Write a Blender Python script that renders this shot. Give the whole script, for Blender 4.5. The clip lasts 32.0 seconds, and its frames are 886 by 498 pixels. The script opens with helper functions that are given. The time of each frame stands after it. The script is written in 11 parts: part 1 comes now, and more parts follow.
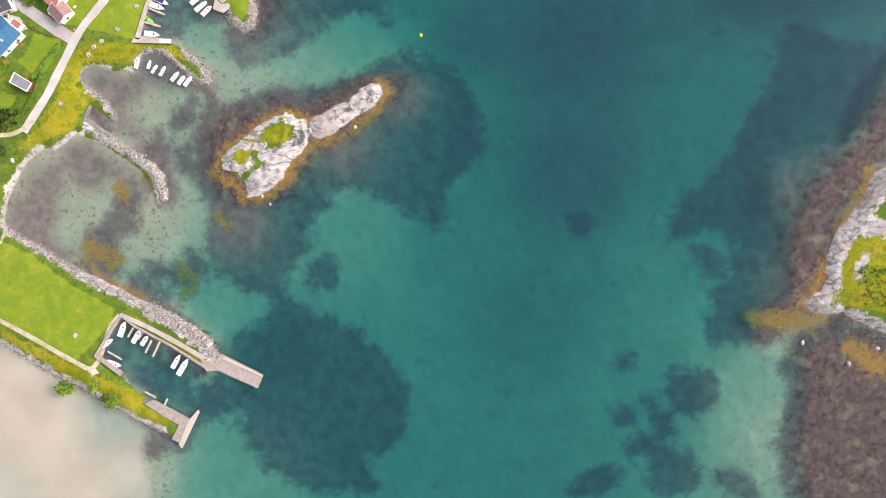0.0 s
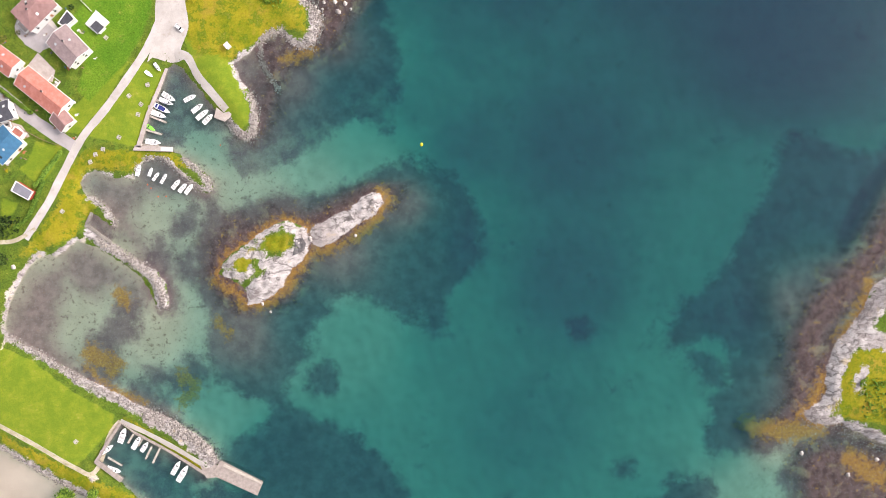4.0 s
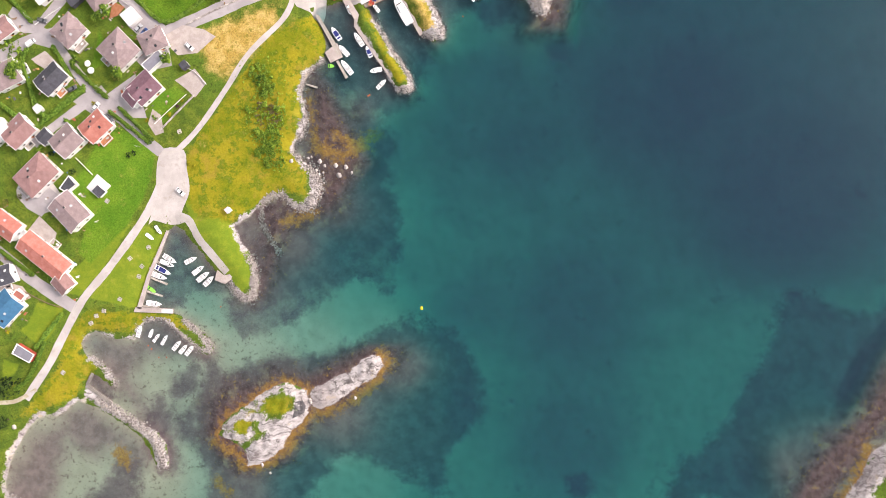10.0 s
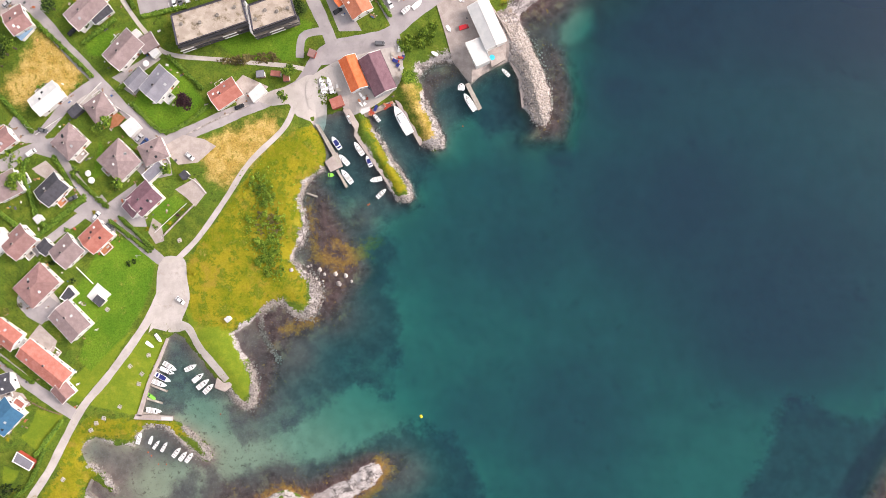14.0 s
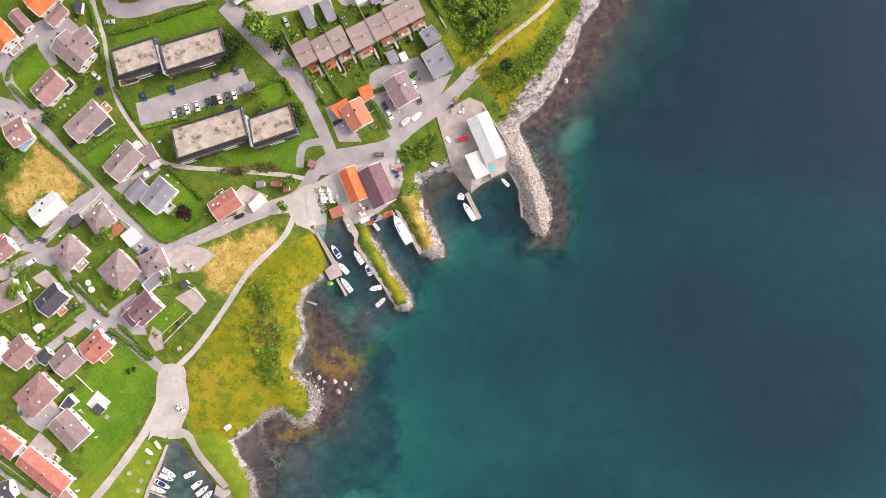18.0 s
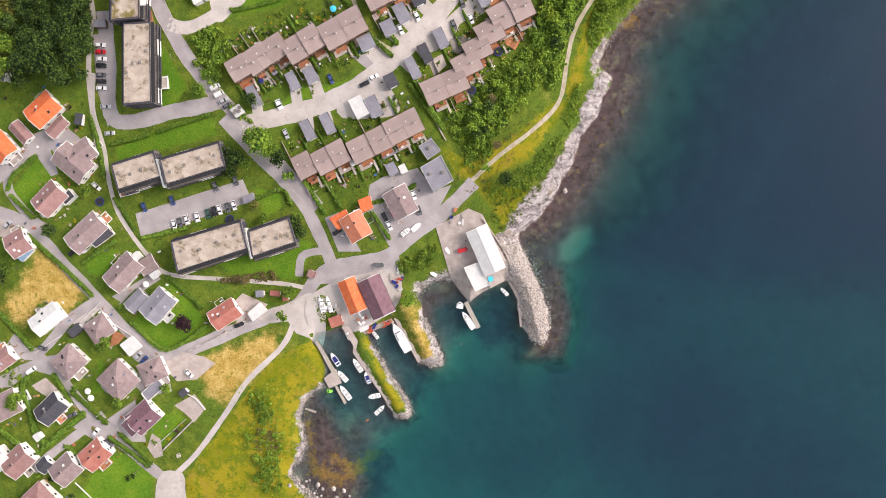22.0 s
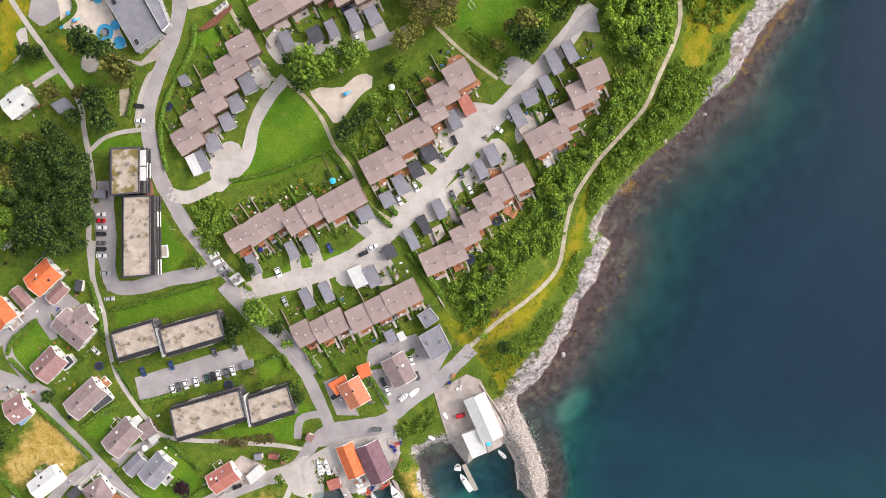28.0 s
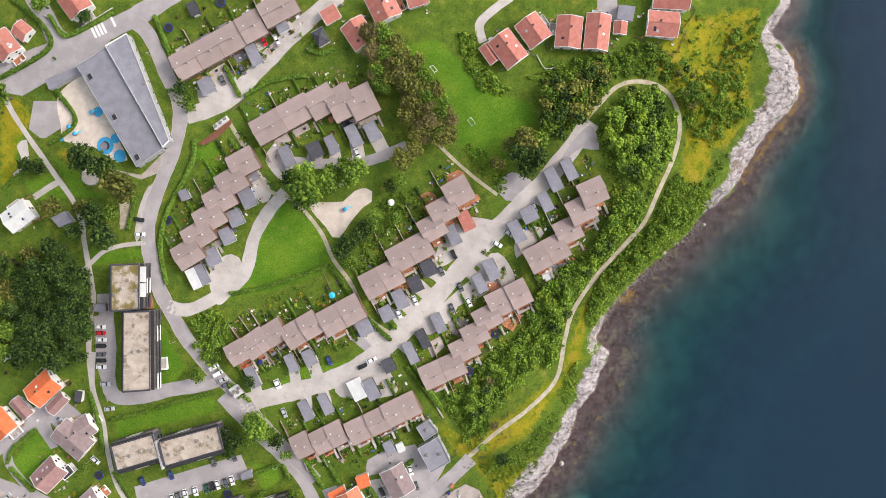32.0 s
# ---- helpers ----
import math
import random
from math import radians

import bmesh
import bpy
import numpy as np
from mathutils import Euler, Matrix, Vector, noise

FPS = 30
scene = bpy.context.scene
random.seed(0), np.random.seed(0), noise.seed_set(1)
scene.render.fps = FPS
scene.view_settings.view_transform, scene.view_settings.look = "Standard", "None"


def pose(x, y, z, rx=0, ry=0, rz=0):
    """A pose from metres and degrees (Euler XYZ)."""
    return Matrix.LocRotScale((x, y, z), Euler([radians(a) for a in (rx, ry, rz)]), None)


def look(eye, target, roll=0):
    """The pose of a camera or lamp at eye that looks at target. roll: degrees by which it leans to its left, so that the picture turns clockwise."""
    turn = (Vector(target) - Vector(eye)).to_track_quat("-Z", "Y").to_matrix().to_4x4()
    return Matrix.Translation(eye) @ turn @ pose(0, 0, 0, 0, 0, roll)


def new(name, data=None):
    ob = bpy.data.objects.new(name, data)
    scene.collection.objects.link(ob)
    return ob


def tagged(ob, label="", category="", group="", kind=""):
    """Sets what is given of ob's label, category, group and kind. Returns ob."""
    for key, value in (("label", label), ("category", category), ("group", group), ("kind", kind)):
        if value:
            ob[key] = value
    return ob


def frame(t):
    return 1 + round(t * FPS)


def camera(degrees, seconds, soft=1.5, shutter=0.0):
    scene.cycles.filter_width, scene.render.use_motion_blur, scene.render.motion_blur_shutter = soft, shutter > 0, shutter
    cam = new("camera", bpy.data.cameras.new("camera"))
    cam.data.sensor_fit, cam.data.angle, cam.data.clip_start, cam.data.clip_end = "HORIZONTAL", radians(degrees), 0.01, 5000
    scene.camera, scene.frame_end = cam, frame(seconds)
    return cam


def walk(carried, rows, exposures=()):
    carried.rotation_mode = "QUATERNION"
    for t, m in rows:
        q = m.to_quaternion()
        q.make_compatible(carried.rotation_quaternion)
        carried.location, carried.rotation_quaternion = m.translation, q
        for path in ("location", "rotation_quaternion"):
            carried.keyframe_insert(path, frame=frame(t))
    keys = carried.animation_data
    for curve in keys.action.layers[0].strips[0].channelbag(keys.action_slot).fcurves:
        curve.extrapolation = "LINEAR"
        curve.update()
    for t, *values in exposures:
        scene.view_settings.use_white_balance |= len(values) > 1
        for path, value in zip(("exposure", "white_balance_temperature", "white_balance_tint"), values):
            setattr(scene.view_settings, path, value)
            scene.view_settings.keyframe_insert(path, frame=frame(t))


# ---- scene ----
cam = camera(62.0, 32.0, soft=0.9)
# seconds, place in metres, tilt forward, tilt sideways and turn in degrees of a camera that looks straight down
FLIGHT = [
    (0.0, -2.294, 0.000, 328.210, -1.0748, 0.9903, -0.6370),
    (2.0, -1.734, 23.821, 328.068, -1.0148, 1.0465, -0.5260),
    (4.0, -1.299, 47.856, 327.912, -0.9850, 1.0885, -0.4326),
    (6.0, -0.960, 72.031, 327.750, -0.9759, 1.1185, -0.3517),
    (8.0, -0.695, 96.285, 327.588, -0.9793, 1.1387, -0.2787),
    (10.0, -0.483, 120.564, 327.430, -0.9884, 1.1512, -0.2098),
    (12.0, -0.306, 144.830, 327.281, -0.9982, 1.1580, -0.1419),
    (14.0, -0.149, 169.052, 327.142, -1.0045, 1.1612, -0.0725),
    (16.0, 0.001, 193.211, 327.016, -1.0052, 1.1626, 0.0000),
    (18.0, 0.151, 217.301, 326.901, -0.9991, 1.1641, 0.0769),
    (20.0, 0.308, 241.324, 326.798, -0.9866, 1.1676, 0.1585),
    (22.0, 0.475, 265.295, 326.703, -0.9697, 1.1749, 0.2445),
    (24.0, 0.651, 289.240, 326.614, -0.9517, 1.1877, 0.3341),
    (26.0, 0.835, 313.194, 326.524, -0.9372, 1.2075, 0.4255),
    (28.0, 1.020, 337.204, 326.430, -0.9324, 1.2362, 0.5166),
    (30.0, 1.196, 361.331, 326.322, -0.9448, 1.2751, 0.6042),
    (32.0, 1.353, 385.641, 326.193, -0.9835, 1.3259, 0.6848),
]
EXPOSURES = [(0.0, 0.32, 6600, 13), (6.0, 0.31, 6750, 15), (9.0, 0.28, 6800, 16), (14.0, 0.12, 6800, 16), (19.0, 0.04, 6800, 16), (25.0, -0.02, 6650, 13), (29.0, -0.02, 6550, 11), (32.0, -0.03, 6500, 10)]
walk(cam, [(t, pose(x, y, z, 0, 0, turn) @ pose(0, 0, 0, pitch) @ pose(0, 0, 0, 0, bank)) for t, x, y, z, pitch, bank, turn in FLIGHT], EXPOSURES)

# ---- light: a bright overcast sky ----
world = bpy.data.worlds.new("sky")
scene.world = world
world.use_nodes = True
wt = world.node_tree
sky = wt.nodes.new("ShaderNodeTexSky")
sky.sky_type, sky.sun_disc = "NISHITA", False
sky.sun_elevation, sky.sun_rotation, sky.dust_density = radians(38), radians(72), 3.0
# cloud takes most of the blue out of it
cloud = wt.nodes.new("ShaderNodeHueSaturation")
cloud.inputs["Saturation"].default_value = 0.26
wt.links.new(sky.outputs[0], cloud.inputs["Color"])
wt.links.new(cloud.outputs[0], wt.nodes["Background"].inputs[0])
wt.nodes["Background"].inputs[1].default_value = 0.27
sun = new("sun", bpy.data.lights.new("sun", "SUN"))
sun.data.energy, sun.data.angle, sun.data.color = 2.3, radians(26), (1.0, 0.86, 0.77)
# the sun stands behind cloud over the open water, in the east of the plan
sun.matrix_world = look((240, 78, 197), (0, 0, 0))


# ---- materials ----
class Nodes:
    """A small writer of node trees."""

    def __init__(self, name):
        self.mat = bpy.data.materials.new(name)
        self.mat.use_nodes = True
        self.t = self.mat.node_tree
        self.t.nodes.clear()
        self.out = self.n("ShaderNodeOutputMaterial")

    def n(self, kind, **sets):
        node = self.t.nodes.new(kind)
        for k, v in sets.items():
            setattr(node, k, v)
        return node

    def l(self, a, b):
        self.t.links.new(a, b)

    def put(self, value, socket):
        if isinstance(value, bpy.types.NodeSocket):
            self.l(value, socket)
        else:
            socket.default_value = value

    def coord(self, which="Object"):
        return self.n("ShaderNodeTexCoord").outputs[which]

    def noise(self, scale, detail=4.0, rough=0.55, vec=None, which="Fac"):
        node = self.n("ShaderNodeTexNoise")
        self.l(vec or self.coord(), node.inputs["Vector"])
        node.inputs["Scale"].default_value, node.inputs["Detail"].default_value, node.inputs["Roughness"].default_value = scale, detail, rough
        return node.outputs[which]

    def cells(self, scale, feature="F1", which="Distance", vec=None):
        node = self.n("ShaderNodeTexVoronoi", feature=feature)
        self.l(vec or self.coord(), node.inputs["Vector"])
        node.inputs["Scale"].default_value = scale
        return node.outputs[which]

    def attr(self, name, which="Fac"):
        return self.n("ShaderNodeAttribute", attribute_name=name).outputs[which]

    def math(self, op, a, b=0.0, c=0.0):
        node = self.n("ShaderNodeMath", operation=op)
        for v, s in zip((a, b, c), node.inputs):
            self.put(v, s)
        return node.outputs[0]

    def step(self, v, lo, hi):
        node = self.n("ShaderNodeMapRange", interpolation_type="SMOOTHSTEP")
        self.put(v, node.inputs[0])
        self.put(lo, node.inputs[1]), self.put(hi, node.inputs[2])
        return node.outputs[0]

    def mix(self, f, a, b):
        node = self.n("ShaderNodeMix", data_type="RGBA")
        self.put(f, node.inputs["Factor"])
        for v, s in ((a, node.inputs[6]), (b, node.inputs[7])):
            self.put((*v, 1.0) if isinstance(v, tuple) else v, s)
        return node.outputs[2]

    def scaled(self, col, v):
        node = self.n("ShaderNodeVectorMath", operation="SCALE")
        self.l(col, node.inputs[0])
        self.put(v, node.inputs["Scale"])
        return node.outputs[0]

    def bump(self, h, strength, distance=0.1):
        node = self.n("ShaderNodeBump")
        node.inputs["Strength"].default_value, node.inputs["Distance"].default_value = strength, distance
        self.l(h, node.inputs["Height"])
        return node.outputs[0]

    def surface(self, col, rough=0.8, metal=0.0, normal=None, spec=0.3):
        b = self.n("ShaderNodeBsdfPrincipled")
        self.put((*col, 1.0) if isinstance(col, tuple) else col, b.inputs["Base Color"])
        self.put(rough, b.inputs["Roughness"])
        b.inputs["Metallic"].default_value, b.inputs["Specular IOR Level"].default_value = metal, spec
        if normal:
            self.l(normal, b.inputs["Normal"])
        self.l(b.outputs[0], self.out.inputs["Surface"])
        return b


def plain(name, a, b, scale=1.5, rough=0.8, metal=0.0, bump=0.3, vary=0.15, spec=0.3, stripes=0.0):
    """A matt surface that wanders between two colours, with grain and a small change from object to object."""
    m = Nodes(name)
    fac = m.math("ADD", m.math("MULTIPLY", m.noise(scale, 5.0), 0.65), m.math("MULTIPLY", m.noise(scale * 9, 3.0), 0.35))
    col = m.mix(m.step(fac, 0.35, 0.65), a, b)
    rnd = m.n("ShaderNodeObjectInfo").outputs["Random"]
    col = m.scaled(col, m.math("MULTIPLY_ADD", rnd, 2 * vary, 1 - vary))
    h = m.noise(scale * 6, 4.0)
    if stripes:
        wave = m.n("ShaderNodeTexWave", wave_type="BANDS", bands_direction="X")
        m.l(m.coord(), wave.inputs["Vector"])
        wave.inputs["Scale"].default_value = stripes
        wave.inputs["Distortion"].default_value = 0.4
        h = m.math("ADD", h, m.math("MULTIPLY", wave.outputs["Fac"], 1.5))
        col = m.scaled(col, m.math("MULTIPLY_ADD", wave.outputs["Fac"], 0.16, 0.9))
    m.surface(col, rough, metal, m.bump(h, bump, 0.06), spec)
    return m.mat


ROOF_TAUPE = plain("roof_taupe", (0.298, 0.232, 0.218), (0.338, 0.268, 0.254), 0.25, 0.85, bump=0.2, vary=0.09, stripes=0.9)
ROOF_GREY = plain("roof_grey_brown", (0.222, 0.165, 0.165), (0.300, 0.230, 0.230), 0.5, 0.85, vary=0.12, stripes=0.9)
ROOF_RED = plain("roof_red_tile", (0.36, 0.125, 0.095), (0.45, 0.185, 0.150), 0.5, 0.8, vary=0.12, stripes=0.9)
ROOF_PINK = plain("roof_faded_tile", (0.250, 0.142, 0.135), (0.325, 0.195, 0.185), 0.5, 0.85, vary=0.12, stripes=0.9)
ROOF_ORANGE = plain("roof_orange_tile", (0.60, 0.125, 0.040), (0.70, 0.185, 0.075), 0.6, 0.75, vary=0.05, stripes=0.9)
ROOF_BRICK = plain("roof_terracotta_tile", (0.44, 0.150, 0.085), (0.53, 0.205, 0.125), 0.5, 0.8, vary=0.06, stripes=0.9)
ROOF_PURPLE = plain("roof_purple_tile", (0.145, 0.075, 0.095), (0.20, 0.115, 0.14), 0.5, 0.75, vary=0.06, stripes=0.9)
ROOF_DARK = plain("roof_slate", (0.045, 0.045, 0.055), (0.075, 0.075, 0.09), 0.6, 0.7, vary=0.15, stripes=0.9)
ROOF_BLUE = plain("roof_blue", (0.035, 0.12, 0.22), (0.05, 0.16, 0.28), 0.6, 0.7, vary=0.05, stripes=0.9)
ROOF_FELT = plain("roof_felt_grey", (0.185, 0.183, 0.215), (0.245, 0.243, 0.280), 0.25, 0.85, vary=0.10)
ROOF_WHITE = plain("roof_white_sheet", (0.52, 0.53, 0.53), (0.62, 0.62, 0.61), 0.4, 0.5, bump=0.1, vary=0.04)
WALL_WHITE = plain("wall_white_boards", (0.66, 0.65, 0.63), (0.74, 0.73, 0.71), 0.5, 0.7, vary=0.05)
WALL_BROWN = plain("wall_brown_boards", (0.15, 0.095, 0.07), (0.21, 0.135, 0.10), 0.8, 0.8, vary=0.15)
WALL_DARK = plain("wall_dark_boards", (0.045, 0.045, 0.06), (0.075, 0.072, 0.09), 0.8, 0.75, vary=0.1)
WALL_RED = plain("wall_red_boards", (0.34, 0.05, 0.03), (0.42, 0.08, 0.05), 0.8, 0.75, vary=0.1)
WALL_GREY = plain("wall_grey_boards", (0.32, 0.32, 0.33), (0.42, 0.42, 0.43), 0.8, 0.75, vary=0.1)
TRIM_WHITE = plain("trim_white_paint", (0.70, 0.70, 0.69), (0.76, 0.76, 0.75), 2.0, 0.5, bump=0.1, vary=0.03)
TIMBER_WARM = plain("timber_orange_brown", (0.34, 0.13, 0.06), (0.46, 0.21, 0.11), 1.2, 0.75, vary=0.2)
TIMBER_PALE = plain("timber_weathered", (0.34, 0.30, 0.26), (0.46, 0.42, 0.37), 1.2, 0.85, vary=0.15)
CONCRETE = plain("concrete", (0.33, 0.282, 0.26), (0.445, 0.388, 0.36), 0.35, 0.9, vary=0.06)
CONCRETE_DARK = plain("concrete_stained", (0.16, 0.145, 0.13), (0.26, 0.235, 0.21), 0.5, 0.9, vary=0.06)
CONCRETE_WORN = plain("concrete_weathered", (0.235, 0.198, 0.180), (0.345, 0.298, 0.272), 0.6, 0.9, vary=0.06)
STONE = plain("stone_blocks", (0.25, 0.22, 0.205), (0.54, 0.495, 0.465), 0.8, 0.9, bump=0.7, vary=0.28)
METAL_DARK = plain("metal_dark", (0.04, 0.04, 0.045), (0.07, 0.07, 0.075), 3.0, 0.45, 0.6, bump=0.05, vary=0.1)
METAL_PALE = plain("metal_galvanised", (0.45, 0.46, 0.47), (0.55, 0.56, 0.57), 3.0, 0.4, 0.7, bump=0.05, vary=0.1)
PLASTIC_WHITE = plain("gelcoat_white", (0.78, 0.79, 0.80), (0.84, 0.84, 0.85), 1.0, 0.3, bump=0.03, vary=0.05, spec=0.5)
PLASTIC_GREY = plain("deck_grey", (0.42, 0.42, 0.42), (0.56, 0.56, 0.55), 2.0, 0.6, bump=0.1, vary=0.15)
CANVAS_BLUE = plain("canvas_blue", (0.015, 0.025, 0.14), (0.03, 0.04, 0.20), 2.0, 0.8, vary=0.2)
RUBBER = plain("rubber_black", (0.012, 0.012, 0.013), (0.03, 0.03, 0.032), 4.0, 0.8)
BLUE_PLAY = plain("play_rubber_blue", (0.03, 0.27, 0.52), (0.06, 0.36, 0.62), 0.8, 0.8, vary=0.05)
BLUE_BRIGHT = plain("pool_blue", (0.03, 0.42, 0.62), (0.05, 0.52, 0.72), 1.0, 0.4, vary=0.05)
WET_ROCK = plain("wet_rock_dark", (0.035, 0.033, 0.036), (0.10, 0.09, 0.092), 0.6, 0.35, bump=0.5, spec=0.5)
SAND = plain("sand_court", (0.49, 0.42, 0.36), (0.62, 0.55, 0.48), 0.3, 0.95, vary=0.05)
LIME_PAINT = plain("lime_paint", (0.22, 0.62, 0.06), (0.28, 0.70, 0.10), 2.0, 0.45, vary=0.05)
YELLOW_FLOWER = plain("flowers_yellow", (0.62, 0.50, 0.02), (0.75, 0.62, 0.05), 3.0, 0.9)


def car_paint(name, c):
    return plain("paint_" + name, c, tuple(min(1, v * 1.12 + 0.005) for v in c), 2.0, 0.25, 0.15, bump=0.02, vary=0.06, spec=0.6)


PAINTS = {"white": car_paint("white", (0.74, 0.75, 0.76)), "silver": car_paint("silver", (0.42, 0.43, 0.45)), "grey": car_paint("grey", (0.11, 0.115, 0.125)),
          "black": car_paint("black", (0.015, 0.016, 0.019)), "blue": car_paint("blue", (0.03, 0.06, 0.18)), "red": car_paint("red", (0.50, 0.015, 0.025)), "green": car_paint("green", (0.03, 0.08, 0.06))}

m = Nodes("window_glass")
m.surface((0.02, 0.025, 0.03), 0.08, spec=0.8)
GLASS = m.mat


def foliage(name, a, b, c, scale=0.5):
    """Leaves: three greens, changed from leaf clump to leaf clump and from plant to plant."""
    m = Nodes(name)
    isl = m.n("ShaderNodeNewGeometry").outputs["Random Per Island"]
    col = m.mix(m.step(m.noise(scale, 4.0), 0.38, 0.62), a, b)
    col = m.mix(m.math("MULTIPLY", m.step(isl, 0.30, 1.0), 0.95), col, c)
    col = m.mix(m.math("MULTIPLY", m.step(m.noise(scale * 0.28, 5.0, 0.6), 0.52, 0.68), 0.40), col, (c[0] * 1.15, c[1] * 1.0, c[2] * 0.7))
    rnd = m.n("ShaderNodeObjectInfo").outputs["Random"]
    col = m.scaled(col, m.math("MULTIPLY_ADD", rnd, 0.5, 0.75))
    m.surface(col, 0.75, normal=m.bump(m.noise(9.0, 3.0), 0.5, 0.15), spec=0.06)
    return m.mat


LEAF = foliage("leaves_mid_green", (0.032, 0.072, 0.013), (0.100, 0.178, 0.022), (0.215, 0.318, 0.042))
LEAF_DARK = foliage("leaves_dark_green", (0.009, 0.021, 0.009), (0.026, 0.054, 0.014), (0.100, 0.158, 0.032))
LEAF_OLIVE = foliage("leaves_olive", (0.045, 0.058, 0.014), (0.105, 0.120, 0.026), (0.23, 0.225, 0.055))
LEAF_BRIGHT = foliage("leaves_bright_green", (0.044, 0.098, 0.013), (0.124, 0.212, 0.023), (0.240, 0.345, 0.046))
LEAF_HEDGE = foliage("leaves_clipped_hedge", (0.046, 0.094, 0.014), (0.078, 0.142, 0.020), (0.125, 0.205, 0.030), 0.8)
LEAF_PURPLE = foliage("leaves_copper", (0.03, 0.016, 0.022), (0.05, 0.025, 0.03), (0.07, 0.035, 0.04))
LEAF_GOLD = foliage("leaves_gold", (0.16, 0.16, 0.01), (0.24, 0.22, 0.012), (0.34, 0.30, 0.02))
LEAF_BROWN = foliage("leaves_dry_brown", (0.10, 0.085, 0.04), (0.14, 0.115, 0.05), (0.21, 0.185, 0.07))
BARK_MULCH = plain("bark_mulch", (0.15, 0.062, 0.040), (0.24, 0.105, 0.065), 1.5, 0.95, bump=0.6)
BARK = plain("bark", (0.06, 0.045, 0.03), (0.10, 0.08, 0.06), 3.0, 0.95)

m = Nodes("roof_gravel")
col = m.mix(m.step(m.noise(0.22, 6.0, 0.65), 0.35, 0.65), (0.34, 0.285, 0.235), (0.47, 0.405, 0.345))
col = m.mix(m.math("MULTIPLY", m.step(m.noise(0.30, 6.0, 0.72), 0.50, 0.68), 0.85), col, (0.135, 0.105, 0.055))
col = m.mix(m.step(m.noise(1.1, 5.0, 0.7), 0.62, 0.74), col, (0.19, 0.16, 0.13))
m.surface(col, 0.95, normal=m.bump(m.noise(6.0, 4.0), 0.5, 0.05))
GRAVEL_ROOF = m.mat

m = Nodes("roof_mossy_gravel")
col = m.mix(m.step(m.noise(0.22, 6.0, 0.65), 0.35, 0.65), (0.34, 0.285, 0.235), (0.47, 0.405, 0.345))
col = m.mix(m.math("MULTIPLY", m.step(m.noise(0.30, 6.0, 0.72), 0.50, 0.68), 0.85), col, (0.135, 0.105, 0.055))
col = m.mix(m.step(m.noise(1.1, 5.0, 0.7), 0.62, 0.74), col, (0.19, 0.16, 0.13))
col = m.mix(m.math("MULTIPLY", m.step(m.noise(0.16, 6.0, 0.68), 0.40, 0.56), 0.9), col, (0.150, 0.118, 0.022))
m.surface(col, 0.95, normal=m.bump(m.noise(6.0, 4.0), 0.5, 0.05))
MOSSY_ROOF = m.mat

m = Nodes("asphalt")
rough = m.noise(0.15, 5.0)
col = m.mix(m.step(rough, 0.35, 0.65), (0.325, 0.298, 0.306), (0.410, 0.378, 0.386))
col = m.mix(m.math("MULTIPLY", m.step(m.noise(0.5, 4.0), 0.55, 0.75), 0.35), col, (0.22, 0.20, 0.205))
col = m.mix(m.math("MULTIPLY", m.noise(14.0, 2.0), 0.35), col, (0.16, 0.15, 0.15))
m.surface(col, 0.9, normal=m.bump(m.noise(20.0, 2.0), 0.3, 0.02))
ASPHALT = m.mat

m = Nodes("gravel")
col = m.mix(m.step(m.noise(0.12, 6.0, 0.6), 0.35, 0.66), (0.425, 0.388, 0.365), (0.545, 0.505, 0.482))
col = m.mix(m.math("MULTIPLY", m.step(m.noise(0.35, 6.0, 0.7), 0.52, 0.72), 0.55), col, (0.30, 0.26, 0.215))
col = m.mix(m.math("MULTIPLY", m.cells(6.0), 0.4), col, (0.30, 0.27, 0.25))
m.surface(col, 0.95, normal=m.bump(m.cells(6.0), 0.6, 0.05))
GRAVEL = m.mat

m = Nodes("trodden_gravel")
col = m.mix(m.step(m.noise(0.3, 6.0, 0.65), 0.35, 0.65), (0.33, 0.285, 0.205), (0.45, 0.40, 0.31))
col = m.mix(m.step(m.noise(0.8, 5.0, 0.7), 0.56, 0.70), col, (0.17, 0.17, 0.06))
m.surface(col, 0.95, normal=m.bump(m.cells(6.0), 0.5, 0.05))
TRODDEN = m.mat

# the ground: grass, meadow, bare rock, earth and sea bed, told apart by masks that hold distances to their edges
m = Nodes("ground_cover")
pos = m.coord()
fine, mid, big = m.noise(1.3, 5.0, 0.6, pos), m.noise(0.22, 5.0, 0.6, pos), m.noise(0.04, 4.0, 0.5, pos)


def edge(name, wobble, soft=0.12, bias=0.0):
    v = m.math("MULTIPLY_ADD", m.math("SUBTRACT", mid, 0.5), wobble, m.attr(name))
    v = m.math("MULTIPLY_ADD", m.math("SUBTRACT", fine, 0.5), wobble * 0.55, v)
    return m.step(v, bias - soft, bias + soft)


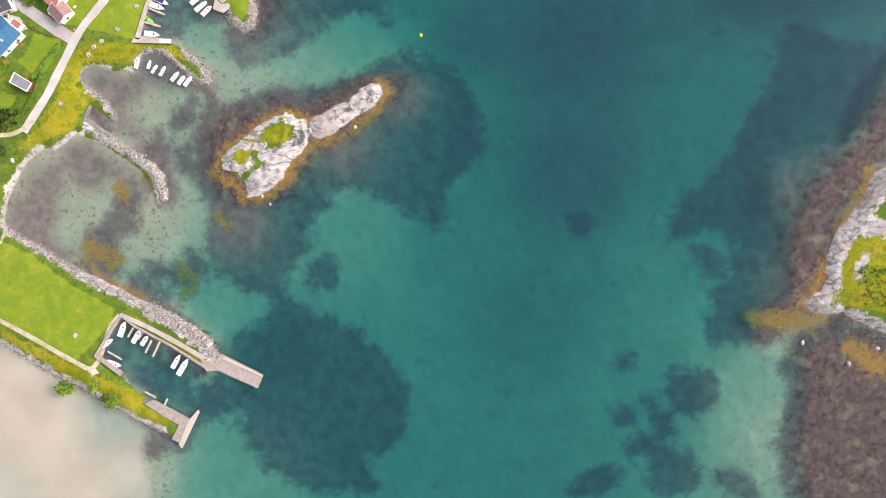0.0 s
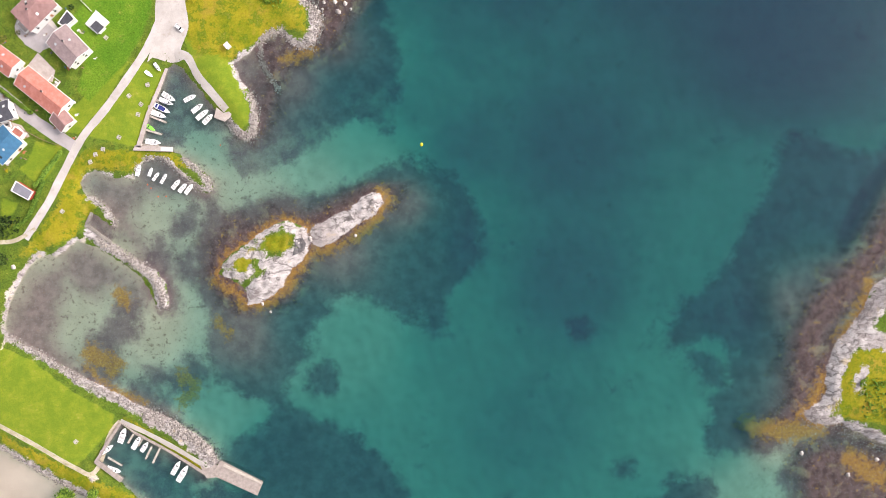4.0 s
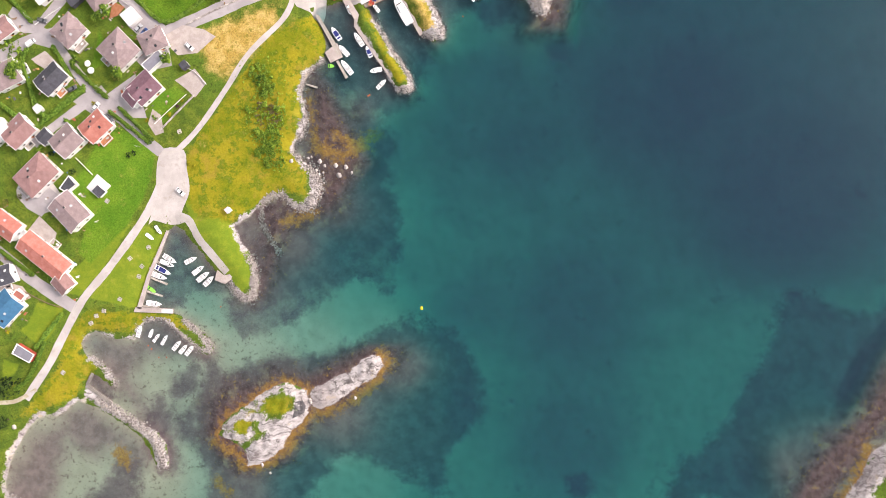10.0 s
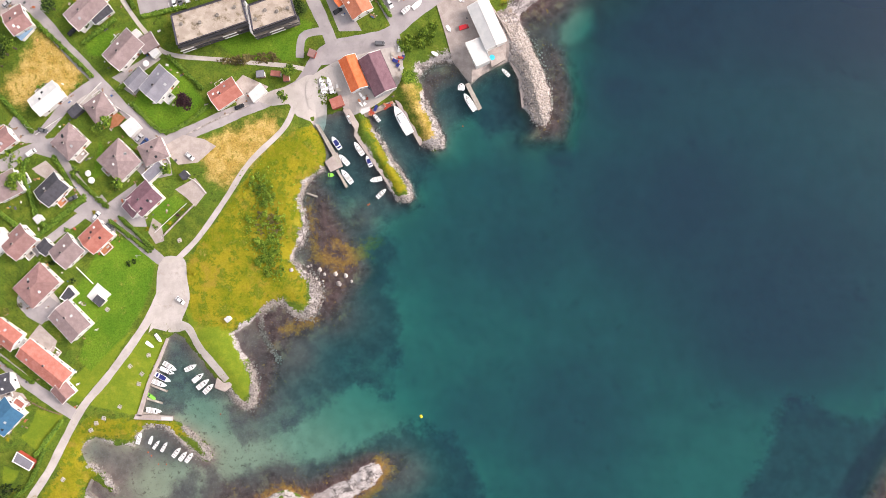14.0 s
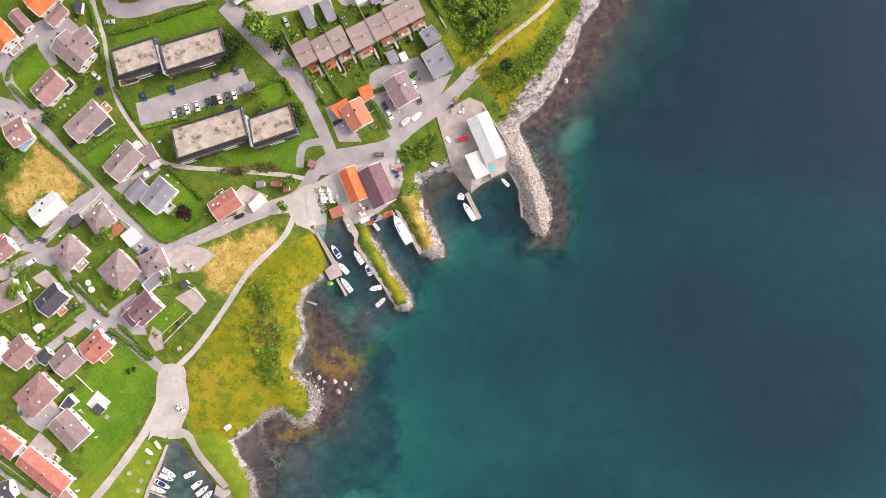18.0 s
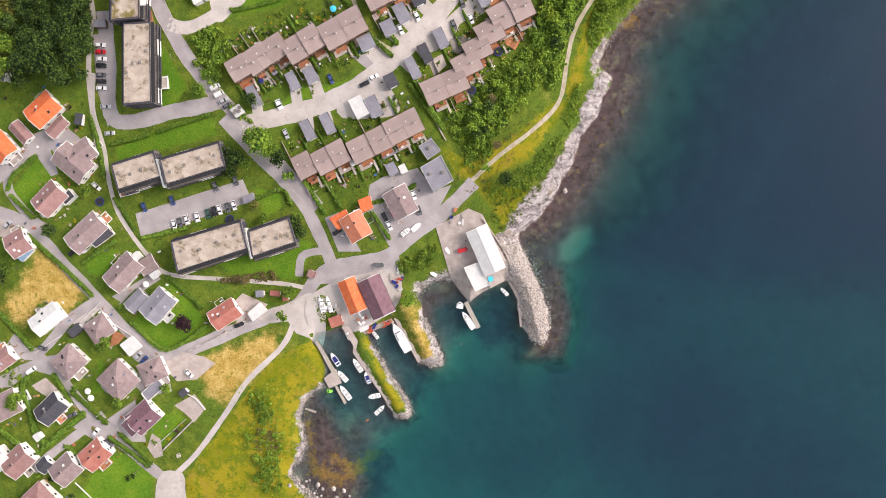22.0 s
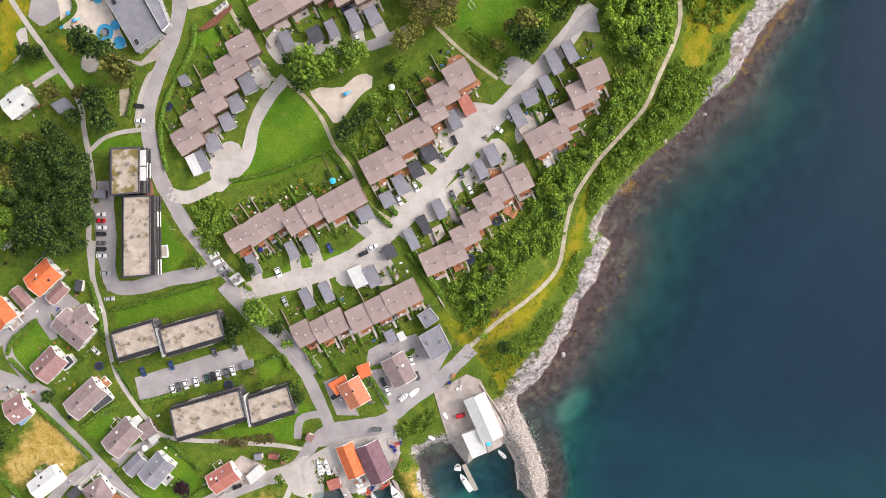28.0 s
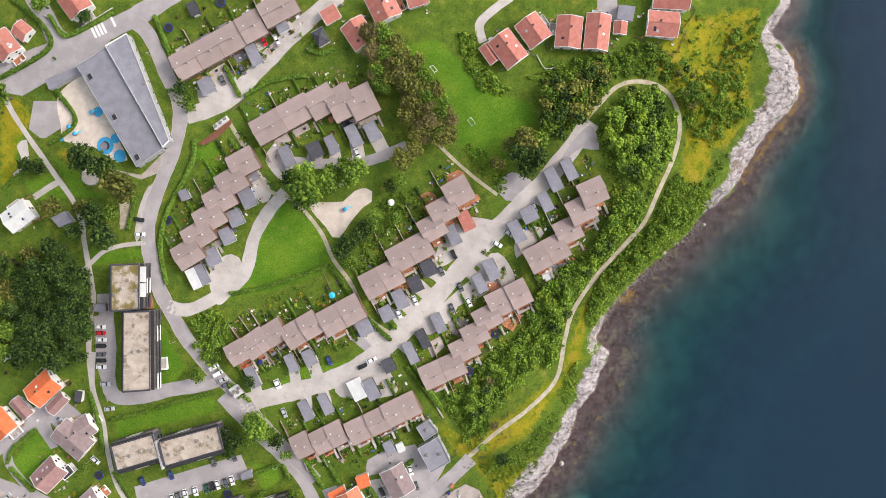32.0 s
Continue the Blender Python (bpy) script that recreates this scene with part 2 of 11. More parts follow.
plots = m.n("ShaderNodeSeparateColor")
m.l(m.cells(0.055, "F1", "Color", pos), plots.inputs[0])
grass = m.mix(m.step(mid, 0.32, 0.68), (0.060, 0.101, 0.015), (0.122, 0.160, 0.020))
grass = m.mix(m.math("MULTIPLY", plots.outputs[0], 0.55), grass, (0.090, 0.158, 0.020))
grass = m.mix(m.step(m.noise(0.5, 5.0, 0.65, pos), 0.55, 0.72), grass, (0.046, 0.074, 0.014))
lawn = m.mix(m.step(mid, 0.3, 0.7), (0.124, 0.188, 0.017), (0.188, 0.238, 0.021))
lawn = m.mix(m.step(fine, 0.5, 0.8), lawn, (0.105, 0.180, 0.018))
turf = m.mix(m.step(m.noise(0.10, 5.0, 0.6, pos), 0.3, 0.7), (0.070, 0.160, 0.013), (0.116, 0.206, 0.018))
meadow = m.mix(m.step(m.noise(0.09, 6.0, 0.65, pos), 0.36, 0.64), (0.150, 0.168, 0.010), (0.255, 0.222, 0.016))
meadow = m.mix(m.math("MULTIPLY", m.step(m.noise(0.15, 6.0, 0.7, pos), 0.50, 0.66), 0.6), meadow, (0.28, 0.195, 0.035))
meadow = m.mix(m.math("MULTIPLY", m.step(m.noise(0.12, 6.0, 0.7, pos), 0.52, 0.70), 0.6), meadow, (0.285, 0.250, 0.032))
meadow = m.mix(m.math("MULTIPLY", m.step(m.noise(0.22, 6.0, 0.7, pos), 0.50, 0.60), 0.8), meadow, (0.080, 0.135, 0.008))
hay = m.mix(m.step(mid, 0.35, 0.65), (0.35, 0.235, 0.055), (0.47, 0.335, 0.115))
hay = m.mix(m.math("MULTIPLY", m.step(m.noise(0.5, 6.0, 0.7, pos), 0.50, 0.66), 0.8), hay, (0.18, 0.165, 0.025))
earth = m.mix(m.step(fine, 0.35, 0.65), (0.42, 0.37, 0.30), (0.55, 0.50, 0.43))
warp = m.n("ShaderNodeVectorMath", operation="MULTIPLY_ADD")
m.l(m.noise(0.35, 4.0, 0.6, pos, "Color"), warp.inputs[0])
warp.inputs[1].default_value = (5.0, 5.0, 5.0)
m.l(pos, warp.inputs[2])
grainwise = m.n("ShaderNodeMapping")
grainwise.inputs["Rotation"].default_value = (0, 0, radians(-38))
grainwise.inputs["Scale"].default_value = (0.30, 1.0, 1.0)
m.l(warp.outputs[0], grainwise.inputs["Vector"])
cleft = m.step(m.cells(0.24, "DISTANCE_TO_EDGE", "Distance", grainwise.outputs[0]), 0.0, 0.10)
cleft = m.math("SUBTRACT", 1.0, m.math("MULTIPLY", m.math("SUBTRACT", 1.0, cleft), m.step(m.noise(0.35, 4.0, 0.6, pos), 0.36, 0.54)))
stain = m.step(m.noise(0.8, 6.0, 0.75, grainwise.outputs[0]), 0.32, 0.50)
rock = m.mix(m.step(m.noise(0.5, 6.0, 0.7, grainwise.outputs[0]), 0.33, 0.60), (0.25, 0.228, 0.225), (0.47, 0.438, 0.43))
rock = m.mix(m.step(m.noise(0.16, 4.0, 0.6, pos), 0.60, 0.72), rock, (0.48, 0.40, 0.29))
rock = m.mix(m.math("MULTIPLY_ADD", stain, 0.65, 0.35), (0.10, 0.085, 0.08), rock)
rock = m.mix(m.math("MULTIPLY_ADD", cleft, 0.75, 0.25), (0.06, 0.052, 0.05), rock)
tuft = m.math("MULTIPLY_ADD", m.noise(1.5, 6.0, 0.8, pos), 2.4, -0.2)
grass, lawn = m.scaled(grass, tuft), m.scaled(lawn, m.math("MULTIPLY_ADD", m.noise(1.6, 6.0, 0.75, pos), 0.7, 0.65))
meadow, hay = m.scaled(meadow, m.math("MULTIPLY_ADD", m.noise(1.1, 6.0, 0.8, pos), 1.3, 0.35)), m.scaled(hay, tuft)
land = m.mix(edge("lawn", 0.5), grass, lawn)
land = m.mix(edge("turf", 0.7, 0.2), land, m.scaled(turf, tuft))
land = m.mix(edge("meadow", 2.2, 0.25), land, meadow)
land = m.mix(edge("hay", 2.8, 0.8), land, hay)
land = m.mix(edge("earth", 0.9), land, earth)
slate = m.mix(m.step(m.noise(0.45, 6.0, 0.75, grainwise.outputs[0]), 0.33, 0.66), (0.19, 0.166, 0.170), (0.46, 0.425, 0.422))
slate = m.mix(m.step(m.noise(0.14, 5.0, 0.65, pos), 0.55, 0.70), slate, (0.21, 0.165, 0.12))
slate = m.mix(m.math("MULTIPLY_ADD", stain, 0.7, 0.3), (0.060, 0.052, 0.052), slate)
slate = m.mix(m.math("MULTIPLY_ADD", cleft, 0.7, 0.3), (0.035, 0.03, 0.03), slate)
rock = m.mix(m.math("MULTIPLY", m.step(m.noise(0.07, 4.0, 0.6, pos), 0.50, 0.62), 0.45), rock, (0.27, 0.225, 0.215))
rock = m.mix(edge("slate", 1.0, 0.4), rock, slate)
rock = m.scaled(rock, m.math("MULTIPLY_ADD", m.noise(1.3, 6.0, 0.7, pos), 0.6, 0.70))
land = m.mix(edge("rock", 2.0, 0.15), land, rock)
sand = m.mix(m.step(m.noise(0.09, 6.0, 0.6, pos), 0.3, 0.7), (0.34, 0.345, 0.262), (0.405, 0.405, 0.310))
height = m.n("ShaderNodeSeparateXYZ")
m.l(m.n("ShaderNodeNewGeometry").outputs["Position"], height.inputs[0])
tufts = m.math("MULTIPLY", m.step(m.noise(0.5, 6.0, 0.7, pos), 0.55, 0.64), m.step(height.outputs[2], -4.0, -1.0))
sand = m.mix(m.math("MULTIPLY", tufts, 0.7), sand, (0.12, 0.095, 0.075))
weed = m.mix(m.step(fine, 0.35, 0.7), (0.145, 0.108, 0.116), (0.205, 0.158, 0.160))
weed = m.mix(m.step(m.noise(0.33, 6.0, 0.7, pos), 0.55, 0.72), weed, (0.23, 0.175, 0.15))
kelp = m.mix(m.step(fine, 0.35, 0.65), (0.27, 0.140, 0.045), (0.42, 0.245, 0.060))
kelp = m.mix(m.step(m.noise(0.9, 5.0, 0.7, pos), 0.52, 0.66), kelp, (0.50, 0.31, 0.06))
shingle = m.mix(m.step(m.noise(0.30, 6.0, 0.7, pos), 0.36, 0.64), (0.088, 0.058, 0.060), (0.168, 0.114, 0.112))
shingle = m.mix(m.step(m.noise(0.13, 6.0, 0.65, pos), 0.52, 0.68), shingle, (0.235, 0.185, 0.135))
shingle = m.mix(m.step(m.noise(0.42, 6.0, 0.72, pos), 0.57, 0.70), shingle, (0.33, 0.20, 0.06))
shingle = m.scaled(shingle, m.math("MULTIPLY_ADD", m.noise(0.9, 6.0, 0.8, pos), 1.5, 0.25))
silt = m.mix(m.step(big, 0.35, 0.65), (0.50, 0.43, 0.36), (0.60, 0.52, 0.44))
drift = m.math("MULTIPLY_ADD", m.math("SUBTRACT", m.noise(0.045, 6.0, 0.62, pos), 0.5), 2.0, m.attr("weed"))
drift = m.math("MULTIPLY_ADD", m.math("SUBTRACT", mid, 0.5), 1.7, drift)
drift = m.math("MULTIPLY_ADD", m.math("SUBTRACT", fine, 0.5), 0.9, drift)
thin = m.math("MULTIPLY_ADD", m.step(m.noise(0.075, 6.0, 0.66, pos), 0.36, 0.62), 0.5, 0.5)
bed = m.mix(m.math("MULTIPLY", m.step(drift, -0.35, 0.35), thin), sand, weed)
rim = m.math("MULTIPLY_ADD", m.math("SUBTRACT", m.noise(0.06, 8.0, 0.72, pos), 0.5), 4.4, m.attr("reef"))
rim = m.math("MULTIPLY_ADD", m.math("SUBTRACT", m.noise(0.28, 6.0, 0.75, pos), 0.5), 1.6, rim)
tint = m.mix(m.step(m.noise(0.16, 6.0, 0.7, pos), 0.36, 0.66), (0.124, 0.090, 0.098), (0.205, 0.160, 0.158))
bank = m.mix(m.step(m.noise(0.07, 6.0, 0.65, pos), 0.35, 0.65), (0.090, 0.072, 0.072), (0.135, 0.122, 0.112))
bed = m.mix(m.step(m.attr("bank"), -0.4, 0.6), bed, bank)
mud = m.mix(m.step(m.noise(0.22, 6.0, 0.7, pos), 0.36, 0.66), (0.185, 0.138, 0.135), (0.285, 0.222, 0.208))
ooze = m.math("MULTIPLY_ADD", m.math("SUBTRACT", m.noise(0.05, 7.0, 0.66, pos), 0.5), 2.4, m.attr("mud"))
bed = m.mix(m.math("MULTIPLY", m.step(ooze, -0.8, 0.7), 0.9), bed, mud)
bed = m.mix(m.math("MULTIPLY", m.step(rim, -0.75, 0.50), 0.90), bed, tint)
shelf = m.math("MULTIPLY_ADD", m.math("SUBTRACT", m.noise(0.10, 6.0, 0.62, pos), 0.5), 2.6, m.attr("shingle"))
bed = m.mix(m.step(shelf, -0.75, 0.45), bed, shingle)
bed = m.mix(edge("silt", 1.0, 0.5), bed, silt)
tangle = m.math("MULTIPLY_ADD", m.math("SUBTRACT", m.noise(0.35, 6.0, 0.7, pos), 0.5), 4.4, m.attr("kelp"))
bed = m.mix(m.math("MULTIPLY", m.step(tangle, -0.4, 0.7), 0.85), bed, kelp)
all_ = m.mix(m.step(m.math("MULTIPLY_ADD", m.math("SUBTRACT", fine, 0.5), 0.5, m.attr("shore")), -0.10, 0.02), bed, land)
m.surface(all_, 0.92, normal=m.bump(m.math("ADD", m.noise(2.2, 5.0, 0.7, pos), m.math("MULTIPLY", mid, 1.0)), 0.5, 0.3), spec=0.06)
GROUND = m.mat

# sea water: the light that it swallows and gives back on the way to the bed and up again, and a thin gloss
m = Nodes("sea_water")
depth = m.attr("depth")
pieces = m.n("ShaderNodeCombineXYZ")
for i, k in enumerate((0.215, 0.067, 0.067)):
    m.l(m.math("EXPONENT", m.math("MULTIPLY", depth, -k)), pieces.inputs[i])
clear = m.n("ShaderNodeBsdfTransparent")
m.l(pieces.outputs[0], clear.inputs[0])
gain = m.math("SUBTRACT", 1.0, m.math("EXPONENT", m.math("MULTIPLY", depth, -0.13)))
haze = m.n("ShaderNodeBsdfDiffuse")
tone = m.mix(m.step(depth, 4.0, 16.0), (0.0095, 0.0262, 0.0405), (0.0098, 0.0252, 0.0470))
m.l(m.scaled(tone, gain), haze.inputs["Color"])
both = m.n("ShaderNodeAddShader")
m.l(clear.outputs[0], both.inputs[0]), m.l(haze.outputs[0], both.inputs[1])
shine = m.n("ShaderNodeBsdfGlossy")
shine.inputs["Roughness"].default_value = 0.22
ripple = m.bump(m.math("ADD", m.noise(1.1, 4.0), m.math("MULTIPLY", m.noise(0.12, 3.0), 2.0)), 0.06, 0.05)
m.l(ripple, shine.inputs["Normal"])
fres = m.n("ShaderNodeFresnel")
fres.inputs["IOR"].default_value = 1.22
top = m.n("ShaderNodeMixShader")
m.l(fres.outputs[0], top.inputs[0]), m.l(both.outputs[0], top.inputs[1]), m.l(shine.outputs[0], top.inputs[2])
m.l(top.outputs[0], m.out.inputs["Surface"])
WATER = m.mat

# ---- the lie of the land ----
HEIGHTS = np.array([(-134.1, 162.6, 1.9), (-175.3, 92.1, 1.7), (-71.1, 240.9, 3.0), (-138.4, 264.3, 9.1), (-160.8, 238.8, 7.4), (6.7, 290.0, 6.0), (-91.3, 311.7, 12.1), (-30.7, 341.5, 13.8), (57.7, 421.0, 20.6), (47.4, 322.8, 4.7), (-153.5, 369.2, 17.9), (-114.0, 438.8, 18.1), (34.2, 402.0, 19.0), (54.1, 430.8, 20.0), (94.2, 435.3, 11.6), (6.2, 433.9, 18.3), (-125.8, 212.8, 4.4), (-144.4, 240.9, 7.1), (-101.3, 286.2, 9.2), (-63.2, 265.7, 4.7)] +
                   [(-4.8, 270.6, 5.5), (-116.6, 185.6, 2.3), (-101.7, 132.3, 2.9), (-127.7, 88.3, 1.2), (-77.3, 226.4, 2.0), (-112.5, 346.9, 16.0), (-51.2, 378.6, 18.0), (-135.3, 372.2, 18.5), (-185.4, 213.5, 7.0), (-153.3, 272.6, 10.0), (-151.1, 189.9, 5.0), (-192.7, 270.0, 10.5), (-191.2, -18.9, 2.0), (-174.0, -44.5, 1.8), (182.7, -5.4, 4.5), (215.0, -5.8, 7.0), (-170.2, 483.5, 17.0), (-50.0, 483.1, 20.0), (67.2, 479.8, 17.0), (117.7, 463.9, 7.0)] +
                   [(-190.7, 424.1, 15.0), (-195.8, 163.4, 7.5), (-201.3, 69.1, 3.0), (-200.1, 36.7, 2.0), (-92.2, 208.8, 3.2), (-90.5, 138.5, 2.2), (22.7, 341.8, 9.5), (46.0, 383.4, 12.0)])


def relief(x, y):
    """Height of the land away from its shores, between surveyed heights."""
    x, y = np.atleast_1d(np.asarray(x, float)), np.atleast_1d(np.asarray(y, float))
    num, den = np.zeros(x.shape), np.zeros(x.shape)
    for hx, hy, hz in HEIGHTS:
        w = 1 / ((x - hx) ** 2 + (y - hy) ** 2 + 120) ** 1.5
        num += w * hz
        den += w
    return num / den


def smooth_line(pts, step=2.0, closed=False):
    """A rounded line through the points."""
    p = np.array(pts, float)
    n = len(p)
    out = []
    for i in range(n if closed else n - 1):
        a, b, c, d = (p[(i + k) % n] if closed else p[min(max(i + k, 0), n - 1)] for k in (-1, 0, 1, 2))
        k = max(1, int(np.hypot(*(c - b)) / step))
        for j in range(k):
            t = j / k
            out.append(0.5 * (2 * b + (c - a) * t + (2 * a - 5 * b + 4 * c - d) * t * t + (3 * b - 3 * c + d - a) * t ** 3))
    if not closed:
        out.append(p[-1])
    return np.array(out)


def line_distance(x, y, pts, closed=False):
    best = np.full(x.shape, 1e9)
    p = np.array(pts, float)
    for i in range(len(p) if closed else len(p) - 1):
        a, b = p[i], p[(i + 1) % len(p)]
        d = b - a
        t = np.clip(((x - a[0]) * d[0] + (y - a[1]) * d[1]) / max(1e-9, d @ d), 0, 1)
        best = np.minimum(best, (x - a[0] - t * d[0]) ** 2 + (y - a[1] - t * d[1]) ** 2)
    return np.sqrt(best)


def inside(x, y, pts):
    p = np.array(pts, float)
    r = np.zeros(x.shape, bool)
    for i in range(len(p)):
        (x1, y1), (x2, y2) = p[i - 1], p[i]
        if y1 != y2:
            r ^= ((y1 > y) != (y2 > y)) & (x < (x2 - x1) * (y - y1) / (y2 - y1) + x1)
    return r


def area_distance(x, y, pts):
    """Metres from the edge of an area, positive inside; far points keep -99."""
    p = np.array(pts, float)
    out = np.full(x.shape, -99.0)
    near = (x > p[:, 0].min() - 14) & (x < p[:, 0].max() + 14) & (y > p[:, 1].min() - 14) & (y < p[:, 1].max() + 14)
    d = line_distance(x[near], y[near], p, True)
    out[near] = np.where(inside(x[near], y[near], p), d, -d)
    return out


# the shore of the mainland, from the south-west round the moles and basins to the north-east
SHORE_FIELD = [(-311.6, -33.2), (-246.8, -33.8), (-208.4, -45.9), (-195.7, -53.5), (-181.7, -62.0), (-170.2, -67.7), (-160.1, -73.9), (-151.2, -78.6), (-141.8, -83.8), (-134.7, -87.2), (-130.1, -90.0), (-127.5, -88.0), (-124.9, -82.4), (-134.5, -77.2), (-141.6, -74.1), (-145.2, -73.5), (-142.6, -71.5), (-147.2, -68.4), (-153.7, -62.2), (-159.8, -57.6), (-165.6, -52.9), (-162.1, -45.8), (-153.4, -35.5), (-146.6, -39.9), (-131.4, -48.1), (-121.3, -54.3), (-114.8, -59.5), (-108.1, -55.5), (-112.0, -46.8), (-119.8, -40.1), (-128.6, -34.9), (-138.7, -29.8), (-145.1, -27.2), (-152.7, -23.0), (-161.5, -18.4), (-171.7, -13.7), (-179.3, -9.5), (-189.4, -3.3), (-197.0, 0.8), (-204.1, 4.5)]
SHORE_COVE = []
SHORE_COVE += [(-206.1, 8.6), (-204.4, 15.4), (-201.1, 24.2), (-196.8, 31.8), (-193.7, 36.3), (-187.9, 40.8), (-181.8, 40.7), (-176.9, 43.1), (-171.7, 48.1), (-167.9, 46.6), (-155.3, 39.8), (-145.2, 33.1), (-140.2, 27.0), (-137.3, 20.4), (-135.3, 16.6), (-131.5, 17.0), (-130.6, 22.1), (-132.5, 28.9), (-137.5, 34.0), (-145.1, 38.2), (-152.7, 42.8), (-160.2, 49.0), (-168.0, 54.9), (-165.8, 59.9), (-160.0, 56.5), (-154.2, 53.2), (-154.9, 57.0), (-157.9, 61.0), (-160.4, 64.1), (-164.9, 66.7), (-169.5, 69.3), (-169.4, 73.3), (-167.3, 77.0), (-163.4, 79.0), (-158.3, 76.6), (-152.0, 75.0), (-145.7, 75.4), (-144.0, 80.2), (-140.2, 83.4), (-135.3, 84.1)]
SHORE_COVE += [(-130.3, 82.0), (-126.5, 78.7), (-122.8, 74.8), (-117.8, 70.5), (-114.6, 67.9), (-111.3, 68.4), (-110.2, 71.4), (-112.9, 75.9), (-117.6, 80.3), (-122.7, 83.6), (-128.2, 87.2)]
SHORE_HARBOUR = [(-142.8, 88.5), (-138.5, 103.1), (-133.6, 114.2), (-130.2, 123.8), (-126.8, 126.3), (-122.3, 123.3), (-116.3, 115.2), (-110.2, 107.6), (-106.2, 103.5), (-103.2, 100.5), (-98.2, 92.6), (-92.8, 91.8), (-90.0, 95.9), (-89.7, 101.4), (-90.9, 107.5), (-92.9, 112.3), (-95.4, 115.6), (-97.9, 120.1), (-100.4, 125.2), (-94.8, 129.2), (-89.2, 133.7), (-84.8, 138.2), (-81.0, 139.2), (-77.0, 137.9), (-74.0, 134.1), (-69.7, 132.0), (-65.1, 133.5), (-62.3, 137.5), (-61.3, 143.5), (-63.3, 147.6), (-67.0, 152.1), (-70.8, 156.1), (-73.5, 158.2), (-73.0, 162.4), (-69.2, 166.2), (-67.4, 172.4), (-68.3, 178.7), (-69.8, 184.9), (-67.7, 191.2), (-63.9, 195.6), (-58.9, 198.6)]
SHORE_MOLES = [(-59.5, 201.1), (-58.5, 206.7), (-61.2, 213.2), (-64.5, 218.7), (-62.8, 222.3), (-56.2, 223.8), (-52.2, 224.8), (-48.1, 224.3), (-45.6, 219.3), (-45.9, 213.8), (-40.1, 205.2), (-35.0, 197.4), (-30.0, 188.6), (-27.0, 184.6), (-21.4, 183.9), (-19.4, 186.2), (-20.9, 191.2), (-25.0, 197.5), (-29.5, 203.7), (-33.5, 210.0), (-37.6, 216.8), (-40.1, 222.3), (-30.0, 227.9), (-26.5, 227.9), (-23.5, 222.3), (-19.9, 215.3), (-15.9, 208.8), (-10.4, 206.6), (-6.1, 208.1), (-5.9, 211.9), (-8.4, 217.9), (-11.9, 223.9), (-14.4, 228.9), (-16.0, 233.9), (-17.5, 237.9), (-15.5, 242.4), (-11.5, 244.9), (-4.9, 245.9)]
SHORE_BREAKWATER = [(-0.9, 244.9), (5.6, 236.4), (10.1, 240.4), (14.6, 242.9), (22.0, 245.9), (26.0, 240.4), (27.6, 232.0), (28.1, 225.5), (31.1, 224.0), (33.1, 219.5), (36.6, 217.5), (39.6, 219.0), (40.8, 225.0), (39.8, 234.0), (36.8, 242.5), (33.2, 250.4), (30.0, 257.9), (26.7, 262.9), (27.5, 266.4), (31.4, 270.1), (36.1, 273.8), (38.9, 277.6), (41.3, 281.3), (43.8, 285.2), (46.0, 290.7), (48.2, 293.7), (50.9, 298.6), (52.4, 303.6), (53.6, 308.5), (58.3, 314.4), (61.5, 318.4), (62.2, 323.3)]
SHORE_NORTH = [(62.0, 320.6), (63.7, 326.1), (66.3, 331.2), (67.5, 335.7), (63.7, 338.6), (62.2, 341.6), (63.6, 346.6), (66.0, 352.1), (69.4, 357.2), (75.7, 363.8), (83.0, 371.8), (91.3, 378.9), (97.6, 384.4), (103.4, 391.4), (108.2, 397.4), (113.1, 401.4), (118.9, 405.2), (122.7, 411.4), (125.1, 416.4), (128.4, 422.4), (132.2, 428.8), (137.0, 434.7), (142.7, 440.7), (146.3, 444.9), (148.1, 451.1), (147.0, 458.4), (145.2, 464.5), (142.1, 469.2), (137.4, 473.1), (135.4, 477.0), (139.5, 481.7), (142.8, 487.3), (144.6, 495.1), (150.7, 529.3), (166.3, 592.3)]
MAINLAND = SHORE_FIELD + SHORE_COVE + SHORE_HARBOUR + SHORE_MOLES + SHORE_BREAKWATER + SHORE_NORTH + [(320.0, 1400.0), (500.0, 3000.0), (-3000.0, 3000.0), (-3000.0, 0.0), (-600.0, -30.0)]
SKERRY_WEST = [(-108.1, 32.1), (-104.9, 38.1), (-100.6, 42.1), (-94.2, 45.8), (-90.3, 49.3), (-83.9, 53.2), (-78.8, 55.1), (-73.3, 54.3), (-68.5, 51.7), (-67.1, 47.2), (-68.2, 41.2), (-71.3, 36.9), (-76.4, 32.2), (-79.8, 26.2), (-85.4, 21.0), (-90.8, 18.6), (-95.4, 18.1), (-95.0, 22.9), (-97.0, 26.4), (-102.5, 29.5)]
SKERRY_EAST = [(-66.8, 49.9), (-63.7, 53.4), (-56.1, 57.3), (-48.5, 60.7), (-43.4, 65.1), (-39.6, 67.6), (-35.6, 67.5), (-34.1, 63.5), (-36.9, 58.3), (-43.3, 55.1), (-49.6, 50.9), (-56.0, 46.0), (-61.3, 43.6), (-65.1, 44.9)]
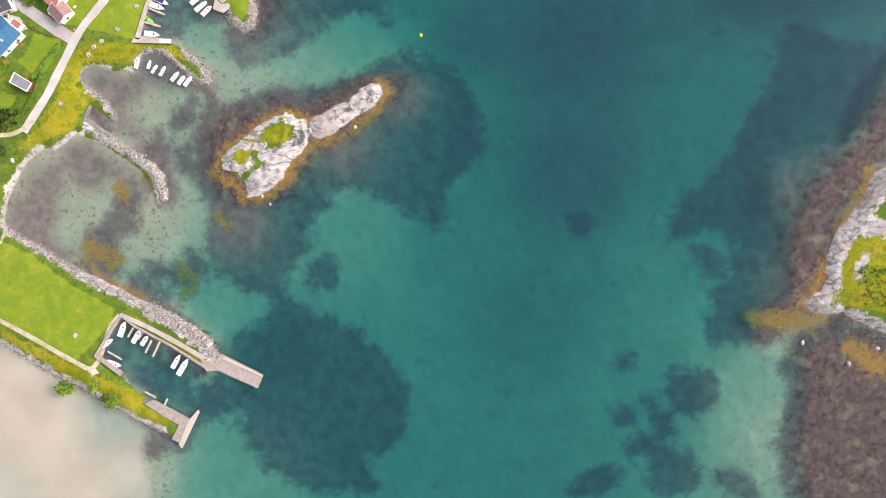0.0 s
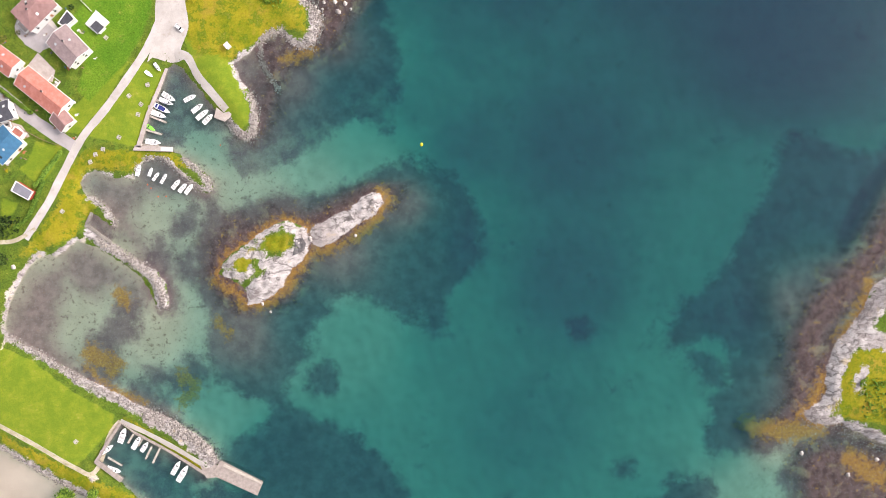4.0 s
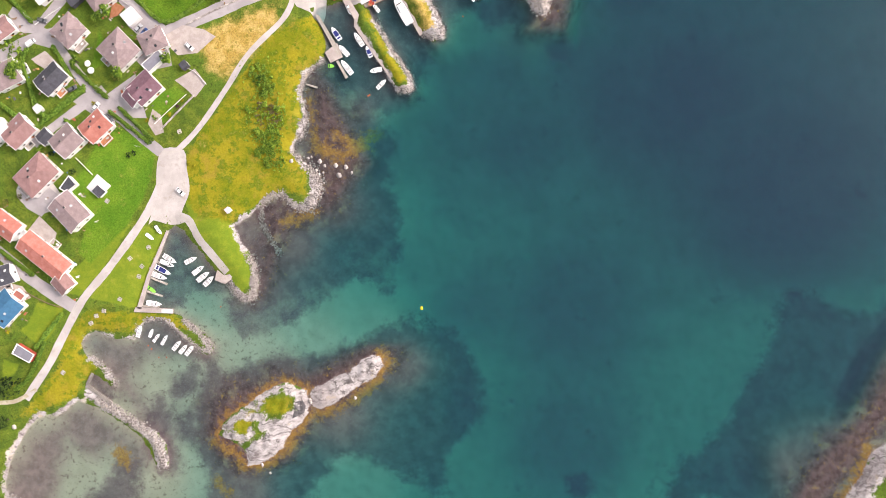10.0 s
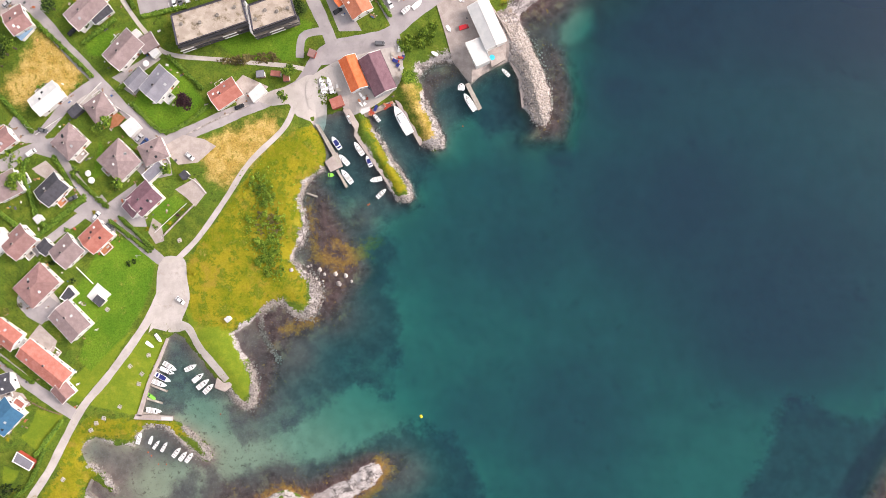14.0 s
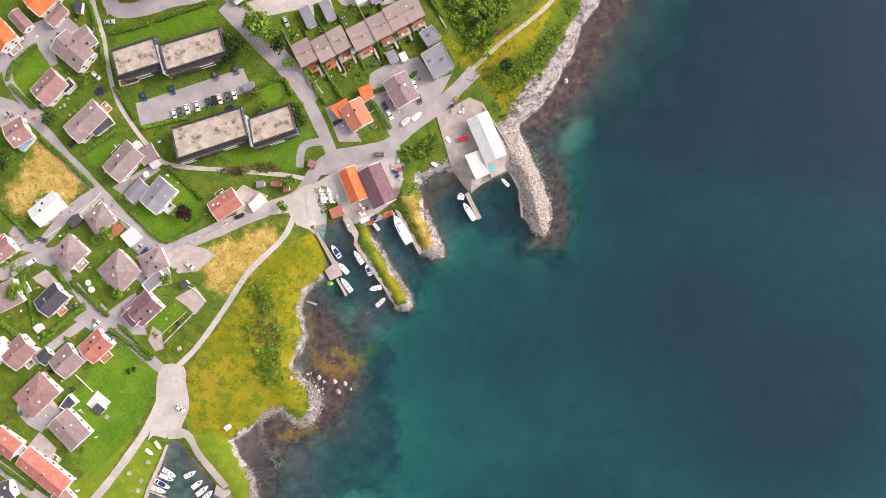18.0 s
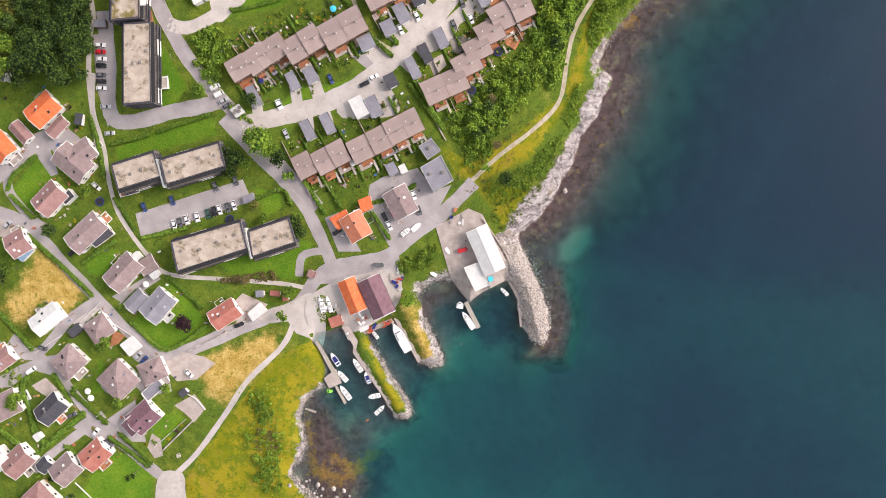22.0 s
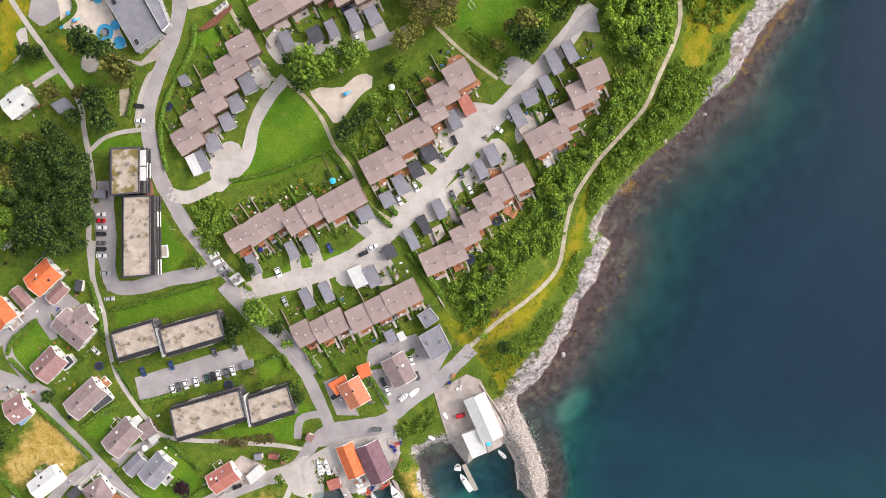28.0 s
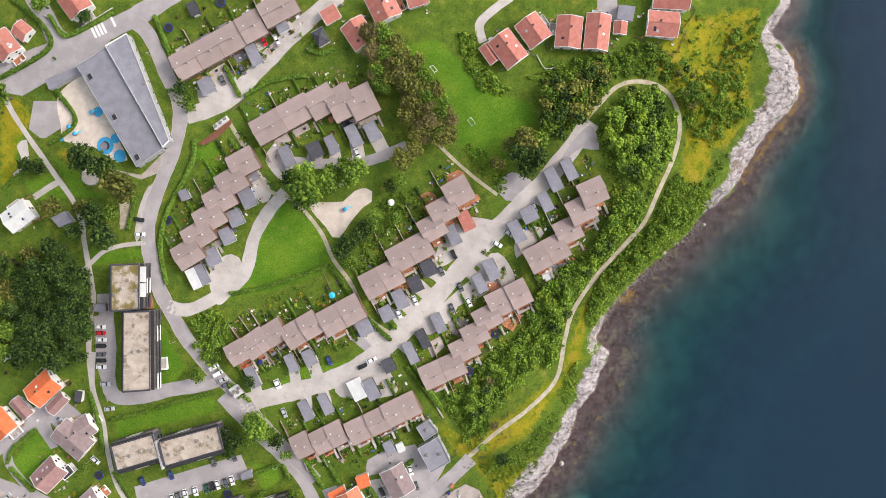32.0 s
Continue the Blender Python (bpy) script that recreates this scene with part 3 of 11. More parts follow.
ISLAND = [(188.2, 28.8), (181.8, 24.9), (179.1, 18.0), (176.4, 13.0), (170.5, 4.6), (165.5, -0.3), (163.0, -7.7), (160.8, -14.2), (161.5, -21.2), (159.0, -26.2), (151.6, -31.1), (152.6, -34.6), (160.5, -36.7), (167.9, -35.8), (173.4, -39.1), (180.3, -42.9), (188.2, -45.5), (232.1, -58.4), (268.7, 1.0), (234.3, 55.8), (207.4, 53.7)]

DEPTHS_SOUTH = [(*(-191.5, 19.0), 0.30), (*(-173.5, 21.4), 0.54), (*(-140.6, 5.8), 0.66), (*(-142.2, 56.3), 0.60), (*(-93.7, 73.1), 1.36), (*(-121.2, 91.1), 2.60), (*(-144.1, -45.0), 4.20), (*(-131.8, -70.6), 5.60), (*(-105.6, -30.1), 5.00), (*(-63.4, 72.7), 3.00), (*(-38.2, 79.8), 5.20), (*(-44.2, 4.6), 5.80), (*(-85.5, -48.0), 8.10), (*(-45.0, -56.0), 8.10), (*(-188.6, -85.5), 0.12), (*(-147.8, -101.2), 0.48),
                (*(-101.8, -106.5), 4.50), (*(-30.3, -96.8), 8.80), (*(1.5, 41.7), 12.00), (*(-4.0, -0.9), 9.50), (*(28.4, -36.4), 12.00), (*(27.7, -102.2), 9.20), (*(46.5, 28.6), 17.00), (*(47.0, 88.4), 19.00), (*(96.0, -12.0), 8.20), (*(83.2, -72.2), 8.20), (*(125.6, -72.5), 3.00), (*(138.0, -87.8), 1.76)]
DEPTHS_EAST = []
DEPTHS_EAST += [(*(165.4, -87.9), 0.60), (*(120.8, -37.3), 7.50), (*(111.2, 27.8), 10.60), (*(131.1, 54.8), 10.80), (*(145.8, 17.4), 1.92), (*(158.1, -17.7), 0.48), (*(135.7, -42.5), 0.48), (*(121.0, 12.7), 11.50), (*(170.5, 56.8), 11.20), (*(170.5, 27.0), 1.20), (*(71.9, 187.3), 21.00), (*(146.0, 137.2), 28.62), (*(2.0, 138.1), 13.00), (*(-22.9, 158.3), 11.50), (*(-42.9, 178.4), 1.44), (*(-53.3, 130.9), 1.76), (*(-55.6, 156.0), 0.54), (*(-43.4, 108.3), 7.00), (*(-20.7, 108.2), 11.00), (*(-42.6, 193.6), 5.00), (*(-55.2, 216.2), 3.00), (*(2.6, 208.9), 10.00), (*(17.6, 221.4), 11.00), (*(-12.4, 183.7), 12.00), (*(47.4, 261.4), 5.50), (*(37.5, 251.4), 7.50)]
DEPTHS_EAST += [(*(72.2, 258.9), 23.62), (*(97.5, 184.2), 28.00), (*(22.8, 158.7), 17.00), (*(80.4, 351.4), 1.36), (*(121.5, 399.1), 1.28), (*(149.7, 458.4), 1.20), (*(100.1, 351.6), 8.00)]
DEPTHS_SKERRY = [(*(-104.2, 53.2), 0.78), (*(-53.8, 40.0), 1.60), (*(-23.3, 62.1), 1.60), (*(-97.4, 5.3), 1.44), (*(-69.4, 10.0), 5.50), (*(-11.0, 39.4), 6.50), (*(-78.8, 60.4), 1.28), (*(-83.7, 126.1), 0.48), (*(-71.1, 113.4), 1.28)]
DEPTHS_NORTH = []
DEPTHS_NORTH += [(*(-49.6, 208.7), 5.0), (*(-52.7, 216.3), 4.0), (*(-38.8, 208.7), 5.0), (*(-30.0, 201.2), 4.5), (*(-2.4, 223.9), 4.00), (*(-63.6, 102.1), 4.5), (*(-82.7, 92.0), 2.5), (*(-48.4, 113.3), 7.50), (*(47.0, 234.0), 5.00), (*(41.9, 256.4), 0.8), (*(45.6, 217.7), 8.00), (*(37.6, 212.7), 6.00), (*(65.7, 306.0), 0.9), (*(58.4, 291.2), 0.9), (*(47.3, 272.6), 0.8), (*(39.9, 265.1), 0.7), (*(71.8, 328.2), 0.9), (*(47.6, 204.0), 20.0), (*(12.7, 193.8), 16.0), (*(-2.3, 168.6), 14.0), (*(64.8, 258.9), 20.0), (*(69.6, 283.7), 20.0), (*(53.6, 258.9), 7.0), (*(84.2, 318.3), 13.0), (*(96.5, 318.2), 32.0), (*(91.8, 283.7), 32.0)]
DEPTHS_NORTH += [(*(77.1, 263.9), 28.0), (*(69.9, 234.0), 26.0), (*(124.4, 371.8), 30.0), (*(115.3, 331.9), 30.0), (*(150.5, 416.6), 30.0), (*(166.6, 465.9), 30.0), (*(86.7, 308.4), 28.0), (*(99.2, 331.7), 13.0), (*(102.1, 306.7), 22.0), (*(-12.8, 188.1), 14.0), (*(1.8, 88.0), 15.00), (*(-208.9, -70.0), 0.09), (*(-171.1, -111.3), 0.18), (*(109.7, 366.7), 9.50), (*(133.5, 409.1), 16.00), (*(155.1, 429.0), 22.95), (*(160.3, 475.6), 14.00), (*(86.0, 311.5), 13.00), (*(82.9, 346.4), 0.80), (*(74.5, 328.8), 1.10), (*(69.8, 311.2), 1.50), (*(100.9, 377.8), 1.10), (*(88.9, 356.5), 1.20), (*(116.6, 394.1), 1.60), (*(128.5, 414.0), 1.20), (*(145.2, 437.5), 1.40)]
DEPTHS_NORTH += [(*(152.1, 458.4), 1.40), (*(110.0, 351.8), 20.00), (*(105.7, 316.8), 26.00), (*(67.0, 293.6), 7.00), (*(57.4, 234.0), 17.55), (*(95.5, 334.1), 12.00), (*(127.2, 352.0), 28.62), (*(146.1, 391.9), 33.75), (*(133.8, 396.7), 18.00), (*(160.9, 446.2), 12.00), (*(169.5, 441.4), 33.75), (*(177.0, 318.0), 40.50), (*(92.4, 371.4), 0.72), (*(68.2, 336.2), 0.72)]


def bed_depth(x, y):
    num, den = np.zeros(x.shape), np.zeros(x.shape)
    for hx, hy, hz in DEPTHS_SOUTH + DEPTHS_EAST + DEPTHS_SKERRY + DEPTHS_NORTH:
        w = 1 / ((x - hx) ** 2 + (y - hy) ** 2 + 60) ** 1.7
        num += w * hz
        den += w
    # along the northern coast the bed falls away evenly from the shore
    share = np.clip((y - 236) / 40, 0, 1) * np.clip((x - 24) / 18, 0, 1)
    near = share > 0
    if near.any():
        off = line_distance(x[near], y[near], SHORE_BREAKWATER[-24:] + SHORE_NORTH[1:]) * (1.2 + np.clip((y[near] - 395) / 40, 0, 1.3))
        fall = np.interp(off, (0, 12, 22, 40, 60, 80, 110, 150), (0.6, 0.9, 2.3, 6.8, 14.0, 24.0, 32.0, 36.0))
        num[near] = num[near] * (1 - share[near]) + fall * den[near] * share[near]
    # broad shallow shelves fall off slowly at their edges
    rim = np.full(x.shape, -99.0)
    for area in SHELVES:
        p = np.array(area)
        near = (x > p[:, 0].min() - 30) & (x < p[:, 0].max() + 30) & (y > p[:, 1].min() - 30) & (y < p[:, 1].max() + 30)
        if near.any():
            rim[near] = np.maximum(rim[near], area_distance(x[near], y[near], area))
    return np.minimum(num / den, np.where(rim > 0, np.clip(2.8 - 0.34 * rim, 0.45, None), 2.8 - 1.5 * rim))


def shore_distance(x, y):
    """Metres from the nearest shore, positive on land."""
    out = np.full(x.shape, -1e9)
    for land in (MAINLAND, smooth_line(SKERRY_WEST, 4, True), smooth_line(SKERRY_EAST, 4, True), ISLAND):
        p = np.array(land)
        d = line_distance(x, y, p, True)
        out = np.maximum(out, np.where(inside(x, y, p), d, -d))
    return out


# lines and areas that the ground's masks are made from: (points, half width)
ROCK_LINES = []
ROCK_LINES += [([(-204.1, 4.5), (-189.4, -3.8), (-171.7, -14.7)], 1.6), ([(-171.7, -14.7), (-152.7, -24.5), (-138.8, -31.0)], 2.6), ([(-138.8, -31.0), (-128.7, -36.5), (-119.8, -42.1), (-112.0, -49.8)], 5.0), ([(-208.4, -45.9), (-181.7, -62.0), (-170.2, -67.7), (-151.2, -79.1), (-134.7, -86.9)], 2.2), ([(-165.3, 50.3), (-153.9, 42.6), (-143.9, 36.6), (-137.1, 31.0), (-133.9, 23.4), (-133.3, 17.8)], 2.7), ([(-187.9, 40.8), (-196.3, 31.8), (-203.9, 15.4), (-205.1, 6.5)], 1.7), ([(-171.7, 47.6), (-176.9, 43.6), (-181.8, 40.7)], 1.6), ([(-167.9, 69.2), (-168.8, 73.8), (-166.0, 77.8)], 0.8), ([(-164.9, 66.7), (-158.7, 61.5), (-154.2, 54.4)], 1.3)]
ROCK_LINES += [([(-163.4, 78.2), (-152.0, 75.0), (-144.9, 75.4)], 0.9), ([(-144.3, 79.4), (-140.2, 82.9), (-131.5, 82.7), (-124.1, 76.1), (-116.5, 70.5), (-112.8, 69.9)], 1.4), ([(-111.5, 70.9), (-116.4, 78.0), (-122.7, 83.1)], 1.1), ([(-103.2, 100.5), (-98.2, 93.4), (-92.8, 92.8), (-91.0, 98.4), (-90.9, 106.0), (-93.4, 112.3)], 1.96), ([(-95.4, 115.6), (-99.4, 124.7), (-89.2, 133.2)], 1.54), ([(-89.2, 133.2), (-84.1, 138.2), (-78.5, 139.1), (-74.0, 134.1), (-68.4, 132.8), (-64.4, 134.8)], 1.68), ([(-64.4, 134.8), (-62.3, 141.0), (-63.3, 147.6)], 3.6)]
ROCK_LINES += [([(-67.0, 152.1), (-72.8, 158.7), (-72.0, 162.4), (-68.7, 166.7), (-67.6, 173.7), (-69.5, 184.9), (-66.7, 192.4), (-59.1, 198.6)], 1.7), ([(-30.3, 185.8), (-21.5, 185.7)], 2.0), ([(-37.0, 216.3), (-29.0, 203.2), (-20.7, 190.7), (-20.4, 185.7), (-26.5, 184.6)], 1.5), ([(-45.6, 213.8), (-35.5, 197.4), (-27.5, 185.6)], 1.8), ([(-15.4, 208.8), (-7.9, 208.8), (-7.4, 212.6), (-10.4, 220.1), (-14.9, 230.1)], 2.2), ([(-15.5, 242.4), (-4.9, 246.4)], 3.4), ([(22.5, 258.9), (31.3, 248.9), (36.3, 234.0), (36.8, 221.5)], 8.5), ([(26.3, 245.2), (30.1, 229.0), (33.8, 224.0)], 6.5), ([(23.7, 265.1), (29.9, 272.6), (37.4, 280.0)], 4.68)]
ROCK_LINES += [([(26.2, 272.6), (33.6, 282.5)], 3.6), ([(38.6, 282.5), (43.5, 291.2), (48.4, 298.6)], 4.32), ([(48.4, 298.6), (53.3, 309.8), (59.5, 320.9)], 3.31), ([(57.0, 314.7), (62.4, 325.8)], 3.89)]
ROCK_LINES_NORTH = []
ROCK_LINES_NORTH += [([(57.1, 318.5), (61.4, 328.6)], 4.03), ([(61.4, 328.6), (65.2, 335.6)], 3.24), ([(59.5, 338.6), (63.0, 349.9)], 2.3), ([(107.9, 398.9), (115.9, 407.7), (120.6, 416.4), (125.4, 425.0)], 3.24), ([(118.6, 420.0), (125.8, 430.0), (131.8, 437.4)], 4.32), ([(131.0, 438.1), (138.9, 446.6), (143.2, 453.0)], 5.4), ([(135.7, 448.5), (141.1, 462.8)], 5.4), ([(137.5, 458.4), (132.8, 470.6), (135.1, 478.0), (140.6, 486.6), (141.6, 495.1)], 3.6), ([(-104.5, 35.1), (-94.2, 44.3), (-78.9, 53.9), (-70.1, 49.7)], 1.5), ([(-92.0, 21.6), (-81.8, 30.3), (-72.8, 39.0)], 5.6), ([(-86.7, 36.6), (-79.1, 36.5)], 3.2), ([(-104.5, 31.8), (-97.0, 30.0)], 2.2)]
ROCK_LINES_NORTH += [([(-94.3, 40.0), (-86.7, 39.9)], 1.6), ([(-70.1, 49.0), (-69.5, 39.7)], 3.0), ([(-90.3, 49.3), (-99.3, 40.1), (-105.0, 35.6)], 1.6), ([(-91.7, 40.0), (-94.4, 30.4)], 1.2), ([(-63.8, 48.9), (-53.6, 53.0), (-43.5, 59.9), (-36.3, 64.8)], 7.5), ([(188.2, 27.8), (181.6, 15.7), (170.5, 2.1), (162.5, -11.5)], 4.5), ([(187.7, -0.6), (175.4, 2.1), (165.5, -4.0)], 4.0), ([(161.8, -11.5), (163.0, -22.7), (153.6, -32.6)], 3.8), ([(175.4, -11.6), (172.9, -20.3)], 2.0), ([(158.0, -35.7), (170.4, -36.8), (188.2, -44.2)], 2.8)]
ROCK_LINES_NORTH += [(SHORE_NORTH[17:34], 2.4), (SHORE_BREAKWATER[-15:], 1.8)]
LAWNS = []
LAWNS += [[(-222.7, 1.6), (-207.3, 0.2), (-192.1, -6.8), (-174.4, -20.5), (-155.4, -30.9), (-158.1, -38.5), (-169.9, -51.1), (-175.1, -54.9), (-192.9, -45.8), (-208.1, -35.5), (-223.4, -26.4)], [(-165.0, 152.5), (-156.1, 169.9), (-138.2, 165.1), (-134.5, 160.1), (-136.2, 148.8), (-139.5, 138.8), (-147.1, 126.3), (-164.2, 108.8), (-169.1, 113.9), (-163.7, 131.4), (-172.5, 141.3)], [(-178.5, 100.1), (-166.6, 111.4), (-145.9, 126.3), (-153.8, 113.8), (-169.7, 94.2), (-176.0, 96.3)], [(-192.4, 82.8), (-188.7, 91.6), (-177.5, 89.5), (-176.8, 86.5), (-186.3, 71.5), (-196.1, 79.1)], [(-203.9, 66.7), (-196.4, 64.1), (-199.1, 59.1), (-204.3, 58.0)]]
LAWNS += [[(-164.6, 93.7), (-140.9, 126.3), (-130.9, 122.5), (-143.1, 88.6)], [(-121.8, 138.7), (-115.5, 137.4), (-98.1, 123.5), (-93.2, 111.0), (-90.8, 101.0), (-97.2, 96.0), (-103.4, 103.5), (-119.4, 127.4)], [(-142.3, 227.4), (-124.4, 247.2), (-108.1, 223.8), (-128.2, 214.2)], [(-162.5, 254.5), (-147.3, 259.4), (-154.2, 247.2), (-161.6, 248.4)], [(-194.7, 283.7), (-182.3, 298.3), (-169.0, 285.0), (-176.4, 278.8), (-186.1, 275.1)], [(-115.5, 258.2), (-71.7, 264.6), (-63.0, 262.2), (-69.6, 246.2), (-94.2, 246.1)], [(-73.7, 400.6), (-59.1, 389.4), (-49.3, 371.7), (-78.5, 361.6), (-97.8, 357.7), (-86.9, 374.7), (-83.3, 386.7)]]
LAWNS_NORTH = []
LAWNS_NORTH += [[(-20.5, 453.4), (-2.9, 460.6), (4.3, 446.5), (27.9, 439.6), (30.4, 425.5), (14.2, 413.7), (-2.5, 427.7)], [(-87.9, 286.1), (-77.2, 283.9), (-76.2, 278.0), (-83.6, 273.0)], [(-147.6, 303.1), (-133.7, 308.9), (-105.2, 315.8), (-103.0, 308.7), (-129.2, 301.8), (-146.6, 295.9)], [(-127.7, 350.2), (-115.0, 328.3), (-123.0, 318.1), (-129.2, 318.0)], [(-134.9, 182.2), (-125.0, 187.2), (-120.2, 183.5), (-130.4, 171.2), (-136.6, 172.5)], [(-165.8, 101.3), (-155.4, 106.0), (-160.3, 111.0), (-173.5, 96.5)], [(-157.2, 211.5), (-151.6, 198.1), (-161.6, 194.5)], [(-154.9, 377.5), (-130.7, 379.0), (-130.2, 375.4), (-153.7, 371.6)]]
LAWNS_NORTH += [[(-111.9, 419.7), (-102.3, 424.5), (-90.6, 405.7), (-97.7, 398.5)], [(-79.1, 318.7), (-66.9, 328.7), (-44.9, 331.7), (-49.8, 326.6), (-71.8, 316.3)]]
MEADOWS = []
MEADOWS += [[(-121.8, 154.9), (-107.6, 175.9), (-82.2, 210.3), (-57.1, 222.3), (-57.2, 202.5), (-67.2, 194.0), (-69.8, 185.3), (-68.7, 165.6), (-73.9, 157.0), (-67.7, 150.7), (-66.6, 138.3), (-77.9, 140.9), (-95.5, 131.0), (-100.5, 127.3), (-118.1, 131.1), (-121.8, 141.2)], [(-178.8, 73.9), (-166.1, 87.6), (-149.7, 87.3), (-128.4, 85.9), (-118.4, 79.4), (-144.8, 78.5), (-166.2, 78.8), (-170.1, 68.8), (-158.8, 63.6), (-169.0, 56.3), (-171.7, 48.8), (-187.2, 42.8), (-200.0, 39.2), (-186.8, 52.7), (-178.9, 63.9)], [(-152.0, -33.2), (-145.6, -34.6), (-120.4, -49.9), (-112.8, -56.3), (-116.7, -57.5), (-130.5, -47.3)]]
MEADOWS += [[(-207.0, -43.6), (-206.9, -39.0), (-171.6, -57.2), (-143.7, -70.0), (-131.1, -81.5), (-133.7, -85.2), (-159.1, -72.5), (-179.4, -60.9)], [(-90.3, 49.3), (-75.1, 49.0), (-74.0, 42.7), (-81.6, 40.3), (-91.6, 45.5)], [(-101.9, 40.1), (-91.7, 44.2), (-90.5, 37.9), (-94.4, 31.7), (-99.4, 33.0), (-103.2, 36.9)], [(-87.9, 39.2), (-85.4, 36.6), (-89.3, 32.9)], [(168.0, -5.3), (185.5, 4.4), (203.3, -3.2), (203.6, -37.5), (167.8, -33.5), (160.5, -29.8)], [(6.1, 288.9), (14.7, 279.1), (19.6, 269.3), (25.7, 275.4), (31.7, 285.1), (19.5, 287.6)]]
MEADOWS_NORTH = []
MEADOWS_NORTH += [[(-7.4, 304.5), (4.8, 297.4), (26.7, 310.6), (42.7, 324.3), (48.8, 324.4), (31.7, 299.7), (9.8, 288.9), (1.2, 290.1)], [(40.5, 316.9), (54.9, 332.0), (56.3, 352.1), (72.1, 371.8), (78.8, 381.5), (94.9, 398.2), (107.0, 417.5), (104.7, 429.4), (96.4, 431.7), (93.8, 414.9), (78.6, 386.2), (53.7, 357.0), (45.4, 321.8)], [(94.5, 472.0), (109.9, 475.5), (119.9, 468.6), (124.8, 456.6), (121.7, 439.3), (107.1, 427.0), (104.7, 446.2), (100.0, 463.1)], [(-195.5, 443.3), (-185.7, 440.9), (-180.9, 433.8), (-188.2, 424.1), (-188.1, 407.2), (-195.5, 402.3)], [(-42.1, 220.2), (-39.5, 220.2), (-22.1, 189.3), (-27.1, 186.7)]]
MEADOWS_NORTH += [[(-18.4, 227.7), (-14.7, 226.4), (-7.8, 210.4), (-11.7, 209.2)], [(-170.9, 419.4), (-158.5, 425.4), (-163.3, 412.2)]]
MEADOWS_NORTH += [[(95.1, 478.4), (128.4, 484.5), (127.2, 472.3), (123.0, 452.4), (124.6, 441.9), (114.2, 425.0), (97.5, 421.7), (97.2, 437.1), (87.9, 450.7), (78.6, 459.8)]]
TURFS = [[(-195.2, 436.5), (-192.3, 434.5), (-185.0, 425.0), (-188.4, 422.6), (-186.9, 413.7), (-192.7, 406.5), (-195.2, 405.3)], [(-185.4, 406.5), (-171.8, 411.3), (-165.8, 400.4), (-172.6, 396.8), (-180.3, 400.5)], [(-171.9, 417.3), (-160.6, 411.2), (-157.9, 403.9), (-149.2, 400.3), (-162.8, 400.3)], [(-165.0, 152.5), (-156.1, 169.9), (-138.2, 165.1), (-134.5, 160.1), (-136.2, 148.8), (-139.5, 138.8), (-147.1, 126.3), (-164.2, 108.8), (-169.1, 113.9), (-163.7, 131.4), (-172.5, 141.3)], [(-23.6, 465.0), (-8.8, 467.5), (0.7, 458.2), (9.0, 447.7), (20.8, 443.8), (31.4, 440.7), (31.5, 427.9), (21.2, 416.1), (14.2, 411.4), (-2.5, 426.5), (-12.1, 444.1)], [(-73.7, 400.6), (-59.1, 389.4), (-49.3, 371.7), (-78.5, 361.6), (-97.8, 357.7), (-86.9, 374.7), (-83.3, 386.7)], [(-142.3, 227.4), (-124.4, 247.2), (-108.1, 223.8), (-128.2, 214.2)], [(-115.5, 258.2), (-71.7, 264.6), (-63.0, 262.2), (-69.6, 246.2), (-94.2, 246.1)]]
HAYS = [[(-23.8, 234.8), (-18.8, 234.7), (-10.0, 214.8), (-8.8, 208.5), (-13.8, 207.8), (-18.8, 222.3)], [(-20.1, 226.4), (-16.7, 227.7), (-9.2, 213.6), (-11.0, 209.7), (-14.2, 211.1)], [(-115.6, 207.9), (-102.0, 215.3), (-84.6, 220.3), (-87.1, 207.9), (-102.3, 190.7), (-109.8, 195.7)], [(-112.1, 206.3), (-97.2, 216.3), (-79.8, 223.8), (-79.7, 213.8), (-102.4, 191.2), (-106.1, 193.7), (-109.8, 198.7)], [(-200.5, 233.5), (-192.6, 240.9), (-181.7, 258.1), (-170.1, 250.8), (-163.0, 238.5), (-170.6, 231.1), (-180.5, 236.0), (-190.8, 226.1)], [(-124.9, 111.2), (-120.5, 153.7), (-107.9, 148.6), (-95.4, 143.5)], [(-119.2, 154.9), (-115.4, 154.9), (-115.4, 152.4), (-118.0, 151.1)]][:5]
EARTHS = [[(-182.1, 40.9), (-174.3, 46.3), (-166.6, 49.7), (-167.9, 46.7), (-174.9, 40.8), (-180.9, 39.4)], [(-206.0, -1.1), (-204.2, 24.1), (-195.0, 36.6), (-185.9, 42.0), (-197.8, 24.0), (-202.7, 9.0)], [(-167.8, -58.5), (-165.3, -57.2), (-162.8, -60.3), (-166.6, -61.8)], [(-168.5, 433.8), (-153.5, 438.6), (-146.0, 424.3), (-156.0, 421.4), (-166.0, 423.0)], [(-141.9, 395.6), (-137.8, 396.8), (-138.5, 387.3), (-142.4, 387.2)]]
SILTS = [[(-223.8, -44.3), (-208.4, -47.5), (-181.7, -63.5), (-160.1, -75.5), (-142.4, -86.3), (-145.1, -96.0), (-140.4, -117.1), (-141.0, -147.4), (-236.6, -147.1)]]
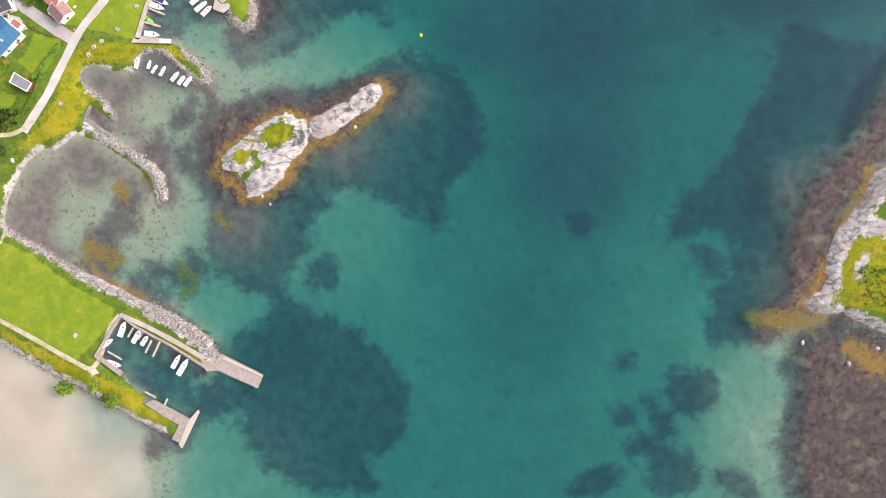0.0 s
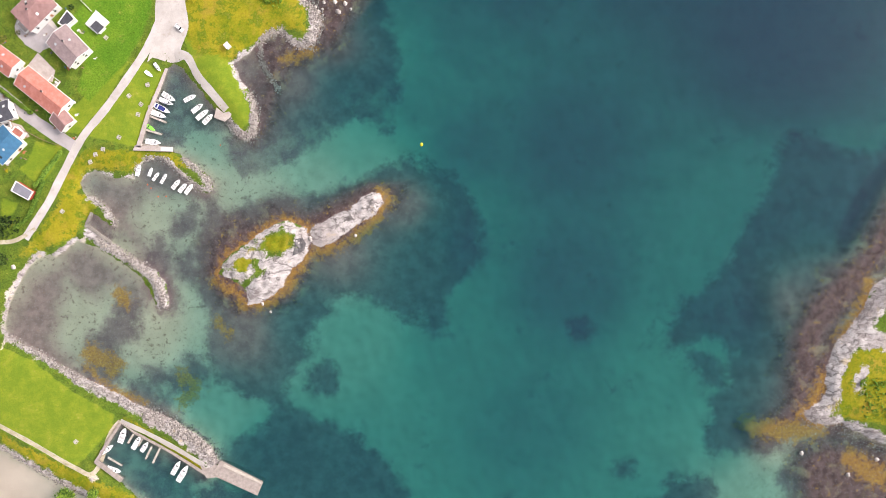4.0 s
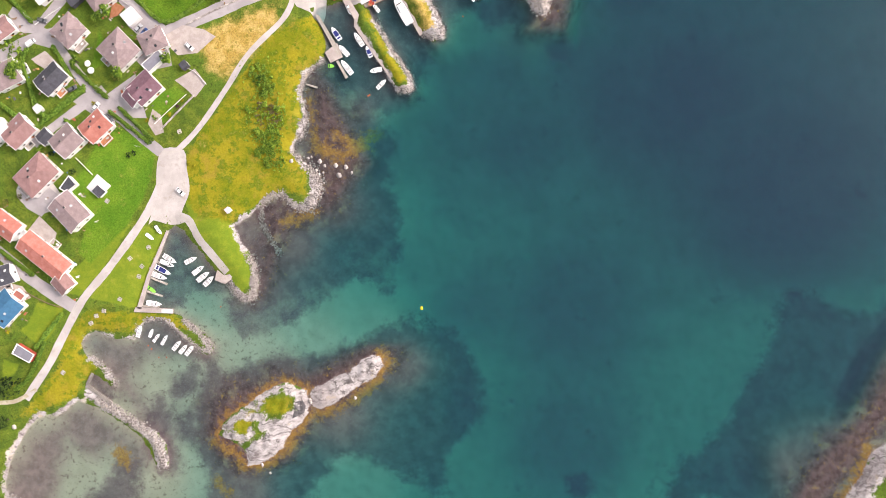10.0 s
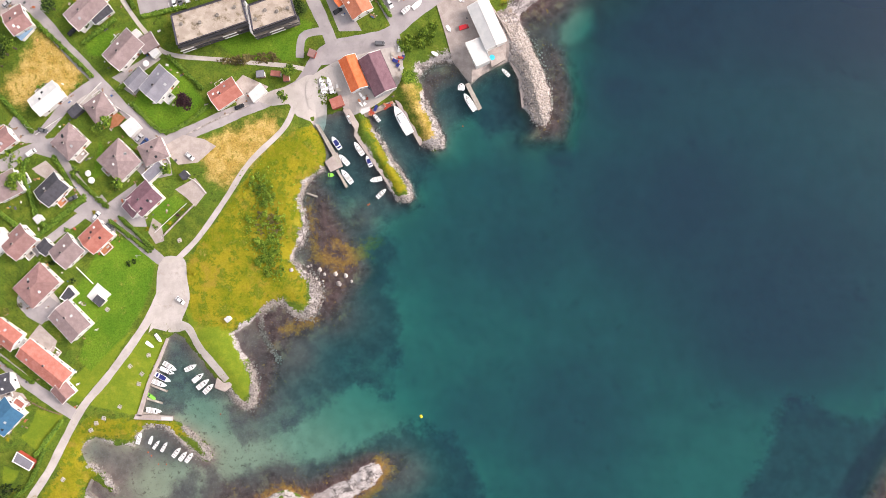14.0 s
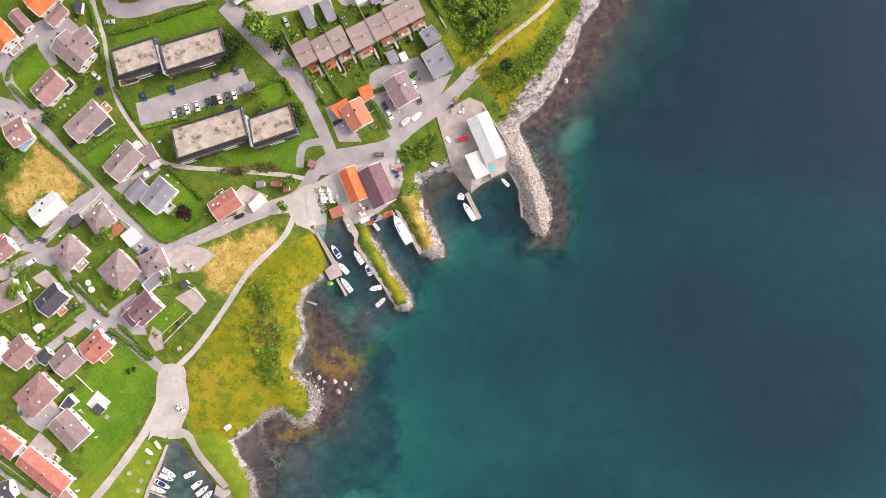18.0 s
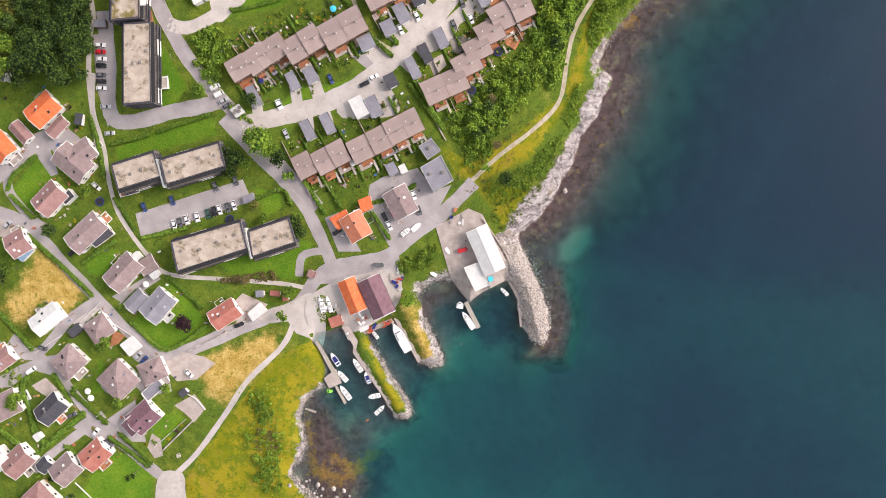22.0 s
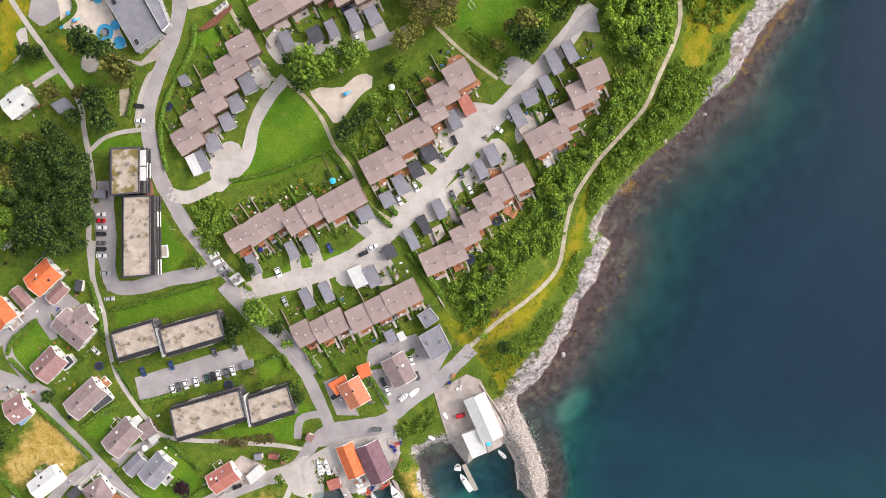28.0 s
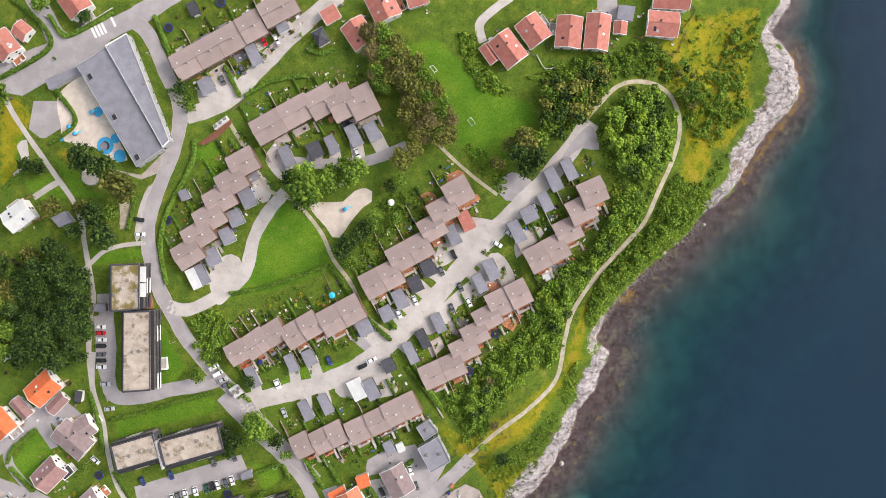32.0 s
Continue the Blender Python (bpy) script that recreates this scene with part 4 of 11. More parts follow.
# weed beds with sharp rims, and the sand patches that lie clear among them
REEFS = []
REEFS += [[(-112.2, 63.0), (-104.6, 59.9), (-94.4, 63.0), (-86.7, 65.5), (-79.1, 68.5), (-69.0, 66.7), (-61.3, 69.2), (-53.7, 72.5), (-43.6, 74.2), (-33.5, 79.3), (-25.9, 83.0), (-13.3, 80.5), (-3.3, 77.9), (5.5, 65.3), (9.2, 52.7), (11.2, 40.1), (5.4, 32.5), (-3.5, 23.6), (-6.1, 12.2), (-11.2, 3.4), (-18.7, 12.2), (-28.8, 8.4), (-33.9, 13.5), (-41.4, 19.8), (-51.5, 26.2), (-59.2, 19.8), (-61.7, 14.7), (-68.1, 9.6), (-69.5, -0.6), (-79.7, -8.7), (-95.0, -8.8), (-112.9, -8.3), (-115.4, 1.9), (-114.0, 14.7), (-117.7, 27.4), (-120.1, 40.1), (-117.4, 52.9)]]
REEFS += [[(-115.2, 5.5), (-104.9, 7.9), (-87.2, 5.1), (-69.6, -0.1), (-68.4, -6.4), (-74.8, -12.7), (-80.0, -17.7), (-82.7, -27.8), (-72.6, -31.7), (-57.4, -38.2), (-44.9, -48.4), (-32.4, -56.1), (-25.0, -71.4), (-26.4, -86.6), (-32.9, -96.8), (-43.1, -104.3), (-40.8, -117.6), (-66.2, -117.5), (-73.8, -111.8), (-81.3, -106.7), (-88.9, -102.8), (-96.5, -96.4), (-102.8, -88.6), (-100.0, -78.5), (-106.4, -75.9), (-96.0, -68.3), (-101.0, -60.6), (-111.1, -55.4), (-105.8, -45.3), (-95.6, -42.9), (-87.9, -35.3), (-85.2, -27.8), (-97.9, -25.1), (-109.2, -17.4), (-112.9, -12.3), (-115.3, -4.6)], [(-71.0, -12.7), (-67.2, -9.0), (-59.6, -9.1), (-55.9, -15.4), (-58.5, -21.7), (-64.8, -24.2), (-69.9, -20.3)]]
REEFS += [[(-129.8, 38.5), (-122.1, 43.4), (-117.1, 38.3), (-119.8, 28.3), (-127.4, 30.9)], [(-144.9, -85.8), (-134.8, -93.5), (-137.5, -98.7), (-142.6, -97.3), (-146.3, -90.9)], [(-169.4, -5.3), (-163.7, -1.2), (-156.5, -2.3), (-152.8, -10.0), (-154.8, -20.7), (-166.0, -26.5), (-171.7, -18.0)], [(-154.9, 21.8), (-149.7, 23.1), (-144.7, 19.2), (-146.1, 10.3), (-152.5, 8.6), (-156.3, 15.0)], [(-169.3, 2.4), (-158.9, 12.5), (-148.6, 10.4), (-143.6, 5.2), (-159.1, -3.8), (-169.5, -9.4)], [(-140.8, -11.3), (-134.9, -8.8), (-133.7, -15.2), (-138.9, -17.7)], [(-128.5, -8.1), (-118.2, -5.1), (-114.5, -15.3), (-123.6, -25.5), (-131.2, -21.6), (-133.7, -15.2)], [(-149.1, -17.7), (-131.3, -25.4), (-128.9, -35.6), (-141.7, -33.0), (-153.1, -25.3)], [(-130.1, 49.5), (-126.9, 59.6), (-121.0, 63.3), (-116.7, 60.7), (-118.6, 51.9), (-125.6, 45.7)], [(-139.9, 45.8), (-133.9, 49.5), (-128.9, 43.2), (-130.4, 33.0), (-136.7, 34.4), (-140.0, 39.5)], [(-168.4, 55.7), (-165.2, 59.7), (-158.1, 54.8), (-154.1, 51.8), (-156.7, 48.0), (-163.8, 51.6)], [(-143.1, 35.7), (-134.3, 29.3), (-130.6, 17.8), (-127.5, 21.6), (-130.4, 30.5), (-140.0, 39.5)]]
REEFS += [[(142.3, 79.4), (136.5, 59.7), (129.8, 46.2), (122.3, 33.9), (113.6, 24.8), (104.2, 17.9), (96.9, 6.7), (97.4, -0.0), (108.6, 0.9), (118.5, 4.0), (123.4, -7.3), (120.9, -17.3), (113.4, -27.2), (112.1, -34.7), (108.8, -44.7), (111.3, -54.8), (118.3, -48.6), (128.2, -47.4), (135.7, -52.5), (143.1, -47.6), (148.1, -37.6), (145.7, -22.5), (150.7, -7.6), (145.7, 2.4), (155.7, 17.3), (165.6, 29.6), (177.9, 44.3), (225.0, 88.0), (225.0, 110.0), (187.3, 86.1), (170.6, 86.4), (163.2, 91.4), (155.8, 94.0), (146.0, 86.8)], [(93.2, -69.8), (97.0, -62.8), (105.8, -61.1), (112.7, -66.2), (113.7, -76.2), (108.2, -82.5), (99.4, -81.2), (94.4, -76.1)], [(86.9, -83.6), (95.7, -82.4), (96.9, -92.5), (90.6, -96.3), (85.6, -93.7)]]
REEFS += [[(71.8, -94.9), (83.1, -93.7), (82.5, -100.5), (74.2, -105.5), (64.2, -105.5), (57.9, -110.0), (50.3, -118.1), (60.3, -118.1), (69.2, -114.6), (74.2, -108.8)], [(85.6, -97.5), (95.6, -94.5), (103.1, -99.6), (106.0, -110.3), (101.0, -118.4), (88.4, -118.3), (83.5, -107.6)], [(68.1, -80.9), (76.9, -78.5), (77.6, -84.8), (70.6, -86.0)], [(70.8, -57.0), (75.8, -54.5), (77.8, -59.6), (72.3, -61.3)], [(81.9, -76.0), (88.2, -74.8), (86.9, -81.1)], [(106.0, -7.4), (113.5, -8.4), (119.6, -17.3), (120.9, -24.8), (115.9, -22.2), (111.0, -14.7)], [(141.9, -57.6), (146.8, -67.7), (145.0, -77.7), (141.8, -87.8), (138.0, -95.3), (144.2, -97.9), (145.5, -105.5), (140.5, -110.5), (145.4, -118.6), (225.0, -118.8), (225.0, -52.0), (165.4, -50.3), (150.6, -55.2)]]
REEFS += [[(120.5, -105.3), (128.0, -110.4), (130.5, -118.5), (118.0, -118.4), (113.0, -110.3)], [(51.3, 6.0), (57.5, 9.7), (61.8, 4.7), (58.7, -1.6), (52.5, -0.2)], [(-78.5, 138.6), (-63.4, 133.5), (-53.2, 151.0), (-43.0, 168.4), (-38.0, 163.4), (-39.3, 150.9), (-30.6, 135.8), (-28.2, 120.8), (-43.3, 115.8), (-55.9, 114.6), (-66.1, 109.6), (-73.7, 103.1), (-88.9, 103.2), (-94.0, 108.5), (-86.3, 118.5)], [(-94.0, 102.2), (-73.7, 107.1), (-63.5, 112.1), (-53.5, 109.6), (-43.4, 107.0), (-38.4, 103.2), (-48.5, 99.5), (-63.7, 95.8), (-78.9, 93.3), (-91.6, 92.1), (-99.2, 95.9)]]
REEFS += [[(-62.8, 223.1), (-42.7, 223.1), (-27.6, 233.1), (2.5, 241.9), (23.7, 241.9), (28.8, 218.1), (15.0, 213.1), (10.0, 221.9), (2.5, 223.1), (-11.2, 205.6), (-20.0, 182.9), (-30.1, 177.9), (-42.7, 181.6), (-55.3, 191.6)], [(22.5, 239.4), (30.0, 216.9), (45.0, 211.9), (51.2, 221.9), (49.9, 239.4), (44.8, 251.8), (41.1, 259.3), (32.4, 265.5), (29.9, 261.8), (37.4, 246.8)]]
REEFS += [[(-100.1, 128.3), (-93.8, 131.4), (-88.7, 127.1), (-85.0, 113.1), (-83.8, 100.5), (-73.6, 97.9), (-63.4, 113.2), (-73.5, 125.8), (-83.6, 133.4), (-91.2, 134.4)], [(-66.7, 196.7), (-55.3, 189.1), (-42.7, 181.6), (-36.4, 171.5), (-27.6, 161.5), (-32.6, 148.8), (-40.2, 139.9), (-52.9, 135.8), (-60.5, 135.8), (-59.2, 148.7), (-66.7, 161.3), (-68.0, 179.0)]]
REEFS += [[(-104.5, 124.5), (-97.6, 129.5), (-90.0, 130.5), (-85.7, 124.4), (-83.3, 109.3), (-85.9, 92.8), (-94.0, 97.9), (-99.0, 109.3)]]
CLEARINGS = []
CLEARINGS += [[(44.8, 254.3), (47.3, 263.0), (52.2, 268.7), (58.4, 268.7), (59.7, 263.0), (54.8, 256.8), (48.6, 253.0)]]
CLEARINGS += [[(-55.5, 181.0), (-47.9, 186.5), (-39.1, 183.9), (-40.4, 176.4), (-50.5, 174.8)], [(-111.6, -86.0), (-98.8, -79.7), (-100.2, -88.7), (-96.5, -96.4), (-106.8, -98.8)]]
WEEDS_NORTH = []
WEEDS_NORTH += [[(-61.2, 221.3), (-46.6, 222.3), (-44.6, 213.8), (-27.5, 185.6), (-37.5, 183.6), (-50.2, 191.1)], [(-42.6, 220.8), (-29.0, 226.4), (-16.2, 207.6), (-18.7, 191.2), (-27.5, 201.2)], [(-16.2, 233.9), (-9.9, 241.9), (-0.9, 243.4), (7.6, 233.9), (5.1, 223.9), (-4.9, 221.4)], [(-150.5, -84.5), (-139.9, -88.9), (-131.1, -97.7), (-123.3, -95.2), (-120.6, -86.0), (-106.4, -79.7), (-99.9, -68.3), (-111.2, -60.5), (-121.6, -70.6)], [(-105.5, 93.4), (-90.2, 103.4), (-76.2, 107.2), (-63.5, 115.9), (-43.3, 122.1), (-48.4, 105.8), (-59.9, 90.7), (-76.4, 80.7), (-96.8, 76.9), (-104.4, 83.3)]]
WEEDS_NORTH += [[(-146.1, 87.2), (-129.4, 127.6), (-124.3, 127.6), (-101.6, 101.0), (-94.1, 88.3), (-104.2, 95.9), (-119.5, 96.0), (-127.2, 87.1)], [(-164.8, -53.7), (-153.6, -33.4), (-131.4, -47.6), (-111.2, -59.3), (-106.0, -55.5), (-124.1, -65.5), (-119.2, -78.3), (-132.0, -82.1), (-144.6, -70.5)], [(-140.4, 85.1), (-129.0, 83.7), (-109.0, 68.4), (-114.1, 64.7), (-121.7, 66.0), (-129.3, 68.7), (-141.9, 73.9), (-144.3, 77.7)], [(-134.9, 41.1), (-127.4, 30.9), (-125.2, 15.7), (-130.3, 13.2), (-141.5, 26.0)], [(-2.4, 246.4), (7.6, 223.9), (-7.4, 221.4), (-17.4, 223.9), (-12.4, 238.9)], [(12.6, 241.4), (28.8, 239.0), (30.1, 221.5), (17.6, 223.9)]]
WEEDS_NORTH += [[(-66.7, 196.1), (-55.4, 188.5), (-50.5, 176.0), (-38.0, 168.4), (-30.5, 148.3), (-43.3, 125.9), (-61.0, 113.4), (-73.7, 103.4), (-86.5, 93.3), (-94.1, 89.6), (-99.2, 88.3), (-93.9, 113.5), (-83.6, 131.1), (-63.4, 133.5), (-70.7, 163.7)], [(-55.9, 118.4), (-28.0, 150.8), (-28.2, 113.2), (-30.9, 93.1), (-53.5, 108.3)], [(-62.8, 223.8), (-42.6, 223.8), (-27.5, 193.7), (-17.4, 183.7), (-27.5, 178.6), (-42.6, 193.6), (-52.7, 203.7)], [(-19.9, 183.6), (-42.6, 173.4), (-52.7, 183.5)], [(-27.5, 233.9), (-12.4, 238.9), (5.1, 233.9), (22.5, 243.9), (30.1, 221.5), (17.6, 218.9), (-2.4, 223.9), (-12.4, 223.9)]]
WEEDS_NORTH += [[(32.5, 258.9), (44.9, 251.4), (47.5, 224.0), (43.9, 214.0), (27.6, 213.9), (37.6, 229.0)], [(58.7, 311.0), (70.8, 331.2), (77.9, 351.3), (97.3, 374.0), (114.2, 394.0), (130.9, 416.5), (145.3, 433.8), (154.8, 446.2), (151.9, 470.7), (146.6, 490.3), (132.0, 490.2), (139.9, 460.8), (116.3, 411.4), (77.5, 373.7), (58.2, 341.0)], [(23.7, 265.1), (44.8, 286.2), (57.1, 308.5), (64.4, 325.8), (74.2, 333.1), (69.4, 313.4), (57.1, 293.7), (37.4, 263.9)]]
# soft lilac-brown mud along the rims of the coves
MUDS = [[(-207.6, 0.7), (-202.2, 15.9), (-191.6, 31.1), (-182.5, 37.3), (-168.3, 43.0), (-158.2, 37.1), (-143.1, 25.6), (-140.1, 17.9), (-145.7, 18.0), (-155.8, 25.7), (-164.8, 23.2), (-176.3, 28.4), (-181.6, 15.7), (-184.4, 3.0), (-174.4, -9.8), (-164.3, -20.0), (-174.6, -20.0), (-192.3, -4.6)], [(-168.3, 73.9), (-157.5, 76.3), (-143.5, 73.6), (-137.0, 82.3), (-121.8, 79.6), (-110.6, 68.2), (-119.5, 67.0), (-132.2, 68.4), (-142.4, 67.3), (-147.6, 58.5), (-142.7, 45.8), (-130.2, 30.5), (-132.8, 28.0), (-151.6, 51.0), (-161.6, 61.2)]]
KELPS = []
KELPS += [([(-108.6, 30.6), (-104.9, 38.6), (-94.2, 46.5), (-78.8, 56.4), (-67.5, 52.2)], 2.2), ([(-109.7, 28.1), (-102.1, 24.2), (-96.7, 17.9), (-84.5, 19.0), (-76.7, 27.7), (-67.7, 39.6), (-53.8, 43.7), (-37.2, 56.0), (-31.8, 64.7), (-35.3, 68.3)], 2.6), ([(128.3, -37.4), (145.6, -40.1), (158.0, -38.9)], 4.5), ([(160.6, -15.2), (155.6, -27.6), (150.6, -32.6)], 3.0), ([(172.9, -52.8), (185.2, -60.5)], 5.0), ([(180.3, 26.9), (175.4, 12.0), (168.0, 2.2)], 2.6), ([(-125.7, -14.7), (-120.7, -19.8), (-125.9, -26.1)], 3.6), ([(-153.0, 23.6), (-150.6, 19.8)], 3.6), ([(-166.4, -4.1), (-156.2, -9.3)], 5.0)]
KELPS += [([(-169.0, -9.1), (-159.0, -19.4), (-141.2, -25.9)], 1.6), ([(-77.3, 127.3), (-65.9, 131.0)], 2.6), ([(-63.2, 161.1), (-53.1, 156.0), (-38.0, 165.9)], 3.0), ([(-66.8, 183.7), (-63.2, 163.6)], 1.4), ([(-110.0, 10.5), (-105.0, 5.3)], 2.5), ([(-55.6, 166.0), (-40.5, 160.9)], 2.0), ([(72.8, 358.7), (77.7, 361.3)], 2.0), ([(144.6, 467.0), (148.6, 451.1), (143.2, 438.7), (133.2, 425.1), (123.7, 410.2)], 0.9)]
SHELVES = []
SHELVES += [[(-16.5, 233.9), (-14.5, 240.9), (-4.9, 244.4), (-0.9, 242.4), (-2.4, 235.9), (-8.7, 233.4), (-11.2, 227.6), (-13.7, 228.9)], [(145.6, -50.1), (160.5, -41.5), (225.0, -52.0), (225.0, -148.6), (155.3, -148.5), (144.2, -97.9), (148.0, -70.2)], [(225.0, 110.0), (188.2, 68.8), (175.4, 44.3), (150.7, 19.8), (143.3, 2.5), (140.7, -27.5), (125.8, -37.4), (130.7, -47.5), (155.6, -37.7), (160.6, -15.2), (165.5, 2.2), (177.9, 17.0), (188.2, 31.7), (225.0, 60.0)], [(-114.4, 45.8), (-104.1, 55.7), (-83.8, 60.5), (-68.6, 61.5), (-40.8, 72.3), (-23.2, 72.1), (-28.4, 59.6), (-48.7, 44.9), (-63.9, 37.6), (-74.3, 20.1), (-94.7, 12.8), (-109.9, 18.0), (-117.3, 30.7)]]
SHELVES += [[(-203.3, 6.5), (-199.0, 26.7), (-187.2, 38.0), (-173.0, 44.1), (-155.3, 37.5), (-160.5, 31.3), (-178.4, 31.5), (-188.9, 19.0), (-191.8, 3.8), (-174.1, -6.5), (-143.7, -20.8), (-123.5, -31.2), (-131.2, -34.9), (-169.1, -14.2)], [(-167.2, 78.0), (-147.0, 73.9), (-142.0, 68.8), (-159.8, 65.3), (-167.4, 68.0)], [(-66.7, 196.1), (-55.4, 188.5), (-43.0, 165.9), (-38.0, 153.4), (-53.3, 130.9), (-73.6, 123.5), (-78.6, 131.1), (-63.4, 136.0), (-68.2, 163.6)], [(-88.7, 131.2), (-78.5, 137.4), (-73.5, 128.5), (-78.7, 108.4), (-86.5, 93.3), (-91.6, 90.8)]]
SHELVES += [[(58.7, 311.0), (67.1, 331.2), (64.4, 343.6), (77.7, 363.8), (99.6, 383.9), (114.1, 396.5), (130.8, 423.9), (145.2, 437.5), (152.3, 451.1), (146.8, 480.5), (156.9, 460.9), (152.6, 433.9), (131.2, 404.1), (111.9, 384.1), (90.1, 359.0), (75.7, 331.3), (68.6, 311.2)], [(23.7, 265.1), (43.5, 287.5), (57.1, 311.0), (66.8, 333.2), (81.6, 333.1), (73.1, 310.9), (62.6, 291.2), (49.3, 271.3), (37.4, 258.9), (31.2, 261.4)], [(33.7, 261.4), (47.4, 251.4), (51.3, 229.0), (47.6, 211.5), (30.1, 211.5), (41.3, 224.0), (40.0, 241.5)]]
SHINGLES = [([(63.2, 341.1), (75.3, 356.3), (92.4, 373.9), (106.8, 391.5)], 7.0), ([(80.2, 361.3), (99.6, 381.5)], 8.0), ([(-67.0, 152.4), (-58.2, 146.0), (-53.1, 153.5)], 4.0), ([(-167.3, 74.3), (-167.5, 66.7), (-157.2, 69.1)], 7.0), ([(-199.3, 11.5), (-196.4, 26.7), (-186.0, 35.4)], 6.0), ([(165.5, -41.5), (185.2, -50.4)], 5.0), ([(-86.2, 131.1), (-81.1, 133.6), (-76.1, 128.6)], 5.0), ([(54.6, 303.6), (66.9, 318.4)], 5.0), ([(145.7, -10.1), (155.6, -17.7), (165.6, 27.1)], 7.0)]

# ---- ground and sea, fine where the flight passes, coarse to the horizon ----
def lattice(step):
    def axis(lo, hi):
        mid = np.arange(lo, hi + step / 2, step)
        far = np.geomspace(8, 2600, 16)
        return np.concatenate([lo - far[::-1], mid, hi + far])
    xs, ys = axis(-212, 212), axis(-122, 506)
    gx, gy = np.meshgrid(xs, ys)
    return gx, gy


def sheet(name, gx, gy, gz, keep=None):
    rows_, cols = gx.shape
    idx = np.arange(rows_ * cols).reshape(rows_, cols)
    quads = np.stack([idx[:-1, :-1], idx[:-1, 1:], idx[1:, 1:], idx[1:, :-1]], -1).reshape(-1, 4)
    if keep is not None:
        quads = quads[keep.ravel()[quads].any(1)]
    me = bpy.data.meshes.new(name)
    me.vertices.add(gx.size)
    me.vertices.foreach_set("co", np.stack([gx, gy, gz], -1).astype(np.float32).ravel())
    me.loops.add(quads.size)
    me.loops.foreach_set("vertex_index", quads.astype(np.int32).ravel())
    me.polygons.add(len(quads))
    me.polygons.foreach_set("loop_start", (np.arange(len(quads)) * 4).astype(np.int32))
    me.update(calc_edges=True)
    me.polygons.foreach_set("use_smooth", np.ones(len(quads), bool))
    return me


def give(me, name, values):
    a = me.attributes.new(name, "FLOAT", "POINT")
    a.data.foreach_set("value", values.astype(np.float32).ravel())


def wobble(gx, gy, size, seed):
    """Smooth random relief, from sums of turned sine waves."""
    rnd = np.random.RandomState(seed)
    out = np.zeros(gx.shape)
    for k in range(14):
        a, f, ph = rnd.uniform(0, 6.28), (0.6 + 1.6 * rnd.rand()) * 6.28 / size, rnd.uniform(0, 6.28)
        out += np.sin((gx * math.cos(a) + gy * math.sin(a)) * f + ph + 1.7 * np.sin((gy * math.cos(a) - gx * math.sin(a)) * f * 0.7 + ph))
    return out / 5.0


gx, gy = lattice(1.0)
sd = shore_distance(gx, gy) + 0.5 * wobble(gx, gy, 9.0, 3)
base = relief(gx, gy)


def soft_mask(lines, areas=(), reach=4.0):
    out = np.full(gx.shape, -99.0)
    for pts, half in lines:
        p = np.array(smooth_line(pts, 6.0))
        near = (gx > p[:, 0].min() - half - 8) & (gx < p[:, 0].max() + half + 8) & (gy > p[:, 1].min() - half - 8) & (gy < p[:, 1].max() + half + 8)
        out[near] = np.maximum(out[near], half - line_distance(gx[near], gy[near], p))
    for pts in areas:
        out = np.maximum(out, area_distance(gx, gy, pts))
    return np.clip(out / reach, -1, 1)


rock_mask = soft_mask(ROCK_LINES + ROCK_LINES_NORTH)
rough_rock = np.clip(rock_mask + 0.3, 0, 1)
land_z = np.minimum(base, 30) * (1 - np.exp(-np.clip(sd, 0, None) / 5.0)) + rough_rock * (0.8 * np.abs(wobble(gx, gy, 7.0, 5)) + 0.35 * wobble(gx, gy, 2.6, 6))
skerry_dome = 1.9 * np.clip(np.maximum(area_distance(gx, gy, SKERRY_WEST), area_distance(gx, gy, SKERRY_EAST)) / 5, 0, 1)
land_z = np.where(skerry_dome > 0, 0.25 + skerry_dome + 0.5 * wobble(gx, gy, 6.0, 8) * np.clip(sd / 3, 0, 1), land_z)
deep = bed_depth(gx, gy) * (1 - np.exp(np.clip(sd, None, 0) / 5.0))
sea_z = -np.maximum(0.0, deep + np.minimum(0.25, 0.1 * deep) * wobble(gx, gy, 14.0, 9))
ground_z = np.where(sd > 0, np.maximum(land_z, 0.02), sea_z)


def ground_at(x, y):
    """Height of the built ground at a place, off its mesh."""
    x, y = np.atleast_1d(np.asarray(x, float)), np.atleast_1d(np.asarray(y, float))
    i = np.clip(np.searchsorted(gx[0], x) - 1, 0, gx.shape[1] - 2)
    j = np.clip(np.searchsorted(gy[:, 0], y) - 1, 0, gx.shape[0] - 2)
    u = np.clip((x - gx[0][i]) / (gx[0][i + 1] - gx[0][i]), 0, 1)
    v = np.clip((y - gy[j, 0]) / (gy[j + 1, 0] - gy[j, 0]), 0, 1)
    return (ground_z[j, i] * (1 - u) + ground_z[j, i + 1] * u) * (1 - v) + (ground_z[j + 1, i] * (1 - u) + ground_z[j + 1, i + 1] * u) * v


def gz(x, y):
    return float(ground_at(x, y)[0])


